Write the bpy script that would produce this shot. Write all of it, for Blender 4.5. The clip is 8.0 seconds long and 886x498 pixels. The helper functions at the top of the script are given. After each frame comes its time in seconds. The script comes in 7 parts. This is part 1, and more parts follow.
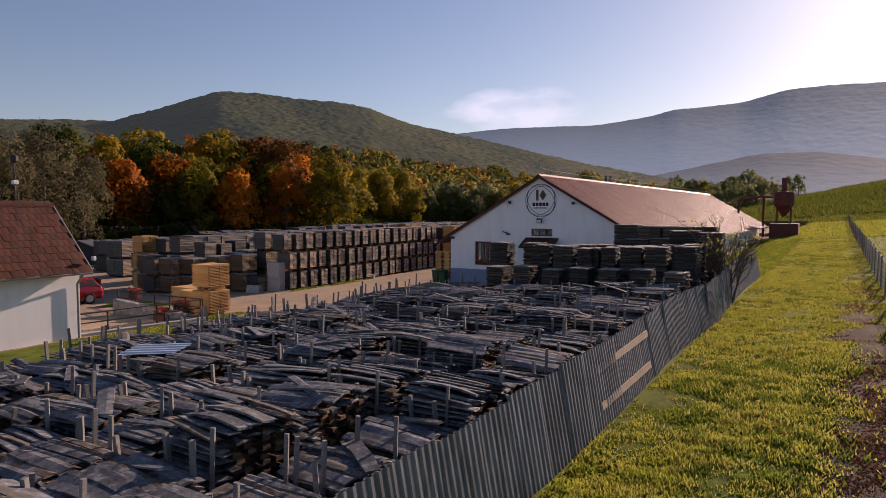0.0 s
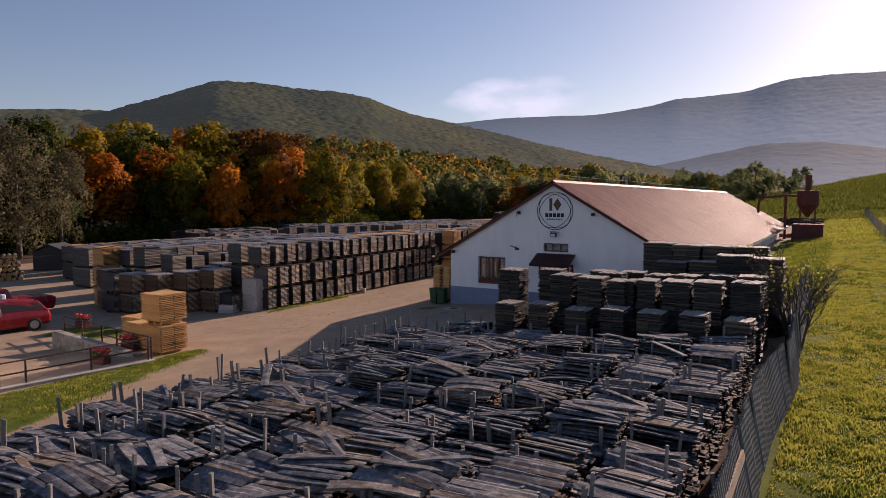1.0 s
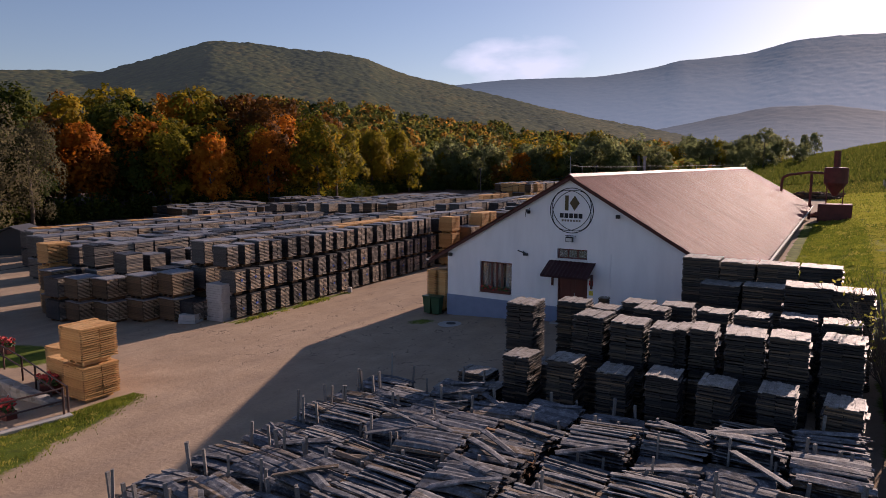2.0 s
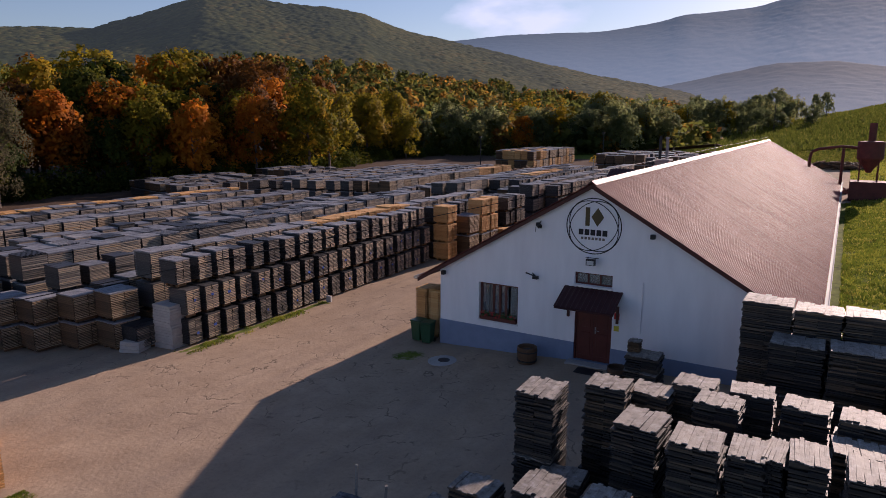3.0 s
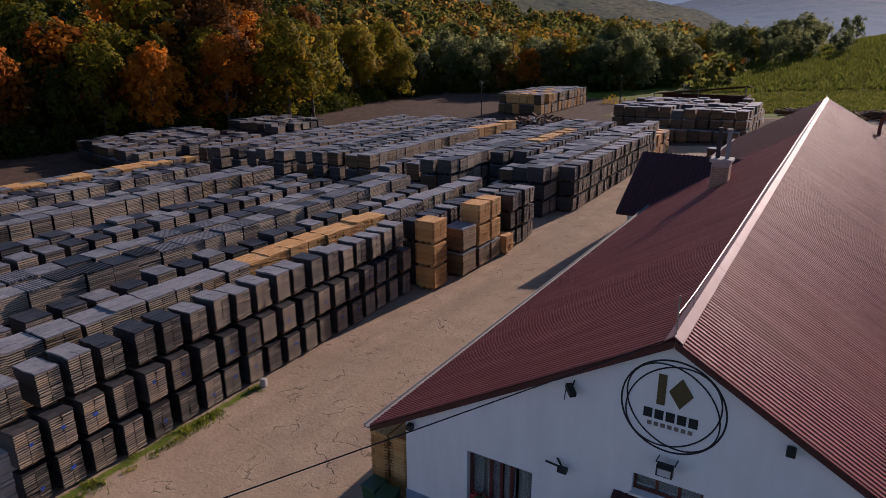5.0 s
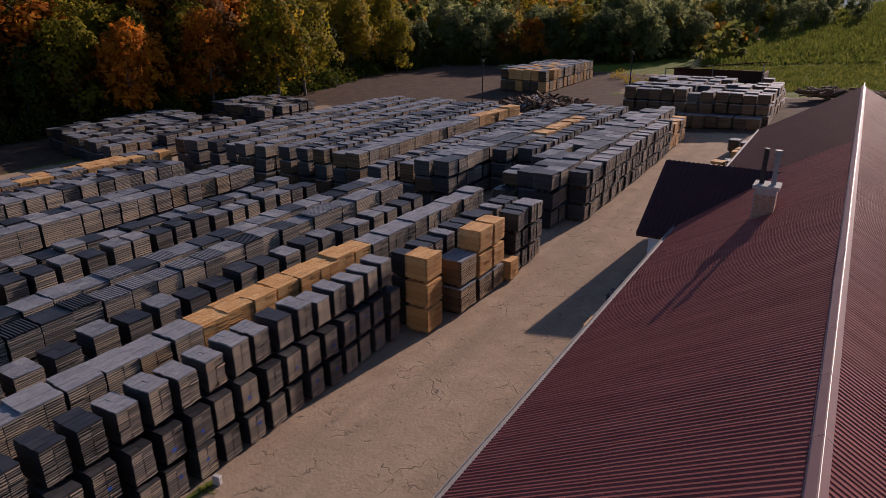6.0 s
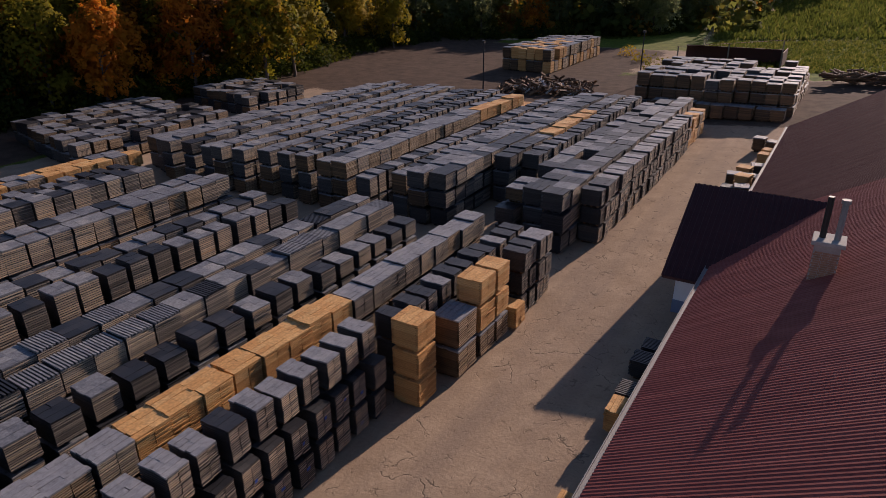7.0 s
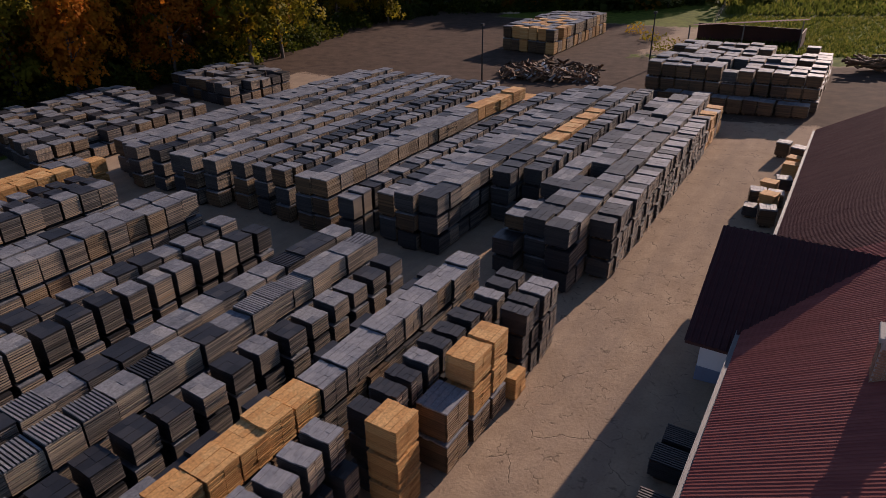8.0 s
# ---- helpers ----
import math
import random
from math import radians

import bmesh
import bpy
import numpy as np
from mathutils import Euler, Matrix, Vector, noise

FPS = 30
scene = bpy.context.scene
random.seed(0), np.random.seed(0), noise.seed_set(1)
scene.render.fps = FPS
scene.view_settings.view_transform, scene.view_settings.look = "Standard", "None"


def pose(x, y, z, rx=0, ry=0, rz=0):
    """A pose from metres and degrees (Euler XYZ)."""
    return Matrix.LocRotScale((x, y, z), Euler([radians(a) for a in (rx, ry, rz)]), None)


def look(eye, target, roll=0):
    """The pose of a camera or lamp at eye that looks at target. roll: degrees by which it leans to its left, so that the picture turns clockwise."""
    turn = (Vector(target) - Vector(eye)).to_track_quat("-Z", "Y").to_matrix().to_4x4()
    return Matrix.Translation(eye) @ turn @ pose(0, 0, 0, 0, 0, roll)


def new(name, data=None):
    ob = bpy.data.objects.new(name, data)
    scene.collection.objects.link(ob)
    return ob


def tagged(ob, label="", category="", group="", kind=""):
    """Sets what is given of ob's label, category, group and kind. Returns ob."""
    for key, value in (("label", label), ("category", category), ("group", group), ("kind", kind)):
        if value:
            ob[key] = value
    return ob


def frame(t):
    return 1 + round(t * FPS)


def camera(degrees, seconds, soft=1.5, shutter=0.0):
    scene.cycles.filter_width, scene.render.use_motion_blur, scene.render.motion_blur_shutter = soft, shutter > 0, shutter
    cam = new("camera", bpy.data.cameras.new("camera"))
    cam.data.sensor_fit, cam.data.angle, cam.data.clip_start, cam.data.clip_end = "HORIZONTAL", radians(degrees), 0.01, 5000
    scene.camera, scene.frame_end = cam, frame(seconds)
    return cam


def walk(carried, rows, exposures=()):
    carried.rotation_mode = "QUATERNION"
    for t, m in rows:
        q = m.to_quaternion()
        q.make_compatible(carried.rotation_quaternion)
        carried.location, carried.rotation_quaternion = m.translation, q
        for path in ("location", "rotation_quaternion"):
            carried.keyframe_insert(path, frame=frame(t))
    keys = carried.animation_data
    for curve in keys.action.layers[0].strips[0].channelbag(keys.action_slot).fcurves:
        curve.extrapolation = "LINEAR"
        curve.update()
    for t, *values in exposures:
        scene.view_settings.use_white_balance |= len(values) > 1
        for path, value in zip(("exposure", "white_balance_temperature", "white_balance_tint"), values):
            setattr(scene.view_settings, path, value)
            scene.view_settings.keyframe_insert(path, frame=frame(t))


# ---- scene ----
cam = camera(67.8, 8.0, soft=0.5)
PATH = [
    (0, (13.907, -32.876, 3.945), (12.871, -31.17, 3.827), -0.0),
    (0.5, (12.707, -30.864, 4.404), (11.671, -29.158, 4.278), -0.1),
    (1, (11.458, -28.753, 4.963), (10.423, -27.048, 4.814), 0.0),
    (1.5, (10.238, -26.609, 5.596), (9.206, -24.908, 5.396), 0.1),
    (3, (6.526, -19.695, 7.683), (5.508, -18.016, 7.299), 0.0),
    (3.5, (5.324, -17.29, 8.343), (4.31, -15.624, 7.898), -0.1),
    (4, (4.183, -14.971, 9.029), (3.176, -13.318, 8.525), -0.1),
    (4.5, (3.043, -12.708, 9.741), (2.042, -11.069, 9.185), -0.2),
    (6, (-0.511, -6.053, 11.885), (-1.491, -4.459, 11.178), -0.4),
    (6.5, (-1.782, -3.828, 12.58), (-2.752, -2.251, 11.825), -0.5),
    (7, (-2.988, -1.566, 13.296), (-3.949, -0.006, 12.495), -0.5),
    (7.5, (-4.089, 0.694, 14.025), (-5.039, 2.235, 13.175), -0.5),
    (8, (-5.163, 2.84, 14.747), (-6.102, 4.362, 13.852), -0.5),
]
walk(cam, [(t, look(eye, target, roll)) for t, eye, target, roll in PATH], exposures=[(0.0, 0.42, 6400, 30), (1.5, 0.38, 6200, 29), (3.0, 0.38, 5850, 29), (5.0, 0.22, 5680, 26), (8.0, 0.2, 6000, 25)])

# ---- light ----
SUN_AZ, SUN_EL = 8.5, 19.8
az, el = radians(SUN_AZ), radians(SUN_EL)
to_sun = Vector((math.sin(az) * math.cos(el), math.cos(az) * math.cos(el), math.sin(el)))
sun = new("sun", bpy.data.lights.new("sun", "SUN"))
sun.data.energy, sun.data.angle, sun.data.color = 5.0, radians(0.6), (1.0, 0.78, 0.56)
sun.matrix_world = look(to_sun * 200, (0, 0, 0))

world = bpy.data.worlds.new("sky")
scene.world = world
world.use_nodes = True
wt = world.node_tree
wt.nodes.clear()
w_out = wt.nodes.new("ShaderNodeOutputWorld")
w_bg = wt.nodes.new("ShaderNodeBackground")
w_sky = wt.nodes.new("ShaderNodeTexSky")
w_sky.sky_type, w_sky.sun_disc = "NISHITA", False
w_sky.sun_elevation, w_sky.sun_rotation = el, az
w_sky.air_density, w_sky.dust_density, w_sky.ozone_density = 1.0, 0.4, 1.3
w_bg.inputs["Strength"].default_value = 0.067
# a bank of thin cloud low over the valley
w_geo = wt.nodes.new("ShaderNodeTexCoord")
w_map = wt.nodes.new("ShaderNodeMapping")
w_map.inputs["Scale"].default_value = (5.0, 5.0, 14.0)
w_noise = wt.nodes.new("ShaderNodeTexNoise")
w_noise.inputs["Scale"].default_value, w_noise.inputs["Detail"].default_value = 1.6, 6.0
w_dot = wt.nodes.new("ShaderNodeVectorMath")
w_dot.operation = "DISTANCE"
w_dot.inputs[1].default_value = (-0.42, 0.9, 0.47)
w_flat = wt.nodes.new("ShaderNodeMapping")
w_flat.inputs["Scale"].default_value = (1.0, 1.0, 3.2)
w_near = wt.nodes.new("ShaderNodeMapRange")
w_near.inputs["From Min"].default_value, w_near.inputs["From Max"].default_value = 0.2, 0.06
w_sum = wt.nodes.new("ShaderNodeMath")
w_sum.operation = "MULTIPLY"
w_ramp = wt.nodes.new("ShaderNodeMapRange")
w_ramp.inputs["From Min"].default_value, w_ramp.inputs["From Max"].default_value = 0.34, 0.56
w_ramp.inputs["To Max"].default_value = 0.8
w_mix = wt.nodes.new("ShaderNodeMixRGB")
w_mix.inputs["Color2"].default_value = (9.4, 9.8, 10.8, 1)
wt.links.new(w_geo.outputs["Generated"], w_map.inputs["Vector"])
wt.links.new(w_map.outputs["Vector"], w_noise.inputs["Vector"])
wt.links.new(w_geo.outputs["Generated"], w_flat.inputs["Vector"])
wt.links.new(w_flat.outputs["Vector"], w_dot.inputs[0])
wt.links.new(w_dot.outputs["Value"], w_near.inputs["Value"])
wt.links.new(w_near.outputs["Result"], w_sum.inputs[0])
wt.links.new(w_noise.outputs["Fac"], w_sum.inputs[1])
wt.links.new(w_sum.outputs["Value"], w_ramp.inputs["Value"])
wt.links.new(w_ramp.outputs["Result"], w_mix.inputs["Fac"])
wt.links.new(w_sky.outputs["Color"], w_mix.inputs["Color1"])
wt.links.new(w_mix.outputs["Color"], w_bg.inputs["Color"])
wt.links.new(w_bg.outputs["Background"], w_out.inputs["Surface"])

# ---- materials ----
class Nodes:
    """A small wrapper that chains shader nodes."""

    def __init__(self, name):
        self.mat = bpy.data.materials.new(name)
        self.mat.use_nodes = True
        self.t = self.mat.node_tree
        self.bsdf = self.t.nodes["Principled BSDF"]

    def add(self, kind, **inputs):
        n = self.t.nodes.new("ShaderNode" + kind)
        for k, v in inputs.items():
            self.put(n, k.replace("_", " "), v)
        return n

    def put(self, n, key, v):
        sock = n.inputs[int(key)] if key.isdigit() else n.inputs[key]
        if isinstance(v, bpy.types.NodeSocket):
            self.t.links.new(v, sock)
        else:
            sock.default_value = v

    def coords(self, scale=(1, 1, 1), world_space=False):
        src = self.add("NewGeometry").outputs["Position"] if world_space else self.add("TexCoord").outputs["Object"]
        m = self.add("Mapping", Vector=src)
        m.inputs["Scale"].default_value = scale
        return m.outputs["Vector"]

    def noise(self, vec, scale, detail=4.0, rough=0.55):
        return self.add("TexNoise", Vector=vec, Scale=scale, Detail=detail, Roughness=rough).outputs["Fac"]

    def math(self, op, a, b=0.0):
        n = self.add("Math")
        n.operation = op
        self.put(n, "0", a)
        self.put(n, "1", b)
        return n.outputs[0]

    def ramp(self, fac, stops):
        n = self.add("ValToRGB", Fac=fac)
        r = n.color_ramp
        while len(r.elements) < len(stops):
            r.elements.new(0.5)
        for e, (p, c) in zip(r.elements, stops):
            e.position, e.color = p, (*c, 1) if len(c) == 3 else c
        return n.outputs["Color"]

    def mix(self, fac, a, b, kind="MIX"):
        n = self.add("MixRGB", Fac=fac)
        n.blend_type = kind
        self.put(n, "Color1", a if not isinstance(a, tuple) else (*a, 1))
        self.put(n, "Color2", b if not isinstance(b, tuple) else (*b, 1))
        return n.outputs["Color"]

    def span(self, v, a, b, c=0.0, d=1.0):
        n = self.add("MapRange", Value=v)
        for k, x in zip(("From Min", "From Max", "To Min", "To Max"), (a, b, c, d)):
            n.inputs[k].default_value = x
        return n.outputs["Result"]

    def bump(self, height, strength=0.4, distance=0.02):
        n = self.add("Bump", Height=height, Strength=strength, Distance=distance)
        self.t.links.new(n.outputs["Normal"], self.bsdf.inputs["Normal"])

    def done(self, color, rough=0.8, metal=0.0, spec=0.3):
        self.put(self.bsdf, "Base Color", color if not isinstance(color, tuple) else (*color, 1))
        self.put(self.bsdf, "Roughness", rough)
        self.put(self.bsdf, "Metallic", metal)
        self.put(self.bsdf, "Specular IOR Level", spec)
        return self.mat


def wood(name, stops, rough=0.8, stain=0.5, grain=(3, 3, 40), spec=0.3, mottle=0.0):
    """Sawn or riven wood: a tone for each stack, another for each board, grain and stains."""
    n = Nodes(name)
    tone = n.add("Attribute")
    tone.attribute_name = "tone"
    obj = n.add("ObjectInfo").outputs["Random"]
    island = n.add("NewGeometry").outputs["Random Per Island"]
    base = n.math("FRACT", n.math("ADD", tone.outputs["Fac"], obj))
    mixed = n.math("ADD", n.math("MULTIPLY", base, 0.4), n.math("MULTIPLY", island, 0.6))
    col = n.ramp(mixed, stops)
    fine = n.noise(n.coords(grain), 4.0, 5.0, 0.6)
    col = n.mix(n.span(fine, 0.35, 0.75, 0, 0.5), col, (0.012, 0.011, 0.011))
    blot = n.noise(n.coords((1, 1, 1), True), 1.3, 4.0)
    col = n.mix(n.span(blot, 0.45, 0.75, 0, stain), col, n.mix(0.5, col, (0.03, 0.03, 0.035)))
    if mottle:
        patch = n.noise(n.coords((1, 1, 1), True), 7.0, 6.0, 0.7)
        col = n.mix(n.span(patch, 0.52, 0.66, 0, mottle), col, n.mix(0.6, col, (0.5, 0.5, 0.5)))
        col = n.mix(n.span(patch, 0.46, 0.34, 0, mottle), col, (0.02, 0.018, 0.016))
    n.bump(fine, 0.5, 0.01)
    return n.done(col, rough, 0.0, spec)


def plain(name, color, rough=0.6, metal=0.0, vary=0.25, scale=3.0, bump=0.0, spec=0.4):
    n = Nodes(name)
    f = n.noise(n.coords((1, 1, 1), True), scale, 5.0)
    f2 = n.noise(n.coords((1, 1, 1), True), scale * 9, 3.0)
    dark = tuple(c * (1 - vary) for c in color)
    lite = tuple(min(1, c * (1 + vary)) for c in color)
    col = n.mix(n.span(n.math("ADD", n.math("MULTIPLY", f, 0.7), n.math("MULTIPLY", f2, 0.3)), 0.3, 0.7), dark, lite)
    if bump:
        n.bump(f2, bump, 0.01)
    return n.done(col, n.span(f, 0.3, 0.7, max(0.05, rough - 0.08), min(1, rough + 0.08)), metal, spec)


def foliage(name, stops, through_leaf=0.5):
    """Leaves: a colour for each tree, another for each clump, light shining through."""
    n = Nodes(name)
    obj = n.add("ObjectInfo").outputs["Random"]
    tone = n.add("Attribute")
    tone.attribute_name = "tone"
    island = n.add("NewGeometry").outputs["Random Per Island"]
    f = n.math("FRACT", n.math("ADD", obj, tone.outputs["Fac"]))
    f = n.math("ADD", n.math("MULTIPLY", f, 0.78), n.math("MULTIPLY", island, 0.22))
    col = n.ramp(f, stops)
    n.done(col, 0.75, 0.0, 0.12)
    tr = n.add("BsdfTranslucent", Color=col)
    mx = n.add("MixShader", Fac=through_leaf)
    n.t.links.new(n.bsdf.outputs[0], mx.inputs[1])
    n.t.links.new(tr.outputs[0], mx.inputs[2])
    n.t.links.new(mx.outputs[0], n.t.nodes["Material Output"].inputs["Surface"])
    return n.mat


# Side colours, darkened to carry the shade on the stacks' faces.
M_GREY = wood("weathered_shaded_staves", [(0.0, (0.0134, 0.0143, 0.0176)), (0.4, (0.0379, 0.0401, 0.046)), (0.75, (0.0714, 0.0714, 0.0734)), (1.0, (0.112, 0.0965, 0.0806))], rough=0.5, spec=0.5)
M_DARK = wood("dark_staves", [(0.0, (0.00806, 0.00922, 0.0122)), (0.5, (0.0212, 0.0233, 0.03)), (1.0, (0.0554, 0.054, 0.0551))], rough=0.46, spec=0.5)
M_BROWN = wood("brown_staves", [(0.0, (0.0476, 0.029, 0.0179)), (0.5, (0.125, 0.0766, 0.0402)), (1.0, (0.238, 0.142, 0.0714))])
# End colours, lightened to carry the grazing sun on the stave ends.
M_END_GREY = wood("weathered_lit_ends", [(0.0, (0.192, 0.166, 0.14)), (0.35, (0.434, 0.356, 0.276)), (0.65, (0.638, 0.51, 0.371)), (0.9, (0.791, 0.606, 0.414)), (1.0, (0.638, 0.404, 0.212))], rough=0.6)
M_END_DARK = wood("dark_stave_ends", [(0.0, (0.0847, 0.0771, 0.0707)), (0.5, (0.303, 0.267, 0.224)), (0.85, (0.557, 0.464, 0.364)), (1.0, (0.678, 0.522, 0.354))], rough=0.55)
M_END_BROWN = wood("brown_stave_ends", [(0.0, (0.24, 0.17, 0.11)), (0.5, (0.5, 0.36, 0.22)), (1.0, (0.68, 0.52, 0.35))], rough=0.7)
M_TAN = wood("fresh_staves", [(0.0, (0.46, 0.22, 0.07)), (0.5, (0.66, 0.36, 0.125)), (1.0, (0.76, 0.49, 0.21))], stain=0.15)
# Top colours of weathered boards, lightened to carry sun and sky sheen.
M_LIT_TOP = wood("weathered_lit_boards", [(0.0, (0.207, 0.219, 0.247)), (0.5, (0.275, 0.285, 0.312)), (1.0, (0.366, 0.369, 0.377))], rough=0.58, grain=(30, 1.5, 30), spec=0.22, mottle=0.3)
M_FARTOP = wood("weathered_lit_tops", [(0.0, (0.141, 0.152, 0.177)), (0.5, (0.211, 0.222, 0.246)), (0.85, (0.294, 0.301, 0.31)), (1.0, (0.384, 0.376, 0.366))], rough=0.52, spec=0.25, mottle=0.3)
# Lightened to carry the low sun's glare on stack tops before the gable.
M_LOOSETOP = wood("sunlit_boards", [(0.0, (0.15, 0.14, 0.126)), (0.5, (0.3, 0.276, 0.24)), (1.0, (0.449, 0.405, 0.338))], rough=0.6, grain=(30, 1.5, 30), spec=0.18, mottle=0.7)
M_RIVEN = wood("riven_wood", [(0.0, (0.028, 0.03, 0.035)), (0.3, (0.085, 0.09, 0.102)), (0.6, (0.2, 0.207, 0.22)), (0.72, (0.18, 0.14, 0.1)), (0.8, (0.13, 0.09, 0.058)), (0.88, (0.33, 0.33, 0.33)), (1.0, (0.58, 0.57, 0.55))], rough=0.68, grain=(2, 28, 28), spec=0.1, mottle=0.75)
M_BARK = wood("riven_inside", [(0.0, (0.025, 0.016, 0.011)), (0.5, (0.12, 0.07, 0.04)), (1.0, (0.34, 0.19, 0.09))])
M_STAKE = wood("stakes", [(0.0, (0.17, 0.16, 0.15)), (1.0, (0.36, 0.34, 0.31))])
M_PALE = plain("pale_blocks", (0.42, 0.41, 0.39), 0.9, vary=0.2, bump=0.3)
M_TRUNK = plain("tree_bark", (0.1, 0.08, 0.065), 0.9, vary=0.4, bump=0.6)


def metal_fence():
    n = Nodes("galvanised_sheet")
    streak = n.noise(n.coords((9, 9, 0.5), True), 1.0, 5.0)
    blot = n.noise(n.coords((1, 1, 1), True), 0.8, 4.0)
    isl = n.add("ObjectInfo").outputs["Random"]
    col = n.mix(n.span(streak, 0.35, 0.7), (0.13, 0.145, 0.165), (0.28, 0.31, 0.34))
    col = n.mix(n.span(isl, 0, 1, 0, 0.5), col, (0.12, 0.12, 0.13))
    col = n.mix(n.span(blot, 0.64, 0.76, 0, 0.4), col, (0.12, 0.06, 0.035))
    return n.done(col, n.span(streak, 0.3, 0.7, 0.45, 0.65), 0.5, 0.4)


M_FENCE = metal_fence()


def roof_metal(name, a, b, rough, spec=0.17):
    n = Nodes(name)
    f = n.noise(n.coords((0.4, 3, 0.4), True), 1.0, 5.0)
    g2 = n.noise(n.coords((1, 1, 1), True), 5.0, 4.0)
    col = n.mix(n.span(f, 0.3, 0.7), a, b)
    col = n.mix(n.span(g2, 0.55, 0.8, 0, 0.2), col, (0.05, 0.03, 0.03))
    return n.done(col, n.span(g2, 0.3, 0.7, rough - 0.06, rough + 0.08), 0.0, spec)


M_ROOF = roof_metal("red_roof_sheet", (0.205, 0.06, 0.054), (0.285, 0.094, 0.08), 0.62, 0.1)
# Darker red for the left slope's sheets beyond y 29.
M_ROOF_FAR = roof_metal("far_roof_sheet", (0.11, 0.045, 0.04), (0.15, 0.062, 0.055), 0.7, 0.1)
M_ROOF_DARK = roof_metal("dark_roof_sheet", (0.045, 0.018, 0.02), (0.06, 0.024, 0.026), 0.5)


def plaster():
    """Limewash with rain streaks and a few repaired patches."""
    n = Nodes("white_plaster")
    f = n.noise(n.coords((1.2, 1.2, 0.25), True), 2.0, 6.0)
    g2 = n.noise(n.coords((1, 1, 1), True), 30.0, 3.0)
    col = n.mix(n.span(f, 0.35, 0.75), (0.85, 0.85, 0.86), (0.77, 0.77, 0.78))
    n.bump(g2, 0.25, 0.004)
    return n.done(col, 0.85, 0.0, 0.2)


M_PLASTER = plaster()
M_BLUE = plain("blue_plinth", (0.2, 0.25, 0.36), 0.85, vary=0.12, bump=0.2)
M_FASCIA = plain("brown_fascia", (0.085, 0.03, 0.024), 0.7, vary=0.3)
M_DOOR = plain("red_brown_door", (0.1, 0.022, 0.016), 0.5, vary=0.25)
M_BLACK = plain("black_metal", (0.02, 0.02, 0.022), 0.5, vary=0.2)
M_SIGN = plain("black_lettering", (0.02, 0.02, 0.022), 0.7, vary=0.1)
M_GOLD = plain("bronze_lettering", (0.1, 0.075, 0.03), 0.7, vary=0.1)
M_WHITE = plain("white_paint", (0.75, 0.75, 0.74), 0.6, vary=0.06)
M_CAP = plain("ridge_metal", (0.24, 0.13, 0.125), 0.6, 0.0, vary=0.12)
M_ZINC = plain("zinc", (0.24, 0.24, 0.24), 0.7, 0.1, vary=0.15)
M_BRICK = plain("chimney_brick", (0.33, 0.2, 0.13), 0.9, vary=0.3, scale=6, bump=0.4)
M_CONC = plain("concrete", (0.36, 0.345, 0.32), 0.9, vary=0.2, scale=2, bump=0.4)
M_BIN = plain("green_bin", (0.02, 0.075, 0.035), 0.45, vary=0.2)
M_RUST = plain("rusty_red", (0.13, 0.042, 0.032), 0.8, vary=0.35, scale=2, bump=0.2)
M_CAR = plain("red_car_paint", (0.28, 0.012, 0.018), 0.25, vary=0.04, spec=0.6)
M_TYRE = plain("tyre", (0.02, 0.02, 0.02), 0.8, vary=0.2)
M_RIM = plain("rim", (0.5, 0.5, 0.5), 0.35, 0.8, vary=0.1)
M_LAMPGLASS = plain("lamp_glass", (0.6, 0.6, 0.58), 0.2, vary=0.05)
M_REDLAMP = plain("tail_lamp", (0.35, 0.02, 0.02), 0.2, vary=0.05)
M_CURTAIN = plain("curtain", (0.24, 0.22, 0.2), 0.9, vary=0.15)
M_FLOWER = plain("flowers", (0.5, 0.06, 0.05), 0.7, vary=0.5, scale=20)
M_LEAFBOX = plain("window_plant", (0.06, 0.11, 0.03), 0.7, vary=0.4, scale=20)
M_TARP = plain("blue_tag", (0.03, 0.09, 0.4), 0.5, vary=0.2)
M_SHEETB = plain("pale_blue_sheet", (0.45, 0.52, 0.6), 0.35, vary=0.1)
M_YELLOW = plain("yellow_sign", (0.6, 0.5, 0.05), 0.6, vary=0.1)
M_REDSIGN = plain("red_sign", (0.5, 0.02, 0.02), 0.6, vary=0.1)
M_WIRE = plain("wire", (0.35, 0.34, 0.32), 0.5, 0.6, vary=0.1)
M_MESHWIRE = plain("wire_netting", (0.42, 0.4, 0.37), 0.6, 0.4, vary=0.1)
M_POST = plain("grey_posts", (0.2, 0.17, 0.14), 0.85, vary=0.3, bump=0.4)
M_RAIL = plain("brown_rail", (0.06, 0.028, 0.022), 0.6, vary=0.3)


def glass():
    n = Nodes("window_glass")
    n.put(n.bsdf, "Transmission Weight", 0.85)
    return n.done((0.8, 0.85, 0.85), 0.05, 0.0, 0.5)


M_GLASS = glass()


def rubble():
    """Rough stones in pale mortar."""
    n = Nodes("rubble_wall")
    p = n.coords((1, 1, 1), True)
    v = n.add("TexVoronoi", Vector=p, Scale=4.5)
    e = n.add("TexVoronoi", Vector=p, Scale=4.5)
    e.feature = "DISTANCE_TO_EDGE"
    col = n.mix(n.span(n.add("SeparateXYZ", Vector=v.outputs["Color"]).outputs["X"], 0, 1), (0.2, 0.18, 0.15), (0.4, 0.36, 0.31))
    col = n.mix(n.span(e.outputs["Distance"], 0.0, 0.08, 1, 0), col, (0.3, 0.29, 0.27))
    n.bump(n.math("MINIMUM", e.outputs["Distance"], 0.15), 0.8, 0.08)
    return n.done(col, 0.92, 0.0, 0.15)


M_RUBBLE = rubble()


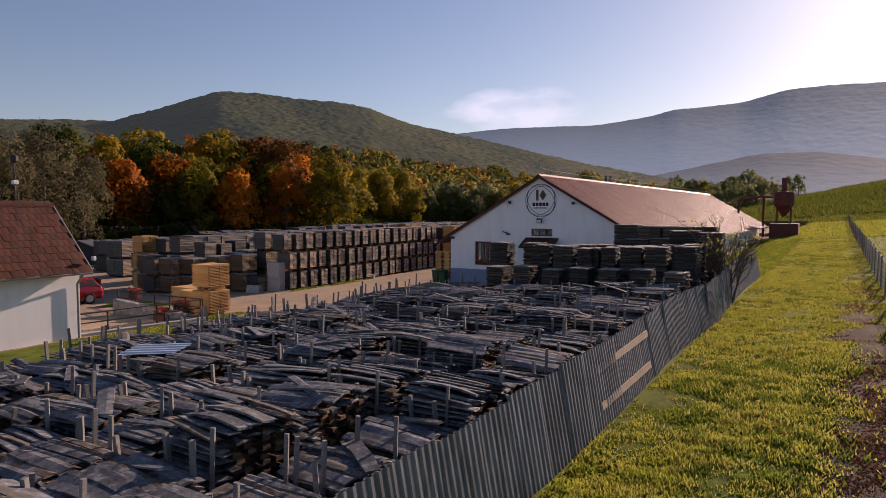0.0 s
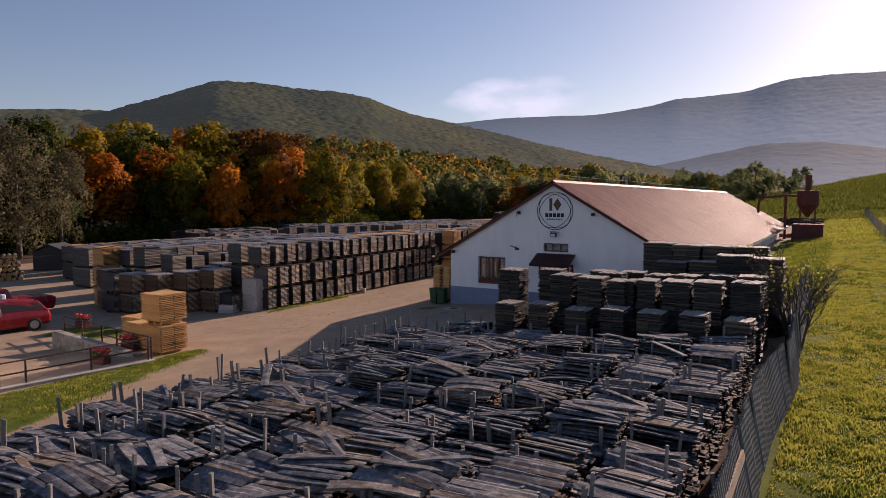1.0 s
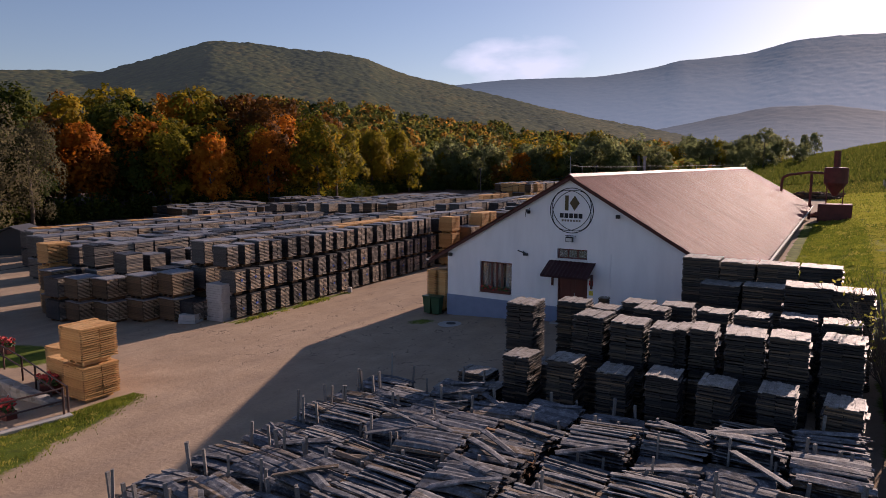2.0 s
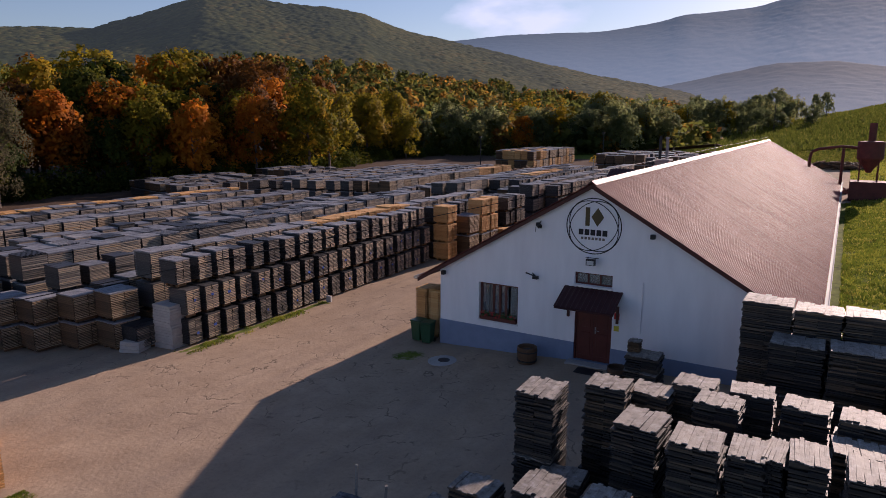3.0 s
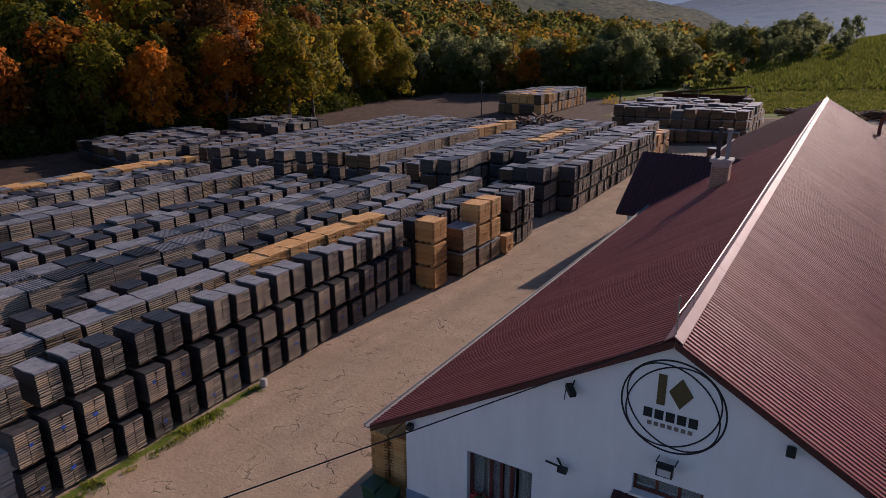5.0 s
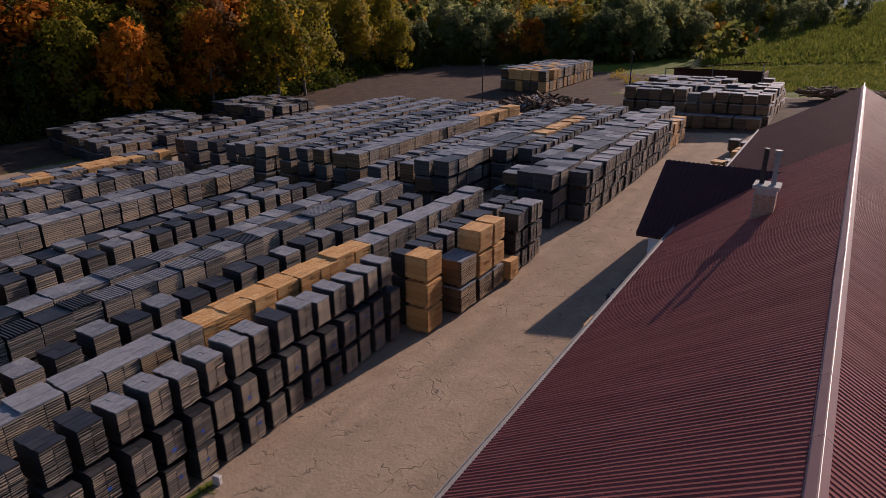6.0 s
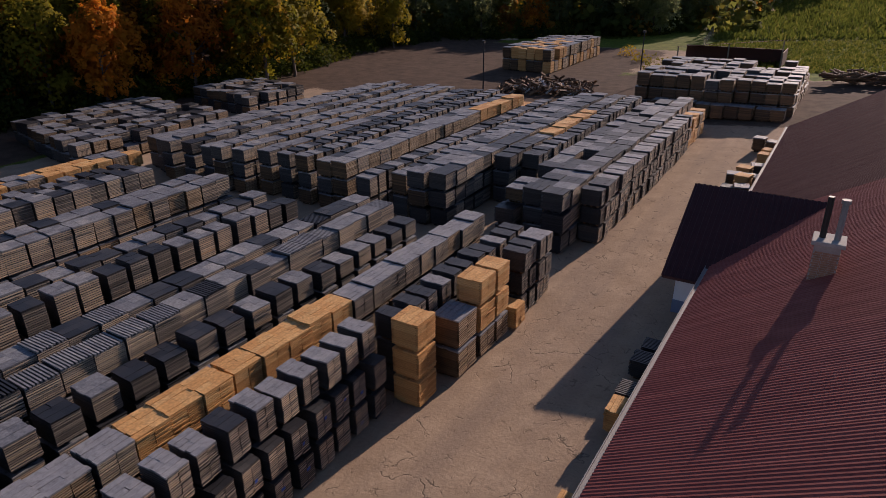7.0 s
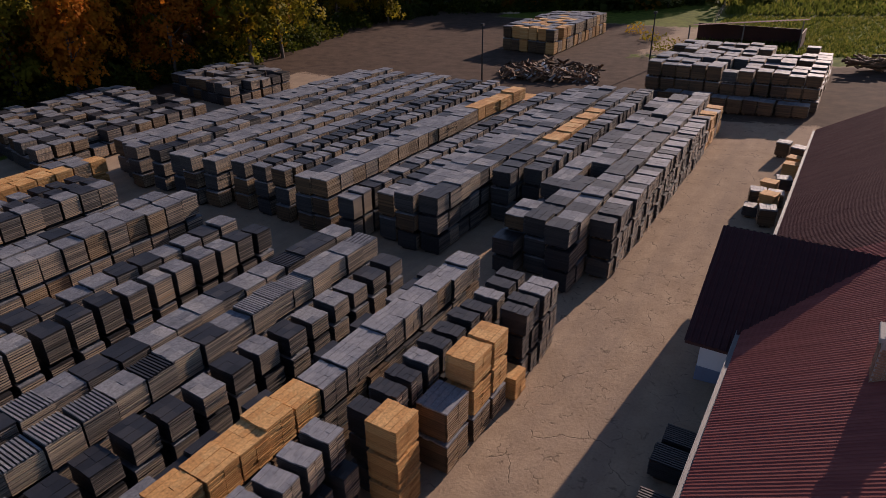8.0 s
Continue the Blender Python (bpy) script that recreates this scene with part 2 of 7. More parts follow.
def tile_clay():
    n = Nodes("clay_tiles")
    r = n.add("ObjectInfo").outputs["Random"]
    i = n.add("NewGeometry").outputs["Random Per Island"]
    f = n.noise(n.coords((1, 1, 1), True), 2.5, 5.0)
    col = n.ramp(n.math("ADD", n.math("MULTIPLY", i, 0.6), n.math("MULTIPLY", r, 0.4)), [(0, (0.03, 0.015, 0.012)), (0.5, (0.075, 0.028, 0.019)), (1, (0.14, 0.05, 0.03))])
    col = n.mix(n.span(f, 0.5, 0.75, 0, 0.6), col, (0.07, 0.06, 0.045))
    return n.done(col, 0.85, 0.0, 0.2)


M_TILE = tile_clay()


def ground_mat():
    """Grass, gravel yard, trodden soil and asphalt-grey concrete, mixed by the masks stored on the sheet."""
    n = Nodes("ground")
    def mask(k):
        a = n.add("Attribute")
        a.attribute_name = k
        return a.outputs["Fac"]
    p = n.coords((1, 1, 1), True)
    big, mid, fine = n.noise(p, 0.12, 4.0), n.noise(p, 0.9, 5.0), n.noise(p, 9.0, 5.0, 0.65)
    edge = n.math("MULTIPLY", n.math("SUBTRACT", n.math("ADD", n.math("MULTIPLY", mid, 0.6), n.math("MULTIPLY", fine, 0.4)), 0.5), 1.3)
    grass = n.mix(n.span(mid, 0.35, 0.65), (0.075, 0.11, 0.015), (0.17, 0.2, 0.03))
    grass = n.mix(n.span(fine, 0.4, 0.7, 0, 0.6), grass, (0.09, 0.12, 0.018))
    grass = n.mix(n.span(n.noise(p, 2.6, 4.0), 0.5, 0.7, 0, 0.7), grass, (0.045, 0.055, 0.014))
    grass = n.mix(n.span(big, 0.5, 0.68, 0, 0.3), grass, (0.19, 0.18, 0.045))
    yard = n.mix(n.span(mid, 0.3, 0.7), (0.33, 0.245, 0.165), (0.44, 0.335, 0.23))
    yard = n.mix(n.span(fine, 0.45, 0.75, 0, 0.5), yard, (0.24, 0.175, 0.12))
    yard = n.mix(n.span(big, 0.5, 0.7, 0, 0.45), yard, (0.27, 0.21, 0.155))
    soil = n.mix(n.span(mid, 0.3, 0.7), (0.07, 0.05, 0.038), (0.125, 0.088, 0.064))
    soil = n.mix(n.span(fine, 0.4, 0.7, 0, 0.5), soil, (0.055, 0.035, 0.025))
    crop = n.mix(n.span(fine, 0.3, 0.7), (0.07, 0.09, 0.02), (0.16, 0.16, 0.04))
    def sharp(k):
        return n.span(n.math("ADD", mask(k), edge), 0.42, 0.58)
    # cracks between the slabs of the yard
    vor = n.add("TexVoronoi", Vector=n.mix(0.45, p, n.add("TexNoise", Vector=p, Scale=1.6, Detail=7.0).outputs["Color"]), Scale=0.8)
    vor.feature = "DISTANCE_TO_EDGE"
    vor2 = n.add("TexVoronoi", Vector=n.mix(0.3, p, n.add("TexNoise", Vector=p, Scale=3.0, Detail=6.0).outputs["Color"]), Scale=1.9)
    vor2.feature = "DISTANCE_TO_EDGE"
    crack = n.math("MULTIPLY", n.span(vor.outputs["Distance"], 0.0, 0.012, 1, 0), n.span(mid, 0.52, 0.58))
    flake = n.math("MULTIPLY", n.span(vor2.outputs["Distance"], 0.0, 0.05, 1, 0), n.span(n.noise(p, 1.7, 4.0), 0.55, 0.63, 0, 0.7))
    crack = n.math("MAXIMUM", crack, flake)
    crack = n.math("MULTIPLY", crack, mask("slab"))
    tracks = n.noise(n.coords((1.1, 0.09, 1), True), 1.0, 5.0, 0.6)
    yard = n.mix(n.span(tracks, 0.42, 0.66, 0, 0.5), yard, (0.25, 0.195, 0.15))
    pebble = n.noise(p, 55.0, 3.0, 0.7)
    yard = n.mix(n.span(pebble, 0.6, 0.75, 0, 0.3), yard, (0.55, 0.46, 0.36))
    yard = n.mix(n.span(pebble, 0.42, 0.28, 0, 0.3), yard, (0.13, 0.1, 0.075))
    spall = n.math("MULTIPLY", n.span(n.noise(p, 3.2, 6.0, 0.7), 0.6, 0.66), n.span(big, 0.4, 0.6))
    yard = n.mix(n.math("MULTIPLY", spall, 0.35), yard, (0.14, 0.105, 0.08))
    yard = n.mix(n.math("MULTIPLY", crack, 0.7), yard, (0.05, 0.042, 0.034))
    col = n.mix(sharp("yard"), grass, yard)
    col = n.mix(sharp("soil"), col, soil)
    col = n.mix(sharp("crop"), col, crop)
    n.bump(n.math("ADD", n.math("SUBTRACT", fine, n.math("MULTIPLY", crack, 0.8)), n.math("MULTIPLY", mid, 0.8)), 0.35, 0.05)
    return n.done(col, 0.95, 0.0, 0.06)


M_GROUND = ground_mat()
M_BLADE = foliage("grass_blades", [(0, (0.06, 0.095, 0.015)), (0.35, (0.16, 0.2, 0.024)), (0.7, (0.32, 0.32, 0.045)), (1, (0.42, 0.36, 0.1))], 0.6)
M_CROP = foliage("crop_leaves", [(0, (0.0715, 0.1, 0.0154)), (0.6, (0.15, 0.163, 0.0264)), (1, (0.247, 0.219, 0.0495))], 0.45)
M_LEAF = {
    "green": foliage("green_leaves", [(0, (0.018, 0.03, 0.006)), (0.5, (0.045, 0.064, 0.009)), (1, (0.13, 0.125, 0.013))], 0.42),
    # Paler leaves for far trees: distance haze is put into the leaf colour.
    "far": foliage("haze_paled_leaves", [(0, (0.13, 0.155, 0.075)), (0.5, (0.22, 0.25, 0.105)), (1, (0.33, 0.32, 0.12))], 0.75),
    "yellow": foliage("yellowing_leaves", [(0, (0.1, 0.11, 0.01)), (0.5, (0.25, 0.2, 0.014)), (1, (0.42, 0.26, 0.016))], 0.55),
    "orange": foliage("orange_leaves", [(0, (0.32, 0.1, 0.01)), (0.5, (0.52, 0.18, 0.013)), (1, (0.62, 0.27, 0.016))], 0.55),
    "rust": foliage("rusty_leaves", [(0, (0.075, 0.036, 0.009)), (0.5, (0.17, 0.068, 0.011)), (1, (0.28, 0.12, 0.016))], 0.45),
    "grey": foliage("thin_grey_leaves", [(0, (0.075, 0.07, 0.038)), (0.5, (0.115, 0.104, 0.055)), (1, (0.155, 0.136, 0.07))], 0.6),
}


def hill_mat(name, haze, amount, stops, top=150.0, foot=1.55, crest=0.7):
    """Far woods; the bright air before them is painted as a faint backdrop glow."""
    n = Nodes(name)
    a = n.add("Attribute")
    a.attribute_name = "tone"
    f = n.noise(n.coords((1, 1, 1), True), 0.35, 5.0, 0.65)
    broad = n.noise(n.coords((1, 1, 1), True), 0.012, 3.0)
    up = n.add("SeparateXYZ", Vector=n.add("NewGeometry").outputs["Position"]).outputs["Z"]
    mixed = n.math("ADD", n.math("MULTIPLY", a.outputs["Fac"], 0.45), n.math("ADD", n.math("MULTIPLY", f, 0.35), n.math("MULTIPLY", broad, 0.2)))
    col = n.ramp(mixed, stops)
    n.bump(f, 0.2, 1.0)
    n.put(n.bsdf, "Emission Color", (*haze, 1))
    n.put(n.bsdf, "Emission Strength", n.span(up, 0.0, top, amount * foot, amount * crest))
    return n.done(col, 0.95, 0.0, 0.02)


M_HILLSIDE = foliage("hillside_leaves", [(0, (0.05, 0.064, 0.022)), (0.3, (0.11, 0.13, 0.03)), (0.5, (0.19, 0.185, 0.034)), (0.68, (0.26, 0.2, 0.036)), (0.84, (0.33, 0.17, 0.03)), (1, (0.4, 0.2, 0.028))], 0.7)
WOODS = [(0.2, (0.016, 0.024, 0.009)), (0.42, (0.04, 0.049, 0.014)), (0.6, (0.074, 0.074, 0.02)), (0.8, (0.12, 0.082, 0.022)), (1.0, (0.18, 0.11, 0.026))]
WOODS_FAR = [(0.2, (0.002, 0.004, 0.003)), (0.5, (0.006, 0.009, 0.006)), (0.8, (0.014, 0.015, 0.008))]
M_SHED = plain("shed_roof", (0.1, 0.05, 0.048), 0.9, vary=0.25, spec=0.08)
# Near-black carries the shade on stack sides before the gable; also the hut's wall.
M_DARK_SHADED = wood("dark_shaded_wood", [(0.0, (0.012, 0.012, 0.014)), (0.5, (0.04, 0.038, 0.038)), (0.75, (0.12, 0.095, 0.07)), (1.0, (0.3, 0.2, 0.12))], rough=0.55, spec=0.3)
# Near-black stack cores: shade between the stave ends put into the colour.
M_GAP = plain("shaded_gaps", (0.014, 0.012, 0.011), 0.95, vary=0.3, spec=0.05)
M_PLANK = wood("old_planks", [(0.0, (0.36, 0.27, 0.19)), (1.0, (0.55, 0.43, 0.32))])

# ---- mesh helpers ----
def geo():
    return ([], [])


def box(g, x0, x1, y0, y1, z0, z1, m=None):
    v, f = g
    i = len(v)
    for x, y, z in ((x0, y0, z0), (x1, y0, z0), (x1, y1, z0), (x0, y1, z0), (x0, y0, z1), (x1, y0, z1), (x1, y1, z1), (x0, y1, z1)):
        v.append(tuple(m @ Vector((x, y, z))) if m else (x, y, z))
    f += [(i, i + 3, i + 2, i + 1), (i + 4, i + 5, i + 6, i + 7), (i, i + 1, i + 5, i + 4), (i + 1, i + 2, i + 6, i + 5), (i + 2, i + 3, i + 7, i + 6), (i + 3, i, i + 4, i + 7)]


def tube(g, p0, p1, r0, r1=None, n=8, caps=True):
    v, f = g
    r1 = r0 if r1 is None else r1
    p0, p1 = Vector(p0), Vector(p1)
    q = (p1 - p0).to_track_quat("Z", "Y")
    i = len(v)
    for p, r in ((p0, r0), (p1, r1)):
        for k in range(n):
            a = 2 * math.pi * k / n
            v.append(tuple(p + q @ Vector((r * math.cos(a), r * math.sin(a), 0))))
    f += [(i + k, i + (k + 1) % n, i + n + (k + 1) % n, i + n + k) for k in range(n)]
    if caps:
        f.append(tuple(i + n - 1 - k for k in range(n)))
        f.append(tuple(i + n + k for k in range(n)))


def lathe(g, centre, profile, n=20):
    """Rings (radius, height) turned round a vertical axis."""
    v, f = g
    i = len(v)
    for r, z in profile:
        for k in range(n):
            a = 2 * math.pi * k / n
            v.append((centre[0] + r * math.cos(a), centre[1] + r * math.sin(a), centre[2] + z))
    for j in range(len(profile) - 1):
        for k in range(n):
            a, b = i + j * n + k, i + j * n + (k + 1) % n
            f.append((a, b, b + n, a + n))
    f.append(tuple(i + n - 1 - k for k in range(n)))
    f.append(tuple(i + (len(profile) - 1) * n + k for k in range(n)))


def prism(g, outline, lo, hi, axis="y"):
    """An outline of (a, z) points drawn out between lo and hi along x or y."""
    v, f = g
    i, n = len(v), len(outline)
    for c in (lo, hi):
        for a, z in outline:
            v.append((a, c, z) if axis == "y" else (c, a, z))
    f.append(tuple(range(i, i + n)))
    f.append(tuple(range(i + 2 * n - 1, i + n - 1, -1)))
    f += [(i + (k + 1) % n, i + k, i + n + k, i + n + (k + 1) % n) for k in range(n)]


def mesh_of(name, g, material, smooth=False, tone=None, extra=()):
    """extra: pairs of another material and the numbers of its faces."""
    me = bpy.data.meshes.new(name)
    me.from_pydata(g[0], [], g[1])
    if material:
        me.materials.append(material)
    if extra:
        slot = np.zeros(len(me.polygons), dtype=np.int32)
        for k, (other, faces) in enumerate(extra):
            me.materials.append(other)
            slot[np.asarray(faces, dtype=int)] = k + 1
        me.polygons.foreach_set("material_index", slot)
    if tone is not None:
        me.attributes.new("tone", "FLOAT", "POINT").data.foreach_set("value", np.asarray(tone, dtype=np.float32))
    if smooth:
        me.polygons.foreach_set("use_smooth", np.ones(len(me.polygons), dtype=bool))
    me.update()
    return me


def soften(me, width):
    """Take the sharpness off the edges of a mesh."""
    b = bmesh.new()
    b.from_mesh(me)
    bmesh.ops.recalc_face_normals(b, faces=b.faces)
    bmesh.ops.bevel(b, geom=b.edges[:], offset=width, segments=1, affect="EDGES", clamp_overlap=True)
    b.to_mesh(me)
    b.free()


def part(name, g, material, parent=None, label="", smooth=False, bevel=0.0, weld=False):
    me = mesh_of(name, g, material, smooth)
    if weld:
        b = bmesh.new()
        b.from_mesh(me)
        bmesh.ops.remove_doubles(b, verts=b.verts, dist=1e-4)
        b.to_mesh(me)
        b.free()
    if bevel:
        soften(me, bevel)
    ob = new(name, me)
    if parent:
        ob.parent = parent
    if label:
        ob["label"] = label
    return ob


def thing(name, label, category, group="", at=(0, 0, 0), turn=0):
    ob = new(name)
    ob.matrix_basis = pose(*at, 0, 0, turn)
    return tagged(ob, label, category, group)


# ---- the lie of the land ----
GX = [-3000, -300, -90, -60, -45, -30, -15, 0, 9, 10.4, 11.2, 14, 40, 300, 3000]
GZ = [4, 2, -0.6, -1.55, -1.45, -1.3, -0.9, 0, 0.3, 0.4, 0.46, 0.65, 1.9, 9, 9]


def ground_z(x, y):
    x, y = np.asarray(x, float), np.asarray(y, float)
    z = np.interp(x, GX, GZ) + 0.013 * np.clip(y, 0, 140) + 0.02 * np.clip(y + 14, -14, 14) * np.clip((x - 8) / 2, 0, 1)
    t = np.clip((y - 100) / 170, 0, 1)
    z = z + t * t * (3 - 2 * t) * np.clip((x + 55) / 70, 0, 1.6) * 9.5
    return z


def gz(x, y):
    return float(ground_z(x, y))


def lattice(x, y, cell, seed):
    """Smooth random patches, -1 to 1, over a grid of that cell."""
    grid = np.random.default_rng(seed).uniform(-1, 1, (64, 64))
    u, v = np.asarray(x) / cell, np.asarray(y) / cell
    i, j = np.floor(u).astype(int), np.floor(v).astype(int)
    a, b = u - i, v - j
    a, b = a * a * (3 - 2 * a), b * b * (3 - 2 * b)
    def at(p, q):
        return grid[p % 64, q % 64]
    return (at(i, j) * (1 - a) + at(i + 1, j) * a) * (1 - b) + (at(i, j + 1) * (1 - a) + at(i + 1, j + 1) * a) * b


def step(v, a, b):
    t = np.clip((v - a) / (b - a), 0, 1)
    return t * t * (3 - 2 * t)


def build_ground():
    def axis(lo, hi, d, far):
        inner = np.arange(lo, hi + d / 2, d)
        out = d * 1.35 ** np.arange(1, 32)
        left, right = lo - np.cumsum(out), hi + np.cumsum(out)
        return np.concatenate((left[left > -far][::-1], inner, right[right < far]))
    xs, ys = axis(-72, 20, 0.4, 2500), axis(-42, 118, 0.5, 2500)
    X, Y = np.meshgrid(xs, ys)
    Z = ground_z(X, Y)
    rng = np.random.default_rng(3)
    wob = np.sin(X * 1.7 + np.sin(Y * 0.9) * 2) * np.sin(Y * 1.3 + np.sin(X * 0.7) * 2)
    inside = step(X, 10.3, 11.2)
    ruts = np.exp(-((X - 12.0 - 0.15 * np.sin(Y * 0.3)) / 0.25) ** 2) + np.exp(-((X - 13.5 - 0.15 * np.sin(Y * 0.3)) / 0.25) ** 2)
    Z = Z - 0.05 * ruts * (Y < 100)
    Z = Z + wob * 0.03 * inside * step(20 - X, -5, 5) + wob * 0.008 + rng.normal(0, 0.004, X.shape)
    nx, ny = len(xs), len(ys)
    v = np.stack((X.ravel(), Y.ravel(), Z.ravel()), 1)
    k = np.arange(nx * ny).reshape(ny, nx)
    f = np.stack((k[:-1, :-1].ravel(), k[:-1, 1:].ravel(), k[1:, 1:].ravel(), k[1:, :-1].ravel()), 1)
    me = bpy.data.meshes.new("ground")
    me.from_pydata(v.tolist(), [], f.tolist())
    me.materials.append(M_GROUND)
    # masks: the gravel yard, bare soil, the crop field, old slabs
    edge_left = -64 + 6 * np.sin(Y * 0.05)
    side = 10.2 - 3.9 * step(Y, 0.5, 3.5) + 2.0 * step(Y, 44, 47)
    yard = step(side - X, -0.3, 0.5) * step(X - edge_left, -2, 2) * step(Y + 60, 0, 4) * step(np.where(X > -24, 88, 112) - Y, 0, 8)
    strip = step(X + 8.7, -0.3, 0.3) * step(-5.1 - (Y + 19.9) * 0.44 - X, -0.9, 0.9) * step(-12.6 - Y, 0, 1) * step(Y + 34, 0, 2)
    yard = yard * (1 - strip)
    bed = np.exp(-((X + 17.2) / 1.9) ** 2 - ((Y + 12.2) / 1.2) ** 2)
    yard = yard * (1 - 0.9 * np.clip(bed * 2, 0, 1))
    weeds = np.exp(-((X + 13.95) / 0.35) ** 2) * step(Y + 5.5, 0, 1) * step(4.5 - Y, 0, 2) * 0.75
    moss = 0.75 * np.exp(-((X + 5.7) / 0.9) ** 2 - ((Y + 1.7) / 0.7) ** 2)
    far_weed = 0.7 * np.exp(-((X + 27) / 4) ** 2 - ((Y - 80) / 9) ** 2)
    yard = yard - np.clip(weeds + moss + far_weed, 0, 0.8)
    soil = step(Y - 60, 0, 6) * step(-24 - X, 0, 8) * step(X + 66, -3, 3) * step(112 - Y, 0, 8) * 0.95
    soil = np.maximum(soil, step(Y - 56, 0, 6) * step(6 - X, 0, 4) * step(88 - Y, 0, 8) * 0.85)
    lane = X - 14.55 + 0.35 * np.sin(Y * 0.9) * np.sin(Y * 0.37 + 1) + 0.2 * np.sin(Y * 2.3)
    soil = np.maximum(soil, np.exp(-(lane / 0.95) ** 2) * (0.85 - 0.5 * step(Y, -14, 14)) * step(60 - Y, 0, 10))
    soil = np.maximum(soil, step(X + 1.5, -0.5, 0.5) * step(10.2 - X, -0.4, 0.2) * step(-11.8 - Y, 0, 0.8) * 0.85)
    soil = np.maximum(soil, 0.95 * step(-57 - X, 0, 4) * step(X + 130, 0, 10) * step(Y + 40, 0, 10) * step(120 - Y, 0, 10))
    crop = step(Y - 118 - 0.35 * (X + 20) * 0, 0, 3) * step(X + 28 + (Y - 118) * 0.12, 0, 4) * step(330 - Y, 0, 20)
    slab = step(-1 - (X + 4), -3, 4) * step(X + 20, 0, 3) * step(Y + 12, 0, 6) * step(70 - Y, 0, 10)
    slab = np.maximum(slab, step(X + 13, 0, 1) * step(10 - X, 0, 1) * step(Y + 11, 0, 2) * step(2 - Y, 0, 1))
    for key, val in (("yard", yard), ("soil", soil), ("crop", crop), ("slab", slab)):
        me.attributes.new(key, "FLOAT", "POINT").data.foreach_set("value", val.ravel().astype(np.float32))
    me.polygons.foreach_set("use_smooth", np.ones(len(me.polygons), dtype=bool))
    tagged(new("ground", me), "grass and packed gravel ground of a lumber yard", "ground", kind="structure")


build_ground()


# ---- far hills ----
def crown_flakes(rng, count, r, h, base, size, lobes=9):
    """Leaf flakes set in small clumps over the lobes of a rounded crown: corners, outward normals and a tone for each clump."""
    lc, lr = [np.array((0, 0, base + h * 0.66)), np.array((0, 0, base + h * 0.42))], [r * 0.62, r * 0.78]
    for k in range(lobes):
        a, up = rng.uniform(0, 6.283), rng.uniform(0.1, 0.78)
        out = r * rng.uniform(0.3, 0.62) * (1.15 - 0.7 * up)
        lc.append(np.array((math.cos(a) * out, math.sin(a) * out, base + h * up)))
        lr.append(r * rng.uniform(0.36, 0.56))
    lc, lr = np.array(lc), np.array(lr)
    subs = max(13, int(count / lobes / 26))
    which = np.repeat(np.arange(len(lr)), subs)
    sd = rng.normal(0, 1, (len(which), 3))
    sd[:, 2] = np.where(sd[:, 2] < -0.5, -sd[:, 2], sd[:, 2])
    sd /= np.linalg.norm(sd, axis=1)[:, None]
    sc = lc[which] + sd * (lr[which] * rng.uniform(0.72, 1.08, len(which)))[:, None]
    sr = lr[which] * rng.uniform(0.24, 0.4, len(which))
    pick = rng.choice(len(which), count, p=sr ** 2 / (sr ** 2).sum())
    d = rng.normal(0, 1, (count, 3)) + sd[pick] * 0.8
    d /= np.linalg.norm(d, axis=1)[:, None]
    p = sc[pick] + d * (sr[pick] * rng.uniform(0.6, 1.1, count))[:, None]
    p[:, 2] = np.maximum(p[:, 2], base * 0.5 + rng.uniform(0, 0.8, count))
    nrm = d * 0.75 + sd[pick] * 0.7 + np.array((0, 0, 0.25))
    nrm /= np.linalg.norm(nrm, axis=1)[:, None]
    face = nrm + rng.normal(0, 0.45, (count, 3))
    face /= np.linalg.norm(face, axis=1)[:, None]
    u = np.cross(face, rng.normal(0, 1, (count, 3)))
    u /= np.linalg.norm(u, axis=1)[:, None] + 1e-6
    w = np.cross(face, u)
    s = (size * rng.uniform(0.55, 1.25, count))[:, None]
    quad = np.stack((p - u * s * 0.5 - w * s * 0.12, p + u * s * 0.06 - w * s * 0.45, p + u * s * 0.55 + w * s * 0.08, p - u * s * 0.04 + w * s * 0.48), 1)
    return quad, nrm, rng.random(len(which))[pick]


def flake_mesh(name, quads, normals, tones, material):
    n = len(quads)
    me = bpy.data.meshes.new(name)
    me.from_pydata(quads.reshape(-1, 3).tolist(), [], np.arange(n * 4).reshape(n, 4).tolist())
    me.attributes.new("tone", "FLOAT", "POINT").data.foreach_set("value", np.repeat(tones, 4).astype(np.float32))
    me.polygons.foreach_set("use_smooth", np.ones(n, dtype=bool))
    me.normals_split_custom_set_from_vertices(np.repeat(normals, 4, 0).tolist())
    me.materials.append(material)
    return me


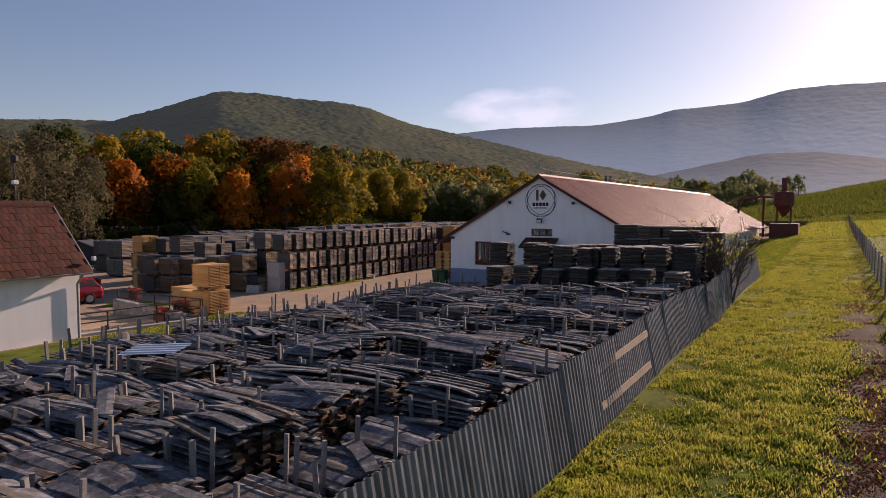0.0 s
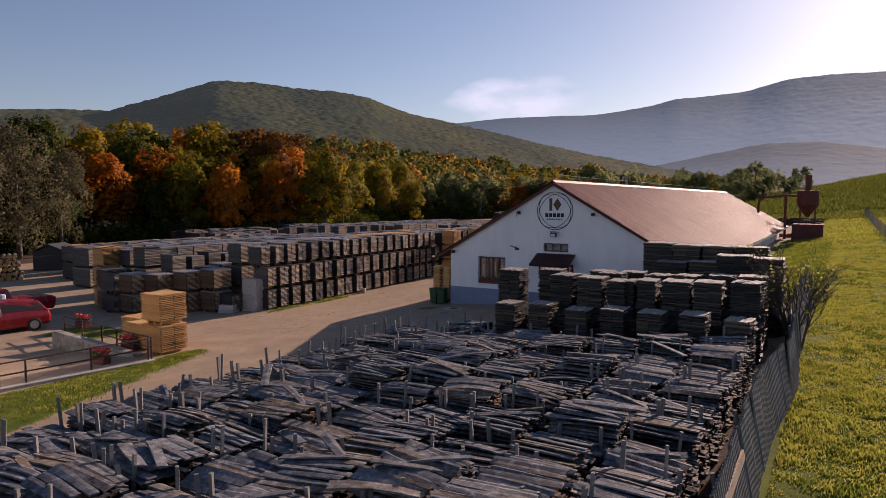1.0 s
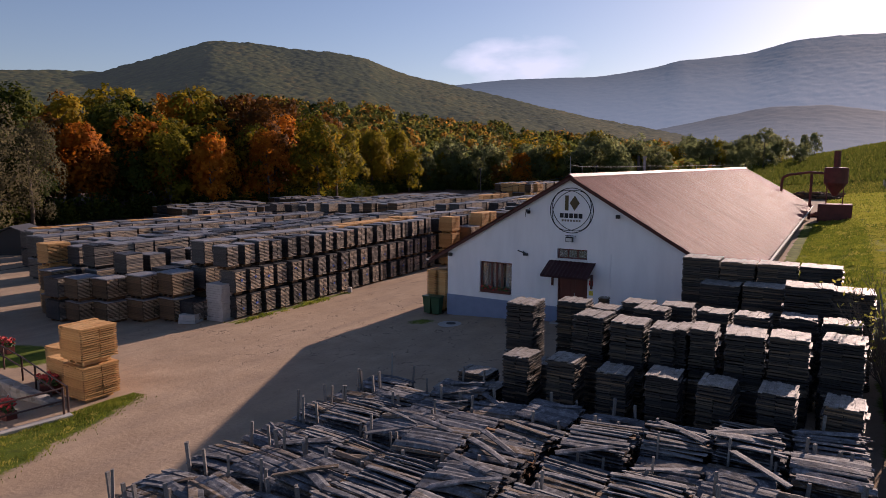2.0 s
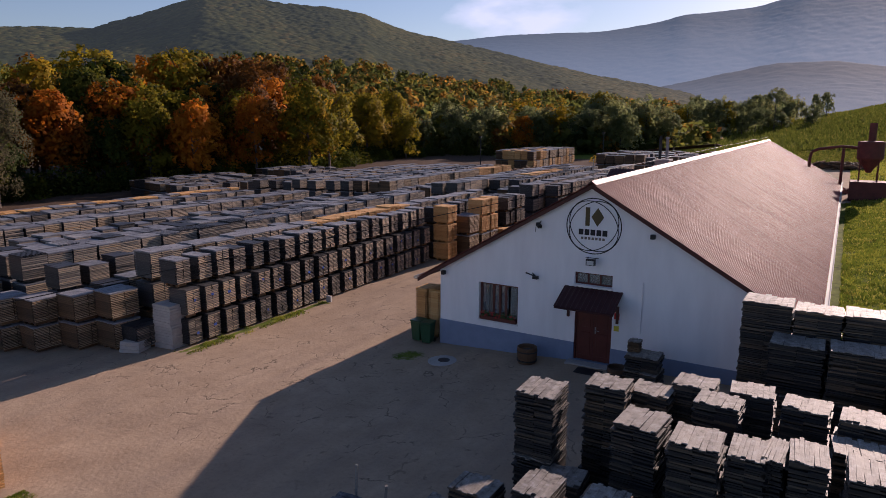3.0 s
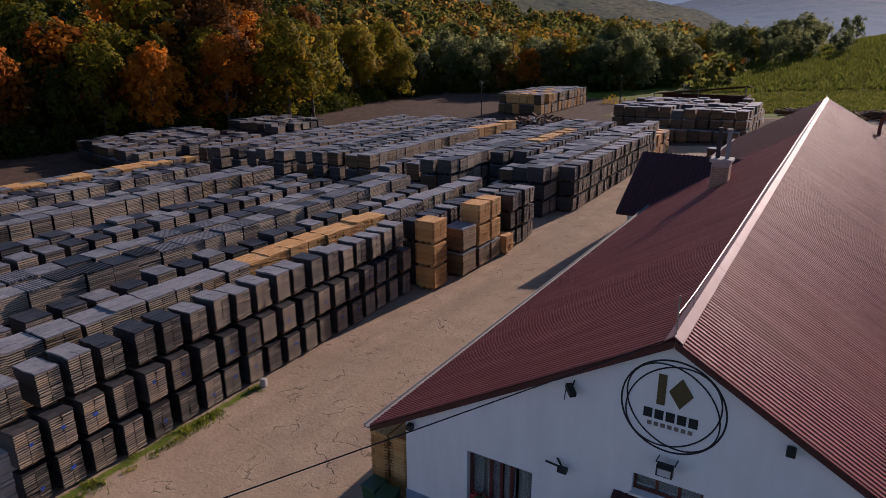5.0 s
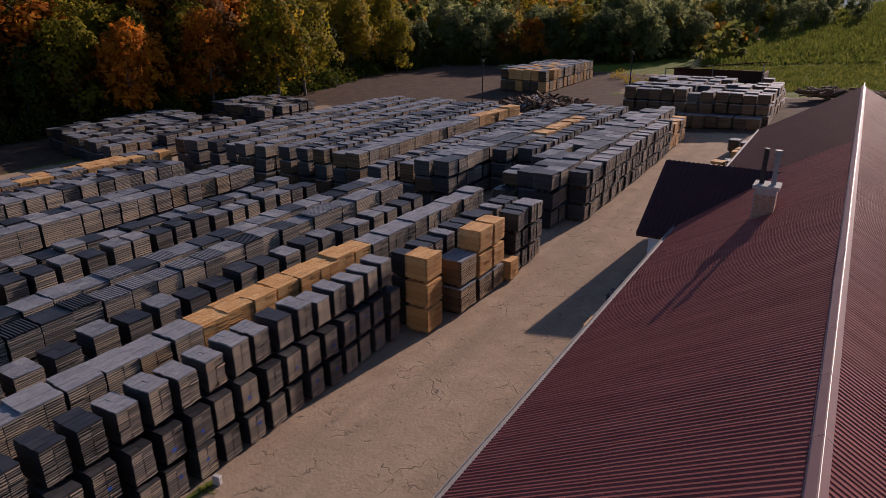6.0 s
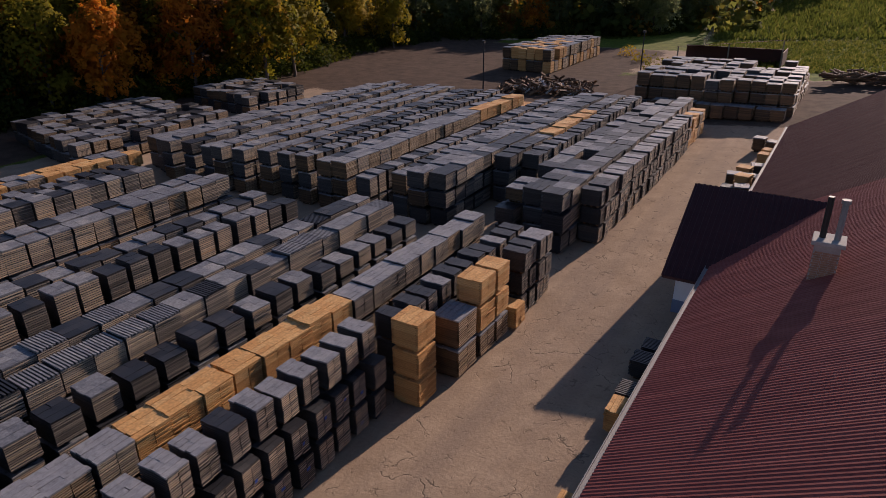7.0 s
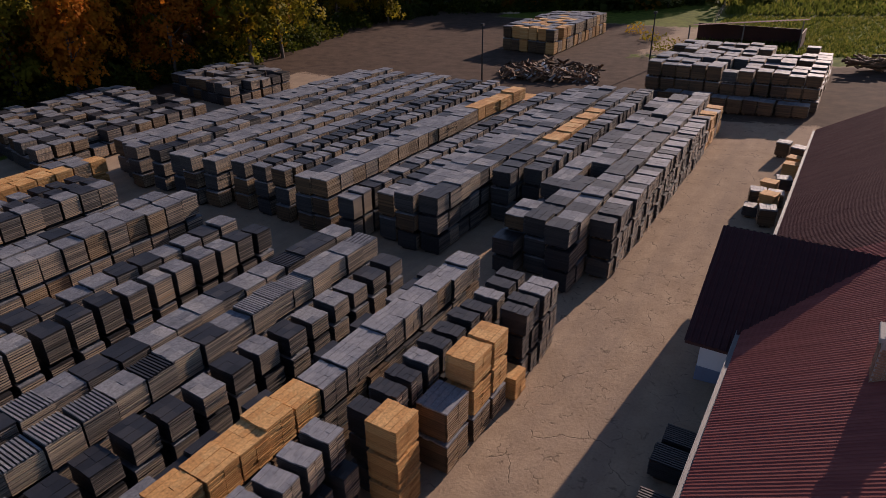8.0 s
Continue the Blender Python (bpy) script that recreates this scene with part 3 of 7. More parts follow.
def polar_hill(name, label, az_el, near, crest, eye, d_az, d_r, crown, material, seed, lift=0.0, power=1.4, relief=1.0, folds=0.3):
    """A wooded hillside seen from the valley: crest heights along the compass, crowns of trees stamped on. Gives back its bare height."""
    rng = np.random.default_rng(seed)
    a_known, e_known = zip(*az_el)
    A = np.radians(np.arange(a_known[0], a_known[-1], d_az))
    R = np.arange(near, crest * 1.12, d_r)
    top = eye[2] + crest * np.tan(np.radians(np.interp(np.degrees(A), a_known, e_known))) - crown * 0.6 * relief
    k = max(1, int(0.7 / d_az))
    top = np.convolve(np.pad(top, k, mode="edge"), np.ones(2 * k + 1) / (2 * k + 1), mode="valid")
    s = np.clip((R - near) / (crest - near), 0, None)
    rise = np.where(s <= 1, s ** power, 1 - (s - 1) * 2.5)
    Z = lift + (top[None, :] - lift) * rise[:, None]
    dip = np.sin(A * 37)[None, :] * np.sin(R / 60)[:, None] + np.sin(A * 80 + 1)[None, :] * np.sin(R / 33 + 2)[:, None] * 0.5
    Z = Z + dip * crown * folds * (s * np.clip(1 - s, 0, 1) * 4)[:, None]
    bare = Z.copy()
    cell = np.zeros_like(Z)
    tone = np.full_like(Z, 0.3)
    count = int((A[-1] - A[0]) * (crest ** 2 - near ** 2) / 2 / (crown * 0.8) ** 2)
    for _ in range(count):
        r = math.sqrt(rng.uniform(near ** 2, (crest * 1.08) ** 2))
        a = rng.uniform(A[0], A[-1])
        rad = crown * rng.uniform(0.3, 1.3)
        i0, i1 = int((r - rad - near) / d_r), int((r + rad - near) / d_r) + 2
        w = rad / r
        j0, j1 = int((a - w - A[0]) / math.radians(d_az)), int((a + w - A[0]) / math.radians(d_az)) + 2
        i0, j0 = max(i0, 0), max(j0, 0)
        if i0 >= i1 or j0 >= j1 or i0 >= len(R) or j0 >= len(A):
            continue
        dr = (R[i0:i1, None] - r) / rad
        da = (A[None, j0:j1] - a) / w
        h = np.clip(1 - dr * dr - da * da, 0, 1) ** 0.7 * rad * rng.uniform(0.3, 1.0) * relief
        over = h > cell[i0:i1, j0:j1]
        tr = np.clip(rng.normal(0.42, 0.2) + 0.22 * math.sin(a * 25 + r / 70), 0.02, 1)
        cell[i0:i1, j0:j1] = np.where(over, h, cell[i0:i1, j0:j1])
        tone[i0:i1, j0:j1] = np.where(over, tr, tone[i0:i1, j0:j1])
    Z = Z + cell + rng.normal(0, crown * 0.05 * relief, Z.shape)
    X = eye[0] + R[:, None] * np.sin(A)[None, :]
    Y = eye[1] + R[:, None] * np.cos(A)[None, :]
    nr, na = Z.shape
    k = np.arange(nr * na).reshape(nr, na)
    f = np.stack((k[:-1, :-1].ravel(), k[1:, :-1].ravel(), k[1:, 1:].ravel(), k[:-1, 1:].ravel()), 1)
    me = bpy.data.meshes.new(name)
    me.from_pydata(np.stack((X.ravel(), Y.ravel(), Z.ravel()), 1).tolist(), [], f.tolist())
    me.attributes.new("tone", "FLOAT", "POINT").data.foreach_set("value", tone.ravel().astype(np.float32))
    me.polygons.foreach_set("use_smooth", np.ones(len(me.polygons), dtype=bool))
    me.materials.append(material)
    tagged(new(name, me), label, "hill", kind="structure")
    return lambda a, r: float(bare[min(nr - 1, max(0, int((r - near) / d_r))), min(na - 1, max(0, int((a - A[0]) / math.radians(d_az))))])


EYE0 = (13.9, -32.9, 3.95)
LEFT_HILL = [(-76, 6.0), (-70, 6.2), (-61, 6.75), (-57.6, 6.85), (-56.0, 7.45), (-54.8, 7.85), (-51.9, 8.85), (-49.9, 9.62), (-46.6, 9.57), (-43.8, 9.27), (-40.1, 9.1), (-37.4, 8.62), (-35.5, 7.82), (-33.6, 7.25), (-30.5, 6.63), (-25.7, 5.52), (-22.9, 4.8), (-19.1, 3.91), (-13.9, 2.9), (-8, 1.5), (-2, 0)]
RIGHT_HILL = [(-40, 5), (-30.5, 6.5), (-27.6, 6.83), (-25.7, 6.97), (-21.2, 7.08), (-18.8, 7.05), (-16.4, 7.32), (-14.1, 7.65), (-12.6, 7.98), (-12.3, 8.12), (-10.5, 8.16), (-7.0, 8.38), (-6.2, 8.6), (-4.0, 9.12), (-1.0, 9.22), (1.8, 9.12), (8, 8.9), (20, 8), (40, 6), (70, 4)]
MID_HILL = [(-20, 0.6), (-14.8, 2.6), (-11.7, 3.2), (-8.8, 3.8), (-5.5, 4.4), (-1.7, 4.4), (2.5, 3.7), (10, 3.6), (25, 3.0), (50, 2)]
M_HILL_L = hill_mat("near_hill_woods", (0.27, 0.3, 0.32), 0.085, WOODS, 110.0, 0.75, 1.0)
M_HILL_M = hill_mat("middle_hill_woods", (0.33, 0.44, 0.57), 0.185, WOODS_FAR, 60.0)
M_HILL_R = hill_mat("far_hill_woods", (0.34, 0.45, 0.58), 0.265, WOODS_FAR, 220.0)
west_height = polar_hill("hill_west", "hill wooded with autumn oaks, under thin painted haze", LEFT_HILL, 150, 760, EYE0, 0.12, 2.6, 3.6, M_HILL_L, 5, lift=-2, relief=0.4)
polar_hill("hill_middle", "low wooded ridge under painted blue haze", MID_HILL, 420, 900, EYE0, 0.2, 6, 7.0, M_HILL_M, 6, lift=3, relief=0.12, folds=0.04)
polar_hill("hill_far", "long wooded ridge in painted blue haze", RIGHT_HILL, 650, 1700, EYE0, 0.16, 9, 8.0, M_HILL_R, 7, lift=4, power=1.2, relief=0.12, folds=0.04)


def hillside_wood():
    """The nearer trees of the wooded slope, behind the wood's edge."""
    rng = np.random.default_rng(8)
    kinds = [crown_flakes(rng, 150, 1.0, 1.9, 0.0, 0.33, 5) for _ in range(8)]
    quads, normals, tones = [], [], []
    for _ in range(2300):
        r, a = math.sqrt(rng.uniform(165 ** 2, 400 ** 2)), math.radians(rng.uniform(-74, -11))
        q, nrm, t = kinds[rng.integers(len(kinds))]
        turn, size = rng.uniform(0, 6.283), rng.uniform(2.6, 5.2)
        c, sn = math.cos(turn), math.sin(turn)
        rot = np.array(((c, sn, 0), (-sn, c, 0), (0, 0, 1)))
        at = np.array((EYE0[0] + r * math.sin(a), EYE0[1] + r * math.cos(a), west_height(a, r) - 1.0))
        quads.append(q @ rot * size + at)
        normals.append(nrm @ rot)
        tones.append(np.clip(rng.beta(1.6, 2.6) + 0.16 * math.sin(a * 30 + r / 45) + 0.12 * (t - 0.5), 0, 1))
    me = flake_mesh("hillside_wood", np.concatenate(quads), np.concatenate(normals), np.concatenate(tones), M_HILLSIDE)
    tagged(new("hillside_wood", me), "autumn wood of green, yellow and rusty trees up the slope", "wood", kind="stuff")


hillside_wood()


# ---- the hall ----
HALF, RIDGE, EAVE, LEN = 6.4, 5.79, 2.08, 51.9
WALL_X = 5.52
SLOPE = (RIDGE - EAVE) / HALF


def roof_z(x):
    return RIDGE - SLOPE * abs(x)


def wall_with_holes(g, x0, x1, z0, top, holes, y0, y1):
    """A wall along x whose top is a function of x, cut through by rectangular openings."""
    xs = sorted({x0, x1, 0.0, *(h[0] for h in holes), *(h[1] for h in holes)})
    for a, b in zip(xs, xs[1:]):
        mid = (a + b) / 2
        zs = [z0]
        for h in sorted(holes, key=lambda q: q[2]):
            if h[0] <= mid <= h[1]:
                zs += [h[2], h[3]]
        zs.append(None)
        for lo, hi in zip(zs[::2], zs[1::2]):
            if hi is None:
                if lo > min(top(a), top(b)) - 0.01:
                    continue
                prism(g, [(a, lo), (b, lo), (b, top(b)), (a, top(a))], y0, y1)
            elif hi - lo > 0.005:
                prism(g, [(a, lo), (b, lo), (b, hi), (a, hi)], y0, y1)


def corrugated(g, u0, u1, along, place, period, depth, thick=0.012):
    """A sheet with trapezoid ribs: u runs across the ribs, v in (0..1) along them; place(u, v, h) gives the point."""
    v, f = g
    us, hs = [], []
    n = max(1, int(round((u1 - u0) / period)))
    p = (u1 - u0) / n
    for k in range(n):
        for s, h in ((0, 0), (0.42, 0), (0.55, 1), (0.87, 1)):
            us.append(u0 + (k + s) * p)
            hs.append(h * depth)
    us.append(u1)
    hs.append(0)
    i = len(v)
    for layer in (0, -thick):
        for t in along:
            for u, h in zip(us, hs):
                v.append(tuple(place(u, t, h + layer)))
    m, rows = len(us), len(along)
    for layer in (0, 1):
        o = i + layer * m * rows
        for r in range(rows - 1):
            for k in range(m - 1):
                q = (o + r * m + k, o + r * m + k + 1, o + (r + 1) * m + k + 1, o + (r + 1) * m + k)
                f.append(q if layer == 0 else q[::-1])


def build_hall():
    hall = thing("workshop_hall", "long white-plastered workshop hall with red sheet-metal gable roof and blue plinth", "building")
    holes = [(-3.95, -2.46, 0.855, 2.175), (-0.445, 0.772, 0.04, 2.3), (-0.5, 0.726, 2.55, 2.945)]
    g = geo()
    wall_with_holes(g, -WALL_X, WALL_X, 0.6, lambda x: roof_z(x) - 0.1, [(a, b, max(c, 0.6), d) for a, b, c, d in holes], 0, 0.35)
    part("front_wall", g, M_PLASTER, hall, "white plastered gable wall", weld=True)
    g = geo()
    wall_with_holes(g, -WALL_X - 0.02, WALL_X + 0.02, -1.2, lambda x: 0.6, [(-0.45, 0.76, 0.04, 0.7)], -0.02, 0.35)
    part("plinth", g, M_BLUE, hall, "faded blue painted plinth", weld=True)
    for s in (-1, 1):
        g = geo()
        box(g, min(s * WALL_X, s * (WALL_X - 0.35)), max(s * WALL_X, s * (WALL_X - 0.35)), 0.352, LEN - 0.4, 0.6, roof_z(WALL_X) - 0.1)
        part("side_wall", g, M_PLASTER, hall)
        g = geo()
        box(g, min(s * (WALL_X + 0.02), s * (WALL_X - 0.35)), max(s * (WALL_X + 0.02), s * (WALL_X - 0.35)), 0.352, LEN - 0.4, -1.2, 0.6)
        part("side_plinth", g, M_BLUE, hall)
    g = geo()
    wall_with_holes(g, -WALL_X, WALL_X, -1, lambda x: roof_z(x) - 0.1, [], LEN - 0.4, LEN - 0.05)
    part("back_wall", g, M_PLASTER, hall, weld=True)
    # roof: ribbed sheets on both slopes, laid in two courses
    for s in (-1, 1):
        nrm = Vector((s * SLOPE, 0, 1)).normalized()
        slope = tagged(new("roof_slope"), "ribbed red sheet-metal roof slope")
        slope.parent = hall
        n = 44
        for k in range(n):
            ya, yb = -0.22 + (LEN + 0.22) * k / n, -0.22 + (LEN + 0.22) * (k + 1) / n
            for v0, v1, up in ((0.0, 0.502, 0.004), (0.5, 1.0, 0.0)):
                g = geo()
                jig = random.uniform(0, 0.006)
                corrugated(g, ya, yb + 0.03, (v0, v1), lambda u, t, h: Vector((s * HALF * t, u, RIDGE - SLOPE * HALF * t)) + nrm * (h + up + jig), 0.1316, 0.015)
                part("roof_sheet", g, M_ROOF_FAR if s < 0 and ya > 29 else M_ROOF, slope)
        g = geo()
        prism(g, [(s * 0.01, RIDGE - 0.03), (s * HALF, EAVE - 0.03), (s * HALF, EAVE - 0.17), (s * 0.01, RIDGE - 0.17)], -0.17, -0.1)
        part("barge_board", g, M_FASCIA, hall, "dark brown barge board")
        g = geo()
        prism(g, [(s * 0.01, RIDGE - 0.025), (s * (HALF - 0.02), EAVE - 0.025), (s * (HALF - 0.02), EAVE - 0.09), (s * 0.01, RIDGE - 0.09)], -0.098, LEN - 0.02)
        part("roof_deck", g, M_FASCIA, hall)
        g = geo()
        pts = [(s * (HALF + 0.01), EAVE - 0.05), (s * (HALF + 0.13), EAVE - 0.05), (s * (HALF + 0.13), EAVE + 0.02), (s * (HALF + 0.15), EAVE + 0.02), (s * (HALF + 0.15), EAVE - 0.075), (s * (HALF + 0.01), EAVE - 0.075)]
        prism(g, pts, -0.2, LEN)
        part("gutter", g, M_ZINC, hall, "grey zinc eaves gutter")
    g = geo()
    y = -0.24
    while y < LEN:
        y1 = min(y + 2.0, LEN + 0.03)
        w = 0.15
        g = geo()
        prism(g, [(-w, RIDGE - SLOPE * w + 0.055), (0, RIDGE + 0.085), (w, RIDGE - SLOPE * w + 0.055), (w, RIDGE - SLOPE * w + 0.035), (0, RIDGE + 0.06), (-w, RIDGE - SLOPE * w + 0.035)], y, y1 - 0.01)
        part("ridge_cap", g, M_CAP, hall, "pale pinkish metal ridge capping")
        y = y1
    # lightning wire on stays, with a rod at the gable
    g = geo()
    tube(g, (0, -0.12, RIDGE), (0, -0.12, RIDGE + 0.75), 0.014)
    part("lightning_rod", g, M_WIRE, hall)
    g = geo()
    knots = [(-0.12, 0.42), (1.2, 0.34), (12, 0.34), (25, 0.34), (38, 0.34), (51, 0.34)]
    for (ya, ha), (yb, hb) in zip(knots, knots[1:]):
        tube(g, (0, yb, RIDGE + 0.05), (0, yb, RIDGE + hb), 0.01, n=5)
        line = [(0, ya + (yb - ya) * t / 6, RIDGE + ha + (hb - ha) * t / 6 - 0.012 * (yb - ya) * t / 6 * (1 - t / 6)) for t in range(7)]
        for p, q in zip(line, line[1:]):
            tube(g, p, q, 0.009, n=5)
    part("lightning_wire", g, M_WIRE, hall, "thin lightning wire on stays along the ridge")
    # chimney with its two flues
    cx, cy = -2.65, 20.4
    chim = part("chimney", *chimney_geo(cx, cy), hall, "brick chimney with concrete cap")
    brick = mesh_of("brick", brick_geo(0.215, 0.06), M_BRICK)
    for c in range(20):
        for side in range(4):
            for k in range(3):
                b = new("brick", brick)
                b.parent = chim
                turn = Matrix.Translation((cx, cy, 3.62 + c * 0.074)) @ Euler((0, 0, radians(90 * side))).to_matrix().to_4x4()
                b.matrix_basis = turn @ Matrix.Translation(((k - 1) * 0.228 + (0.02 if c % 2 else -0.02), -0.358, 0))
    g = geo()
    box(g, cx - 0.46, cx + 0.46, cy - 0.46, cy + 0.46, 5.3, 5.44)
    part("chimney_cap", g, M_CONC, chim, bevel=0.02)
    g = geo()
    tube(g, (cx - 0.2, cy, 5.44), (cx - 0.2, cy, 6.75), 0.09, n=12)
    part("flue", g, M_BLACK, chim, "black steel flue pipe")
    g = geo()
    tube(g, (cx + 0.2, cy - 0.02, 5.44), (cx + 0.2, cy - 0.02, 6.6), 0.09, n=12)
    tube(g, (cx + 0.2, cy - 0.02, 6.6), (cx + 0.2, cy - 0.02, 6.72), 0.13, n=12)
    part("flue", g, M_ZINC, chim, "bare zinc flue pipe")
    # side annex with its own low gable
    ax, ay0, ay1, ar = -7.55, 23.85, 32.0, 4.2
    g = geo()
    ym = (ay0 + ay1) / 2
    half = (ay1 - ay0) / 2 + 0.45
    prism(g, [(ay0, -1.2), (ay1, -1.2), (ay1, 1.8), (ym, ar - 0.12), (ay0, 1.8)], ax, -4.6, axis="x")
    part("annex_wall", g, M_PLASTER, hall)
    g = geo()
    box(g, ax - 0.02, -5.6, ay0 - 0.02, ay1 + 0.02, -1.2, 0.45)
    part("annex_plinth", g, M_BLUE, hall)
    for s in (-1, 1):
        g = geo()
        k = (ar - 1.63) / half
        nrm = Vector((0, s * k, 1)).normalized()
        corrugated(g, -8.05, -2.2, (0, 0.5, 1), lambda u, t, h: Vector((u, ym + s * half * t, ar - k * half * t)) + nrm * (h + 0.02), 0.235, 0.03)
        part("annex_roof", g, M_ROOF_DARK, hall, "dark brown sheet-metal annex roof")
        g = geo()
        prism(g, [(ym, ar - 0.02), (ym + s * half, 1.62), (ym + s * half, 1.52), (ym, ar - 0.12)], -8.02, -2.4, axis="x")
        part("annex_roof_deck", g, M_FASCIA, hall)
    # window with frame, curtains and a box of flowers
    x0, x1, z0, z1 = holes[0]
    win = part("window", *frame_geo(x0, x1, z0, z1, 0.14, 0.22, 0.075, M_DOOR, (0.34, 0.5, 0.66)), hall, "red-brown framed window with curtains")
    for k in range(4):
        w = (x1 - x0) / 4
        g = geo()
        box(g, x0 + k * w + 0.05, x0 + (k + 1) * w - 0.05, 0.18, 0.186, z0 + 0.07, z1 - 0.07)
        pane = part("pane", g, M_GLASS, win)
        pane.visible_shadow = False
    for a, b in ((x0 + 0.12, x0 + 0.44), (x0 + 0.56, x0 + 0.7), (x1 - 0.66, x1 - 0.5), (x1 - 0.42, x1 - 0.1)):
        g = geo()
        v, f = g
        i = len(v)
        m = 12
        for zz in (z0 + 0.08, z1 - 0.06):
            for k in range(m + 1):
                v.append((a + (b - a) * k / m, 0.31 + 0.02 * math.sin(k * 1.9), zz))
        f += [(i + k, i + k + 1, i + m + 2 + k, i + m + 1 + k) for k in range(m)]
        part("curtain", g, M_CURTAIN, win, "pale curtain")
    g = geo()
    box(g, x0 - 0.02, x1 + 0.02, -0.06, 0.14, z0 - 0.05, z0 - 0.002)
    part("window_sill", g, M_WHITE, win)
    g = geo()
    box(g, x0 + 0.06, x1 - 0.06, -0.03, 0.12, z0, z0 + 0.13)
    fb = part("flower_box", g, M_DOOR, win, "brown box of red flowers")
    rng = random.Random(4)
    for mat_, nm, cnt in ((M_LEAFBOX, "leaves", 60), (M_FLOWER, "flowers", 34)):
        g = geo()
        for _ in range(cnt):
            c = Vector((rng.uniform(x0 + 0.08, x1 - 0.08), rng.uniform(-0.05, 0.12), z0 + 0.13 + rng.uniform(0, 0.14)))
            s = rng.uniform(0.02, 0.04)
            box(g, -s, s, -s, s, -s * 0.3, s * 0.3, Matrix.Translation(c) @ Euler((rng.uniform(-1, 1), rng.uniform(-1, 1), rng.uniform(0, 3))).to_matrix().to_4x4())
        part(nm, g, mat_, fb)
    # transom light above the door
    x0, x1, z0, z1 = holes[2]
    tr = part("transom_window", *frame_geo(x0, x1, z0, z1, 0.12, 0.2, 0.05, M_DOOR, (0.34, 0.66)), hall, "narrow three-paned transom window")
    for k in range(3):
        w = (x1 - x0) / 3
        g = geo()
        box(g, x0 + k * w + 0.035, x0 + (k + 1) * w - 0.035, 0.15, 0.156, z0 + 0.045, z1 - 0.045)
        part("pane", g, M_GLASS, tr).visible_shadow = False
    g = geo()
    box(g, x0 - 0.03, x1 + 0.03, -0.07, 0.12, z0 - 0.05, z0 - 0.002)
    part("window_sill", g, M_WHITE, tr)
    g = geo()
    box(g, x0, x1, 0.32, 0.33, z0, z1)
    part("blind", g, M_CURTAIN, tr, "pale blind")
    # double door
    x0, x1, z0, z1 = holes[1]
    xm = (x0 + x1) / 2
    for a, b in ((x0 + 0.05, xm - 0.004), (xm + 0.004, x1 - 0.05)):
        g = geo()
        box(g, a, b, 0.08, 0.14, z0 + 0.02, z1 - 0.04)
        leaf = part("door", g, M_DOOR, hall, "closed red-brown panelled door leaf")
        for c, d in ((z0 + 0.18, z0 + 0.95), (z0 + 1.12, z1 - 0.2)):
            g = geo()
            box(g, a + 0.09, b - 0.09, 0.062, 0.0795, c, d)
            part("door_panel", g, M_DOOR, leaf, bevel=0.012)
    g = geo()
    box(g, xm + 0.05, xm + 0.09, 0.06, 0.0795, 0.98, 1.2)
    tube(g, (xm + 0.07, 0.065, 1.09), (xm + 0.07, 0.02, 1.09), 0.012)
    tube(g, (xm + 0.07, 0.03, 1.09), (xm + 0.2, 0.03, 1.09), 0.011)
    part("door_handle", g, M_ZINC, leaf, "silver lever handle")
    g = geo()
    for a, b in ((x0, x0 + 0.048), (x1 - 0.048, x1)):
        box(g, a, b, 0.04, 0.2, z0, z1)
    box(g, x0, x1, 0.04, 0.2, z1 - 0.037, z1)
    part("door_frame", g, M_DOOR, hall)
    g = geo()
    box(g, x0 - 0.15, x1 + 0.2, -0.42, -0.022, -0.3, 0.035)
    part("doorstep", g, M_CONC, hall, "worn concrete doorstep", bevel=0.015)
    # little porch roof
    pr = part("porch_roof", *porch_geo(), hall, "small dark brown tiled porch roof on brackets")
    for x in (-0.66, 0.94):
        g = geo()
        box(g, x - 0.04, x + 0.04, -0.85, 0.0, 1.93, 2.0)
        box(g, x - 0.04, x + 0.04, -0.06, -0.001, 1.45, 1.93)
        m = Matrix.Translation((x, -0.05, 1.5)) @ Euler((radians(-50), 0, 0)).to_matrix().to_4x4()
        box(g, -0.035, 0.035, -0.035, 0.035, 0, 0.75, m)
        part("bracket", g, M_FASCIA, pr)
    # emblem: two rings, crossing ellipses, plain shapes for the lettering
    ex, ez, er = 0.05, 4.45, 0.885
    emblem = part("emblem", *ring_geo(ex, ez, [(er, er, 0, 0.03), (er * 0.985, er * 0.8, 0, 0.024), (er * 0.8, er * 0.985, 0, 0.024)], -0.012), hall, "round black emblem of crossing rings on the wall")
    g = geo()
    box(g, ex - 0.27, ex - 0.13, -0.014, -0.002, ez + 0.0, ez + 0.58)
    prism(g, [(ex - 0.08, ez + 0.29), (ex + 0.12, ez + 0.0), (ex + 0.32, ez + 0.29), (ex + 0.12, ez + 0.58)], -0.014, -0.002)
    part("monogram", g, M_GOLD, emblem, "bronze-coloured monogram shape")
    for k in range(5):
        g = geo()
        box(g, ex - 0.47 + k * 0.19, ex - 0.47 + k * 0.19 + 0.15, -0.012, -0.002, ez - 0.29, ez - 0.11)
        part("name_bar", g, M_SIGN, emblem)
    for k in range(7):
        g = geo()
        box(g, ex - 0.39 + k * 0.114, ex - 0.39 + k * 0.114 + 0.075, -0.012, -0.002, ez - 0.43, ez - 0.355)
        part("place_bar", g, M_POST, emblem)
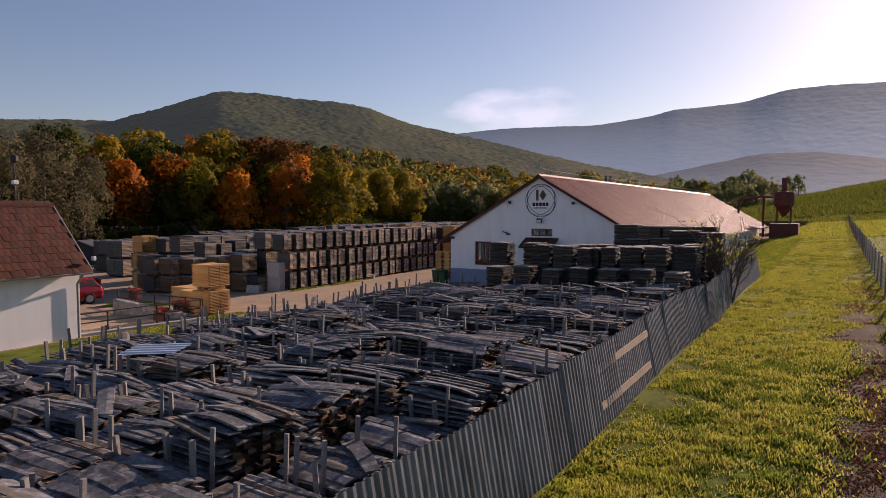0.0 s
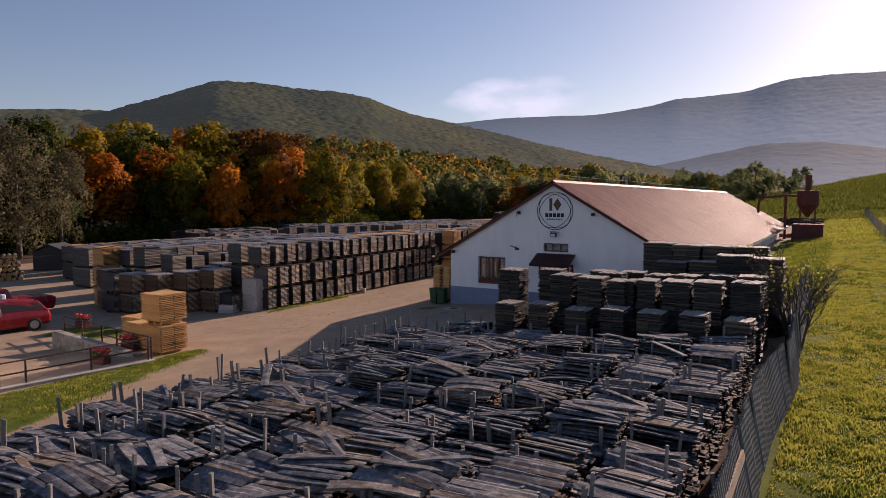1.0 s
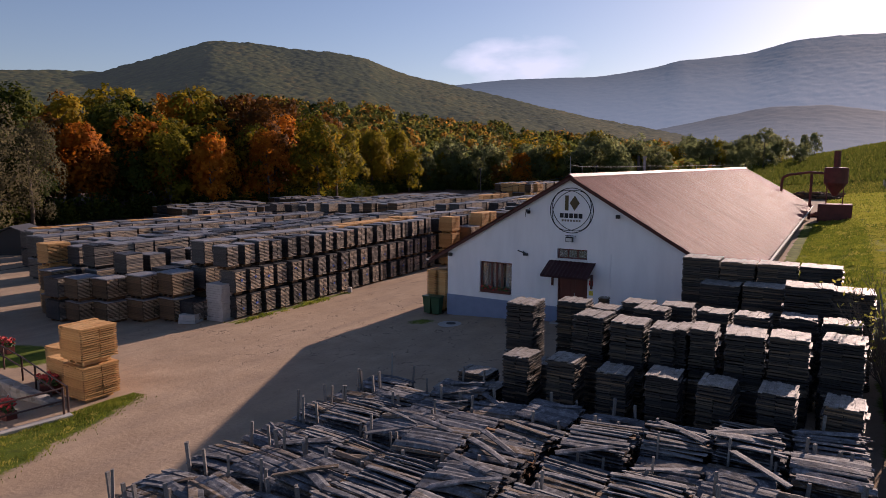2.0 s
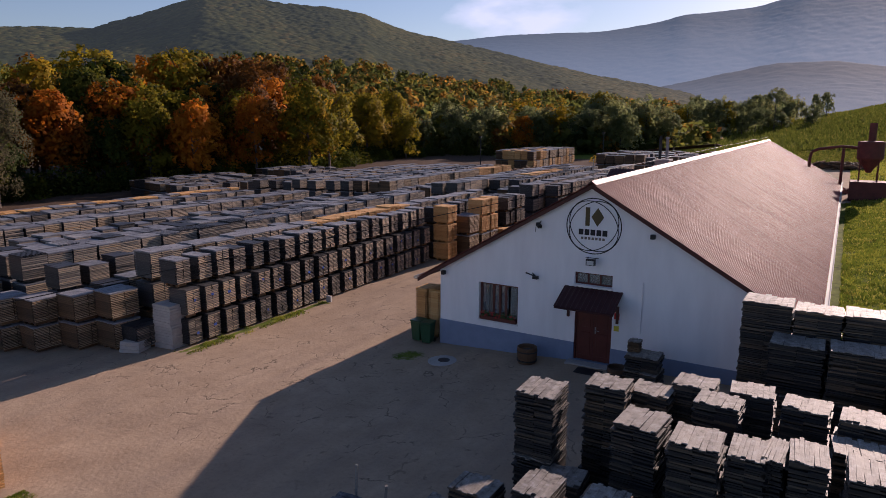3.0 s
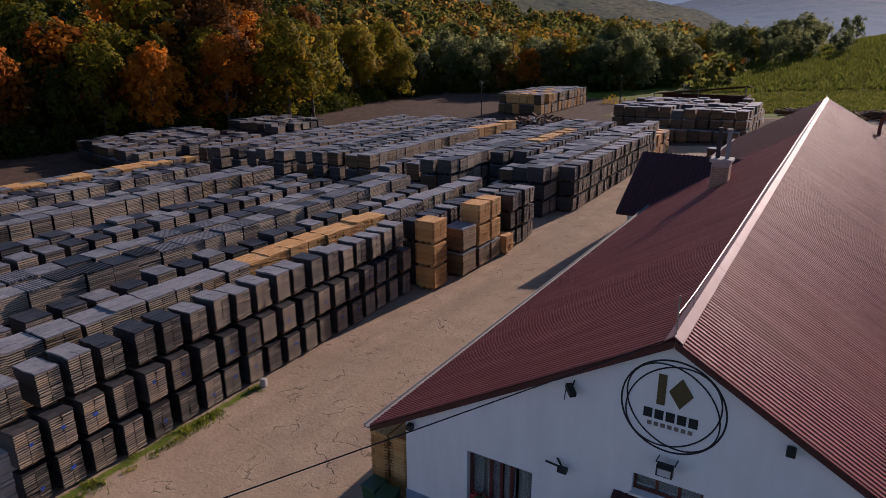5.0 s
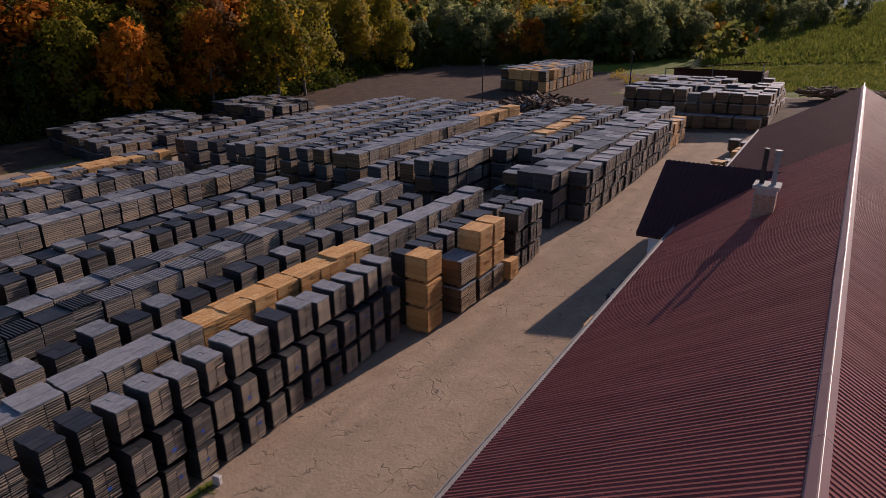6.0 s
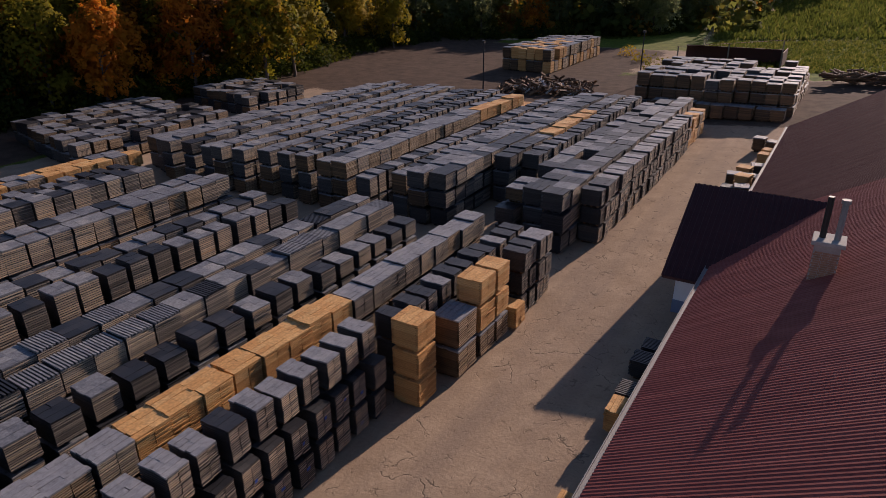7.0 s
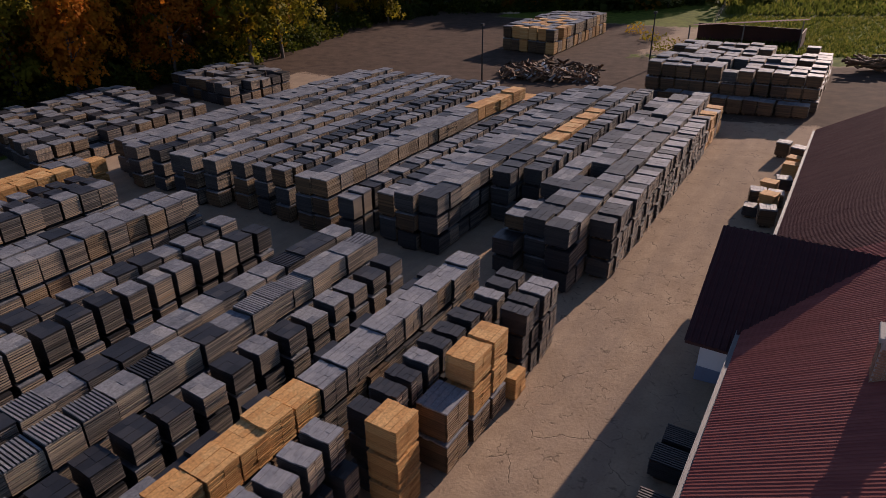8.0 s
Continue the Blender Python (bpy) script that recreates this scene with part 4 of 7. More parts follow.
    # wall fittings
    for x, z in ((0.09, 3.36),):
        g = geo()
        box(g, x - 0.14, x + 0.14, -0.32, -0.2, z - 0.1, z + 0.1, None)
        tube(g, (x - 0.16, -0.002, z + 0.1), (x - 0.16, -0.26, z + 0.14), 0.012)
        tube(g, (x + 0.16, -0.002, z + 0.1), (x + 0.16, -0.26, z + 0.14), 0.012)
        tube(g, (x - 0.16, -0.26, z + 0.14), (x + 0.16, -0.26, z + 0.14), 0.012)
        fl = part("floodlight", g, M_BLACK, hall, "black floodlight over the door")
        g = geo()
        box(g, x - 0.11, x + 0.11, -0.325, -0.3205, z - 0.08, z + 0.05)
        part("lamp_glass", g, M_LAMPGLASS, fl)
    for x, z in ((-5.32, 2.36), (1.9, 4.3)):
        g = geo()
        box(g, x - 0.07, x + 0.07, -0.2, -0.05, z - 0.07, z + 0.07)
        box(g, x - 0.03, x + 0.03, -0.05, -0.001, z - 0.03, z + 0.03)
        part("wall_speaker", g, M_BLACK, hall, bevel=0.015)
    g = geo()
    m = Matrix.Translation((-1.7, -0.18, 4.36)) @ Euler((0.2, 0, 0.7)).to_matrix().to_4x4()
    box(g, -0.06, 0.06, -0.14, 0.14, -0.05, 0.05, m)
    tube(g, (-1.7, -0.18, 4.36), (-1.7, -0.001, 4.48), 0.015)
    tube(g, (-1.79, -0.18, 4.39), (-1.81, -0.2, 4.13), 0.01)
    part("wall_camera", g, M_BLACK, hall)
    g = geo()
    tube(g, (-1.95, -0.001, 2.72), (-1.78, -0.16, 2.66), 0.02)
    tube(g, (-1.78, -0.16, 2.66), (-2.08, -0.28, 2.78), 0.022)
    box(g, -1.86, -1.68, -0.24, -0.12, 2.58, 2.67)
    part("wall_camera", g, M_BLACK, hall)
    g = geo()
    tube(g, (1.66, -0.03, 1.25), (1.66, -0.03, 2.85), 0.02)
    part("cable_pipe", g, M_PLASTER, hall, "thin conduit pipe up the wall")
    for z0, z1, mat_ in ((1.58, 1.78, M_REDSIGN), (1.4, 1.56, M_WHITE), (1.2, 1.37, M_YELLOW)):
        g = geo()
        box(g, 0.84, 1.0, -0.012, -0.002, z0, z1)
        part("notice", g, mat_, hall)
    g = geo()
    box(g, 0.9, 0.98, -0.016, -0.0125, 1.64, 1.72)
    part("notice_mark", g, M_WHITE, hall)
    # windows down the long side
    for y in (6, 12, 18, 26, 34, 42):
        g = geo()
        box(g, WALL_X - 0.05, WALL_X + 0.03, y, y + 1.6, 0.95, 1.28)
        part("side_window", g, M_WHITE, hall, "low white-framed side window")


def brick_geo(w, h):
    g = geo()
    box(g, -w / 2, w / 2, -0.012, 0.004, 0, h)
    return g


def chimney_geo(cx, cy):
    g = geo()
    box(g, cx - 0.36, cx + 0.36, cy - 0.36, cy + 0.36, 3.2, 5.3)
    return g, M_CONC


def frame_geo(x0, x1, z0, z1, y0, y1, w, mat_, splits):
    g = geo()
    box(g, x0, x0 + w, y0, y1, z0, z1)
    box(g, x1 - w, x1, y0, y1, z0, z1)
    box(g, x0 + w, x1 - w, y0, y1, z0, z0 + w)
    box(g, x0 + w, x1 - w, y0, y1, z1 - w, z1)
    for s in splits:
        c = x0 + (x1 - x0) * s
        box(g, c - w * 0.45, c + w * 0.45, y0, y1, z0 + w, z1 - w)
    return g, mat_


def porch_geo():
    g = geo()
    k = (2.46 - 2.0) / 0.95
    nrm = Vector((0, -k, 1)).normalized()
    corrugated(g, -0.82, 1.08, (0, 0.5, 1), lambda u, t, h: Vector((u, -0.004 - 0.95 * t, 2.46 - 0.46 * t)) + nrm * h, 0.16, 0.014)
    prism(g, [(-0.004, 2.44), (-0.95, 1.98), (-0.95, 1.93), (-0.004, 2.39)], -0.8, 1.06, axis="x")
    return g, M_ROOF_DARK


def ring_geo(cx, cz, rings, y):
    g = geo()
    v, f = g
    n = 64
    for rx, rz, turn, w in rings:
        for q in (0.785, -0.785) if rx != rz else (0.0,):
            i = len(v)
            for yy in (y, y + 0.01):
                for k in range(n):
                    a = 2 * math.pi * k / n
                    for d in (0, w):
                        px, pz = (rx - d) * math.cos(a), (rz - d) * math.sin(a)
                        v.append((cx + px * math.cos(q) - pz * math.sin(q), yy, cz + px * math.sin(q) + pz * math.cos(q)))
            for k in range(n):
                a, b = i + 2 * k, i + 2 * ((k + 1) % n)
                f.append((a, b, b + 1, a + 1))
                o = 2 * n
                f += [(a, a + o, b + o, b), (a + 1, b + 1, b + 1 + o, a + 1 + o)]
        y -= 0.0015
    return g, M_SIGN


build_hall()

# ---- stacks of staves on pallets ----
def stack_geo(w, d, h, n, rng, halves=True):
    """Layers of staves along x, closed at their long sides, with dark gaps between their ends; halves: two columns side by side."""
    g = geo()
    p = h / n
    box(g, -w / 2 + 0.1, w / 2 - 0.1, -d / 2 + 0.006, d / 2 - 0.006, 0.0, h - p)
    cols = ((-d / 2, -0.012), (0.012, d / 2)) if halves else ((-d / 2, d / 2),)
    lean = rng.uniform(-0.012, 0.012)
    for k in range(n - 1):
        t = rng.uniform(0.5, 0.64) if halves else rng.uniform(0.62, 0.78)
        lo, hi = k * p + p * (1 - t), (k + 1) * p
        for a, b in cols:
            j = [rng.uniform(-0.016, 0.012) + (0.03 if rng.random() < 0.06 else 0) for _ in range(2)]
            off = lean * k / n
            box(g, -w / 2 + j[0] + off, w / 2 + j[1] + off, a + (rng.uniform(-0.006, 0.003) if a < 0 else 0), b + (rng.uniform(-0.003, 0.006) if b > 0.1 else 0), lo, hi)
    return g


def top_boards(w, d, h, n, rng, finned=False, boards=5):
    """The single staves of the top layer."""
    p = h / n
    z = h - p
    out = []
    if finned:
        m = 9
        for k in range(m):
            a = -d / 2 + d * (k + 0.2) / m
            g = geo()
            box(g, -w / 2 + rng.uniform(-0.03, 0.03), w / 2 + rng.uniform(-0.03, 0.03), a, a + d / m * 0.55, z + 0.005, h)
            out.append(g)
        return out
    rows = 2 if d > 0.5 else 1
    for r in range(rows):
        y0, y1 = -d / 2 + d * r / rows, -d / 2 + d * (r + 1) / rows
        for k in range(boards):
            a = -w / 2 + w * k / boards
            lift = rng.uniform(0, 0.01)
            m = Euler((rng.uniform(-0.02, 0.02), rng.uniform(-0.03, 0.03), rng.uniform(-0.01, 0.01))).to_matrix().to_4x4()
            m = Matrix.Translation((a + w / boards / 2, 0, z + lift)) @ m
            g = geo()
            box(g, -w / boards / 2 + 0.006, w / boards / 2 - 0.006, y0 + rng.uniform(-0.03, 0.015), y1 + rng.uniform(-0.015, 0.03), 0.004, p * 0.8, m)
            out.append(g)
    return out


def join(*gs):
    out = geo()
    for v, f in gs:
        i = len(out[0])
        out[0].extend(v)
        out[1].extend(tuple(i + k for k in q) for q in f)
    return out


def pallet_geo(w, d, t=0.15):
    g = geo()
    w, d = w - 0.34, d - 0.24
    for k in range(3):
        x = -w / 2 + (w - 0.1) * k / 2
        box(g, x, x + 0.1, -d / 2, d / 2, -t + 0.022, -0.024)
    for k in range(4):
        y = -d / 2 + (d - 0.1) * k / 3
        box(g, -w / 2, w / 2, y, y + 0.1, -0.022, -0.003)
    for k in (0, 1):
        y = -d / 2 + (d - 0.1) * k
        box(g, -w / 2, w / 2, y, y + 0.1, -t, -t + 0.02)
    return g


PALLET_T = 0.15
STACK_TEXT = {
    "grey": ("block of weathered grey oak staves on a pallet", M_GREY),
    "dark": ("block of dark oak staves on a pallet, darkened for shade", M_DARK),
    "brown": ("block of brown seasoned oak staves on a pallet", M_BROWN),
    "tan": ("block of fresh orange-yellow oak staves on a pallet", M_TAN),
}
STAVE_END = {"grey": M_END_GREY, "dark": M_END_DARK, "brown": M_END_BROWN, "tan": M_TAN}
protos = {}


def proto(kind, w, d, h, finned, n):
    """One of three blocks of this size, built once and shared."""
    key = (kind, w, d, h, finned, random.randrange(3))
    if key not in protos:
        rng = random.Random(len(protos) * 7 + 1)
        label, mat_ = STACK_TEXT[kind]
        sides, tops = stack_geo(w, d, h, n, rng), top_boards(w, d, h, n, rng, finned)
        # Tops get the lightened colour, sides the one darkened for shade.
        top_mat = M_LIT_TOP if kind in ("grey", "brown") else mat_
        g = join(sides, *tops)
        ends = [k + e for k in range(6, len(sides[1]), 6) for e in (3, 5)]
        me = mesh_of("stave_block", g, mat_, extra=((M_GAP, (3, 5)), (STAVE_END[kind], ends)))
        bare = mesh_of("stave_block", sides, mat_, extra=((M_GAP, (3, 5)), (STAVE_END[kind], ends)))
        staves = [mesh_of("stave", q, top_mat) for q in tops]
        pal = mesh_of("pallet", pallet_geo(w, d), M_BARK if kind != "tan" else M_TAN)
        protos[key] = (me, bare, staves, pal)
    return protos[key]


def put_stack(x, y, z, kind, w, d, h, finned=False, n=15, turn=0.0, tag=False, group="stacks of staves in the yard", single=True):
    """single: the top layer as staves of their own, where nothing stands on it."""
    me, bare, staves, pal = proto(kind, w, d, h, finned, n)
    ob = new("stave_stack")
    ob.matrix_basis = pose(x, y, z + PALLET_T, 0, 0, turn)
    tagged(ob, STACK_TEXT[kind][0], "lumber stack", group)
    st = tagged(new("stave_block", bare if single else me), kind="stuff")
    st.parent = ob
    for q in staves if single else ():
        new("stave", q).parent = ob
    pl = tagged(new("pallet", pal), kind="stuff")
    pl.parent = ob
    if tag:
        g = geo()
        a, b = random.uniform(-0.16, 0.08), h * random.uniform(0.3, 0.6)
        box(g, w / 2 + 0.024, w / 2 + 0.032, a, a + random.uniform(0.08, 0.15), b, b + 0.1)
        part("tag", g, M_TARP, ob, "blue plastic tag")
    return ob


far_v, far_f, far_tone, far_top, far_core, far_end = {}, {}, {}, {}, {}, {}


def put_far(x, y, z, kind, w, d, h, n=13, finned=False):
    """A block that joins the mass of far stacks of its colour."""
    rng = random
    sides = stack_geo(w, d, h, n, rng, False)
    v, f = join(sides, *top_boards(w, d, h, n, rng, finned, 3))
    pv, pf = pallet_geo(w, d)
    fv, ff, ft = far_v.setdefault(kind, []), far_f.setdefault(kind, []), far_tone.setdefault(kind, [])
    tone = rng.random()
    tw = radians(rng.uniform(-1.5, 1.5))
    c, s = math.cos(tw), math.sin(tw)
    far_end.setdefault(kind, []).extend(len(ff) + k + e for k in range(6, len(sides[1]), 6) for e in (3, 5))
    far_core.setdefault(kind, []).extend((len(ff) + 3, len(ff) + 5))
    far_top.setdefault(kind, []).extend(range(len(ff) + len(sides[1]), len(ff) + len(f)))
    for vv, fc in ((v, f), (pv, pf)):
        i = len(fv)
        fv.extend((x + a * c - b * s, y + a * s + b * c, z + PALLET_T + q) for a, b, q in vv)
        ff.extend(tuple(i + k for k in q) for q in fc)
        ft.extend([tone] * len(vv))


def row(x, y0, y1, pitch, w, d, top, tiers, kinds, near=True, finned=0.0, skip=0.0, slack=0.05, special=None, tags=False, foot=0.0):
    """A row of columns of blocks along y. kinds: what the blocks are, by weight; special: (y0, y1, kind) of top blocks."""
    top += 0.14
    if x < -25:
        x, y0, y1 = -25 + (x + 25) * 0.965, y0 * 0.97, y1 * 0.97
    y = y0
    while y < y1:
        base = gz(x, y) - 0.015
        count = tiers if random.random() > skip else tiers - 1
        h_all = top - base
        h = round(h_all / tiers - PALLET_T, 2)
        z = base
        column = random.uniform(-0.03, 0.03)
        for k in range(count):
            kind = random.choice(kinds)
            hh = h
            if k == count - 1:
                hh = round(h + random.choice((-1, 0, 0, 1)) * slack, 2)
                for a, b, sk in special or ():
                    if a <= y <= b:
                        kind = sk
            jx, jy = random.uniform(-0.07, 0.07), random.uniform(-0.05, 0.05)
            jx += foot * (k < count - 1)
            if near:
                put_stack(x + jx, y + jy, z, kind, w, d, hh, finned=random.random() < finned and k == count - 1, turn=random.uniform(-2.0, 2.0) + (3.0 if tags else 0.0), tag=tags and k < 2 and random.random() < 0.6, single=k == count - 1)
            else:
                put_far(x + jx, y + jy, z, kind, w, d, hh, finned=random.random() < finned and k == count - 1)
            z += PALLET_T + hh + (0.012 if near else 0.0)
        y += pitch


random.seed(11)
G4, GD, DK = ["grey", "grey", "grey", "dark"], ["grey", "dark"], ["dark", "dark", "grey"]
GB = ["grey", "grey", "brown"]
BR = ["brown", "grey", "grey", "dark"]
# the block by the road, row by row from the road inwards
row(-15.02, -3.9, 13.0, 0.92, 1.0, 0.62, 2.4, 3, G4, tags=True, foot=0.3)
row(-14.75, 14.2, 23.6, 0.92, 1.0, 0.58, 2.3, 3, GD)
row(-16.82, -3.6, 23.9, 1.07, 1.04, 1.0, 2.42, 3, GB, special=[(5.9, 13.9, "tan")])
row(-18.25, -4.6, 23.8, 1.07, 1.04, 1.0, 1.3, 2, GD, skip=0.25, slack=0.1, near=False)
row(-20.2, -5.4, 23.4, 1.22, 1.05, 0.85, 1.75, 3, GD, slack=0.08, near=False)
row(-21.9, -5.8, 23.6, 1.07, 1.05, 1.02, 2.12, 3, G4, finned=0.4, near=False)
row(-23.55, -5.6, 23.8, 1.07, 1.1, 1.02, 2.05, 3, G4, finned=0.1, near=False)
# tan and mixed towers at the road's edge
for k in range(3):
    put_stack(-13.78, 14.05, gz(-13.78, 14.05) - 0.02 + k * 1.1, "tan", 1.05, 1.05, 0.96, n=15)
for k, kind in enumerate(("brown", "brown")):
    put_stack(-13.5, 16.25, gz(-13.5, 16.3) - 0.02 + k * 1.24, kind, 1.1, 1.25, 1.1, n=15)
for k, kind in enumerate(("brown", "tan", "tan")):
    put_stack(-13.45, 17.75, gz(-13.5, 17.7) - 0.02 + k * 1.1, kind, 1.05, 1.1, 0.96, n=14)
for k, kind in enumerate(("brown", "tan", "tan")):
    put_stack(-13.4, 18.95, gz(-13.5, 18.9) - 0.02 + k * 1.1, kind, 1.0, 0.95, 0.96, n=14)
put_stack(-13.1, 20.1, gz(-13.1, 20.1) - 0.02, "tan", 0.9, 0.8, 0.92, n=12)
row(-13.4, 21.0, 24.0, 0.75, 1.05, 0.55, 2.35, 3, GD)
# inner rows, seen over the first ones
row(-28.2, -3.8, 23.8, 1.15, 1.08, 0.85, 1.42, 2, DK, slack=0.1, near=False)
row(-30.0, -3.2, 23.8, 1.1, 1.08, 0.95, 1.45, 2, GD, slack=0.1, skip=0.15, near=False)
row(-34.9, -1.6, 24.6, 1.1, 1.1, 1.0, 1.4, 2, GB, near=False)
row(-36.3, -1.4, 24.6, 1.1, 1.1, 1.0, 1.35, 2, G4, near=False)
row(-41.0, 0.8, 24.4, 1.1, 1.1, 1.0, 1.25, 2, G4, near=False)
row(-42.4, 1.0, 24.4, 1.1, 1.1, 0.75, 1.1, 2, DK, near=False)
row(-43.8, 2.0, 24.0, 1.1, 1.1, 0.75, 1.0, 2, DK, near=False)
row(-46.6, 4.0, 27.0, 1.15, 1.1, 1.05, 0.9, 2, ["tan", "tan", "brown"], near=False)
row(-47.9, 4.5, 27.0, 1.15, 1.1, 1.05, 0.8, 2, ["tan", "grey"], near=False)
# brown blocks at the block's near end
for x, y, hs, kind in ((-17.0, -5.2, (1.0, 1.0), "brown"), (-18.3, -5.9, (0.95, 0.95), "brown"), (-19.5, -6.8, (0.9, 0.9), "brown"), (-20.7, -7.4, (0.9, 0.95), "brown"), (-22.0, -7.6, (0.9, 0.9), "dark"), (-16.1, -4.9, (0.85,), "dark"), (-23.3, -7.1, (1.0, 1.0), "brown"), (-24.6, -6.5, (1.0, 1.0, 1.0), "tan"), (-25.8, -5.8, (1.0, 1.0), "dark")):
    z = gz(x, y) - 0.03
    for h in hs:
        put_stack(x, y, z, kind, 1.15, 1.1, h, turn=random.uniform(-3, 3))
        z += h + PALLET_T + 0.012
# the far block
row(-13.25, 29.9, 50.0, 0.78, 1.12, 0.62, 2.42, 3, G4, slack=0.06)
row(-13.4, 50.5, 55.5, 1.15, 1.1, 1.0, 1.9, 2, ["tan", "tan", "brown"])
row(-14.55, 28.1, 56.2, 1.1, 1.15, 1.05, 2.6, 3, GD, near=False)
row(-16.1, 29.2, 56.2, 1.1, 1.1, 1.05, 2.25, 3, DK, near=False, skip=0.15)
row(-17.4, 28.6, 56.0, 1.1, 1.1, 1.05, 2.0, 3, BR, near=False, skip=0.2)
row(-19.0, 35.0, 57.0, 0.8, 1.1, 0.6, 2.2, 3, DK, near=False)
row(-20.3, 34.0, 57.0, 1.1, 1.1, 1.0, 2.3, 3, GD, near=False, special=[(40.5, 48.5, "tan")])
row(-21.7, 28.8, 56.0, 1.1, 1.15, 1.05, 2.35, 3, DK, near=False)
row(-23.0, 28.6, 56.0, 1.1, 1.15, 1.05, 2.25, 3, BR, near=False)
row(-24.6, 29.0, 56.0, 0.9, 1.05, 0.7, 1.80, 2, BR, near=False)
row(-26.3, 28.6, 56.0, 0.9, 1.05, 0.7, 1.70, 2, GD, near=False)
row(-28.3, 29.0, 54.2, 1.12, 1.15, 1.08, 2.30, 3, ["brown"] * 3 + ["grey"], near=False, special=[(44, 55, "tan")])
row(-29.6, 29.0, 54.0, 1.12, 1.1, 1.05, 2.15, 3, BR, near=False)
row(-31.6, 29.0, 56.0, 0.85, 1.05, 0.6, 2.10, 3, BR, near=False)
row(-33.4, 29.2, 56.0, 0.85, 1.05, 0.6, 2.05, 3, DK, near=False)
row(-35.2, 29.4, 56.4, 1.1, 1.1, 1.0, 1.90, 3, BR, near=False)
row(-37.2, 28.8, 56.6, 1.1, 1.1, 1.0, 1.95, 3, GB, near=False)
row(-38.7, 28.4, 56.6, 1.1, 1.1, 1.0, 2.05, 3, GB, near=False)
row(-40.6, 29.0, 57.0, 1.1, 1.1, 1.0, 1.60, 2, BR, near=False)
row(-42.6, 29.0, 57.0, 1.1, 1.1, 1.0, 1.70, 3, BR, near=False)
row(-44.6, 28.6, 57.0, 1.1, 1.1, 1.0, 1.70, 3, GB, near=False)
row(-46.2, 29.4, 57.5, 1.1, 1.1, 1.0, 1.35, 2, GB, near=False)
row(-48.0, 30.0, 57.5, 1.1, 1.1, 1.0, 1.15, 2, GB, near=False)
# wide low piles before the wood
for k in range(11):
    row(-53.0 - k * 1.3, 26.4 + k * 0.25, 41.5, 1.35, 1.1, 1.1, 0.75, 2, ["brown", "grey", "dark"], near=False, skip=0.2, slack=0.12)
for k in range(8):
    row(-55.5 - k * 1.3, 46.5 + k * 0.2, 54.5, 1.35, 1.1, 1.1, 0.95, 2, ["brown", "grey", "dark"], near=False, skip=0.2, slack=0.12)
# the big square pile beyond the hall
for k in range(11):
    row(-20.2 + k * 1.26, 63.4 + (k > 6) * 0.6, 77.5, 1.32, 1.15, 1.15, 3.2, 3, ["brown"] * 4 + ["grey"], near=False, skip=0.3, slack=0.16)
for k in range(9):
    row(-18.0 + k * 1.25, 61.9, 62.4, 1.3, 1.15, 1.1, 1.25, 1, ["brown"], near=False)
# the tall far pile by the wood
for k in range(6):
    row(-44.4 + k * 1.3, 84.5 - k * 0.2, 102.0, 1.35, 1.15, 1.15, 2.55, 2, ["brown", "tan", "brown"], near=False, skip=0.1, slack=0.08)
for k in range(4):
    row(-31.0 + k * 1.2, 55.5, 57.5, 1.2, 1.05, 1.05, 1.0 - 0.3 * (k % 2), 1, ["tan", "brown"], near=False)
for kind, name in (("grey", "weathered"), ("dark", "darkened"), ("brown", "brown"), ("tan", "fresh yellow")):
    if kind in far_v:
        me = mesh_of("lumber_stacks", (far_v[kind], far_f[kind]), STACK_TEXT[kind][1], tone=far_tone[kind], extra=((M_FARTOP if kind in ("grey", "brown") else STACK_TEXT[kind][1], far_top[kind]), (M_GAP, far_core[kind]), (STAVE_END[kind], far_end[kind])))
        tagged(new("lumber_stacks", me), f"long rows of stacked {name} oak staves", "lumber stack", kind="stuff")

# ---- dark stacks before the gable ----
def loose_stack_geo(w, d, h, rng, sag=0.0):
    """Riven staves crosswise in uneven layers, ends sticking out."""
    g = geo()
    n = max(4, int(h / 0.036))
    p = h / n
    box(g, -w / 2 + 0.12, w / 2 - 0.12, -d / 2 + 0.12, d / 2 - 0.12, 0, h - p)
    for k in range(n):
        last = k == n - 1
        across = k % 2 and not last
        m = 8 if last else 2
        thin = 0.62 if last else 0.98
        for q in range(m):
            j = [rng.gauss(0, 0.026) for _ in range(2)]
            lean = Matrix.Translation((0, 0, k * p)) @ Euler((rng.uniform(-0.02, 0.02), rng.uniform(-0.02, 0.02), rng.uniform(-0.03, 0.03))).to_matrix().to_4x4()
            lift = rng.uniform(-0.004, 0.014) if last else 0
            if across:
                a = -d / 2 + d * q / m
                box(g, -w / 2 + j[0], w / 2 + j[1], a + 0.006, a + d / m - 0.006, p * 0.1 + lift, p * 0.98 + lift, lean)
            else:
                a = -w / 2 + w * q / m
                box(g, a + (0.001 if last else 0.005), a + w / m - (0.001 if last else 0.005), -d / 2 + j[0] * 1.3, d / 2 + j[1] * 1.3, p * 0.1 + lift, p * thin + lift, lean)
    return g


random.seed(21)
loose = {}


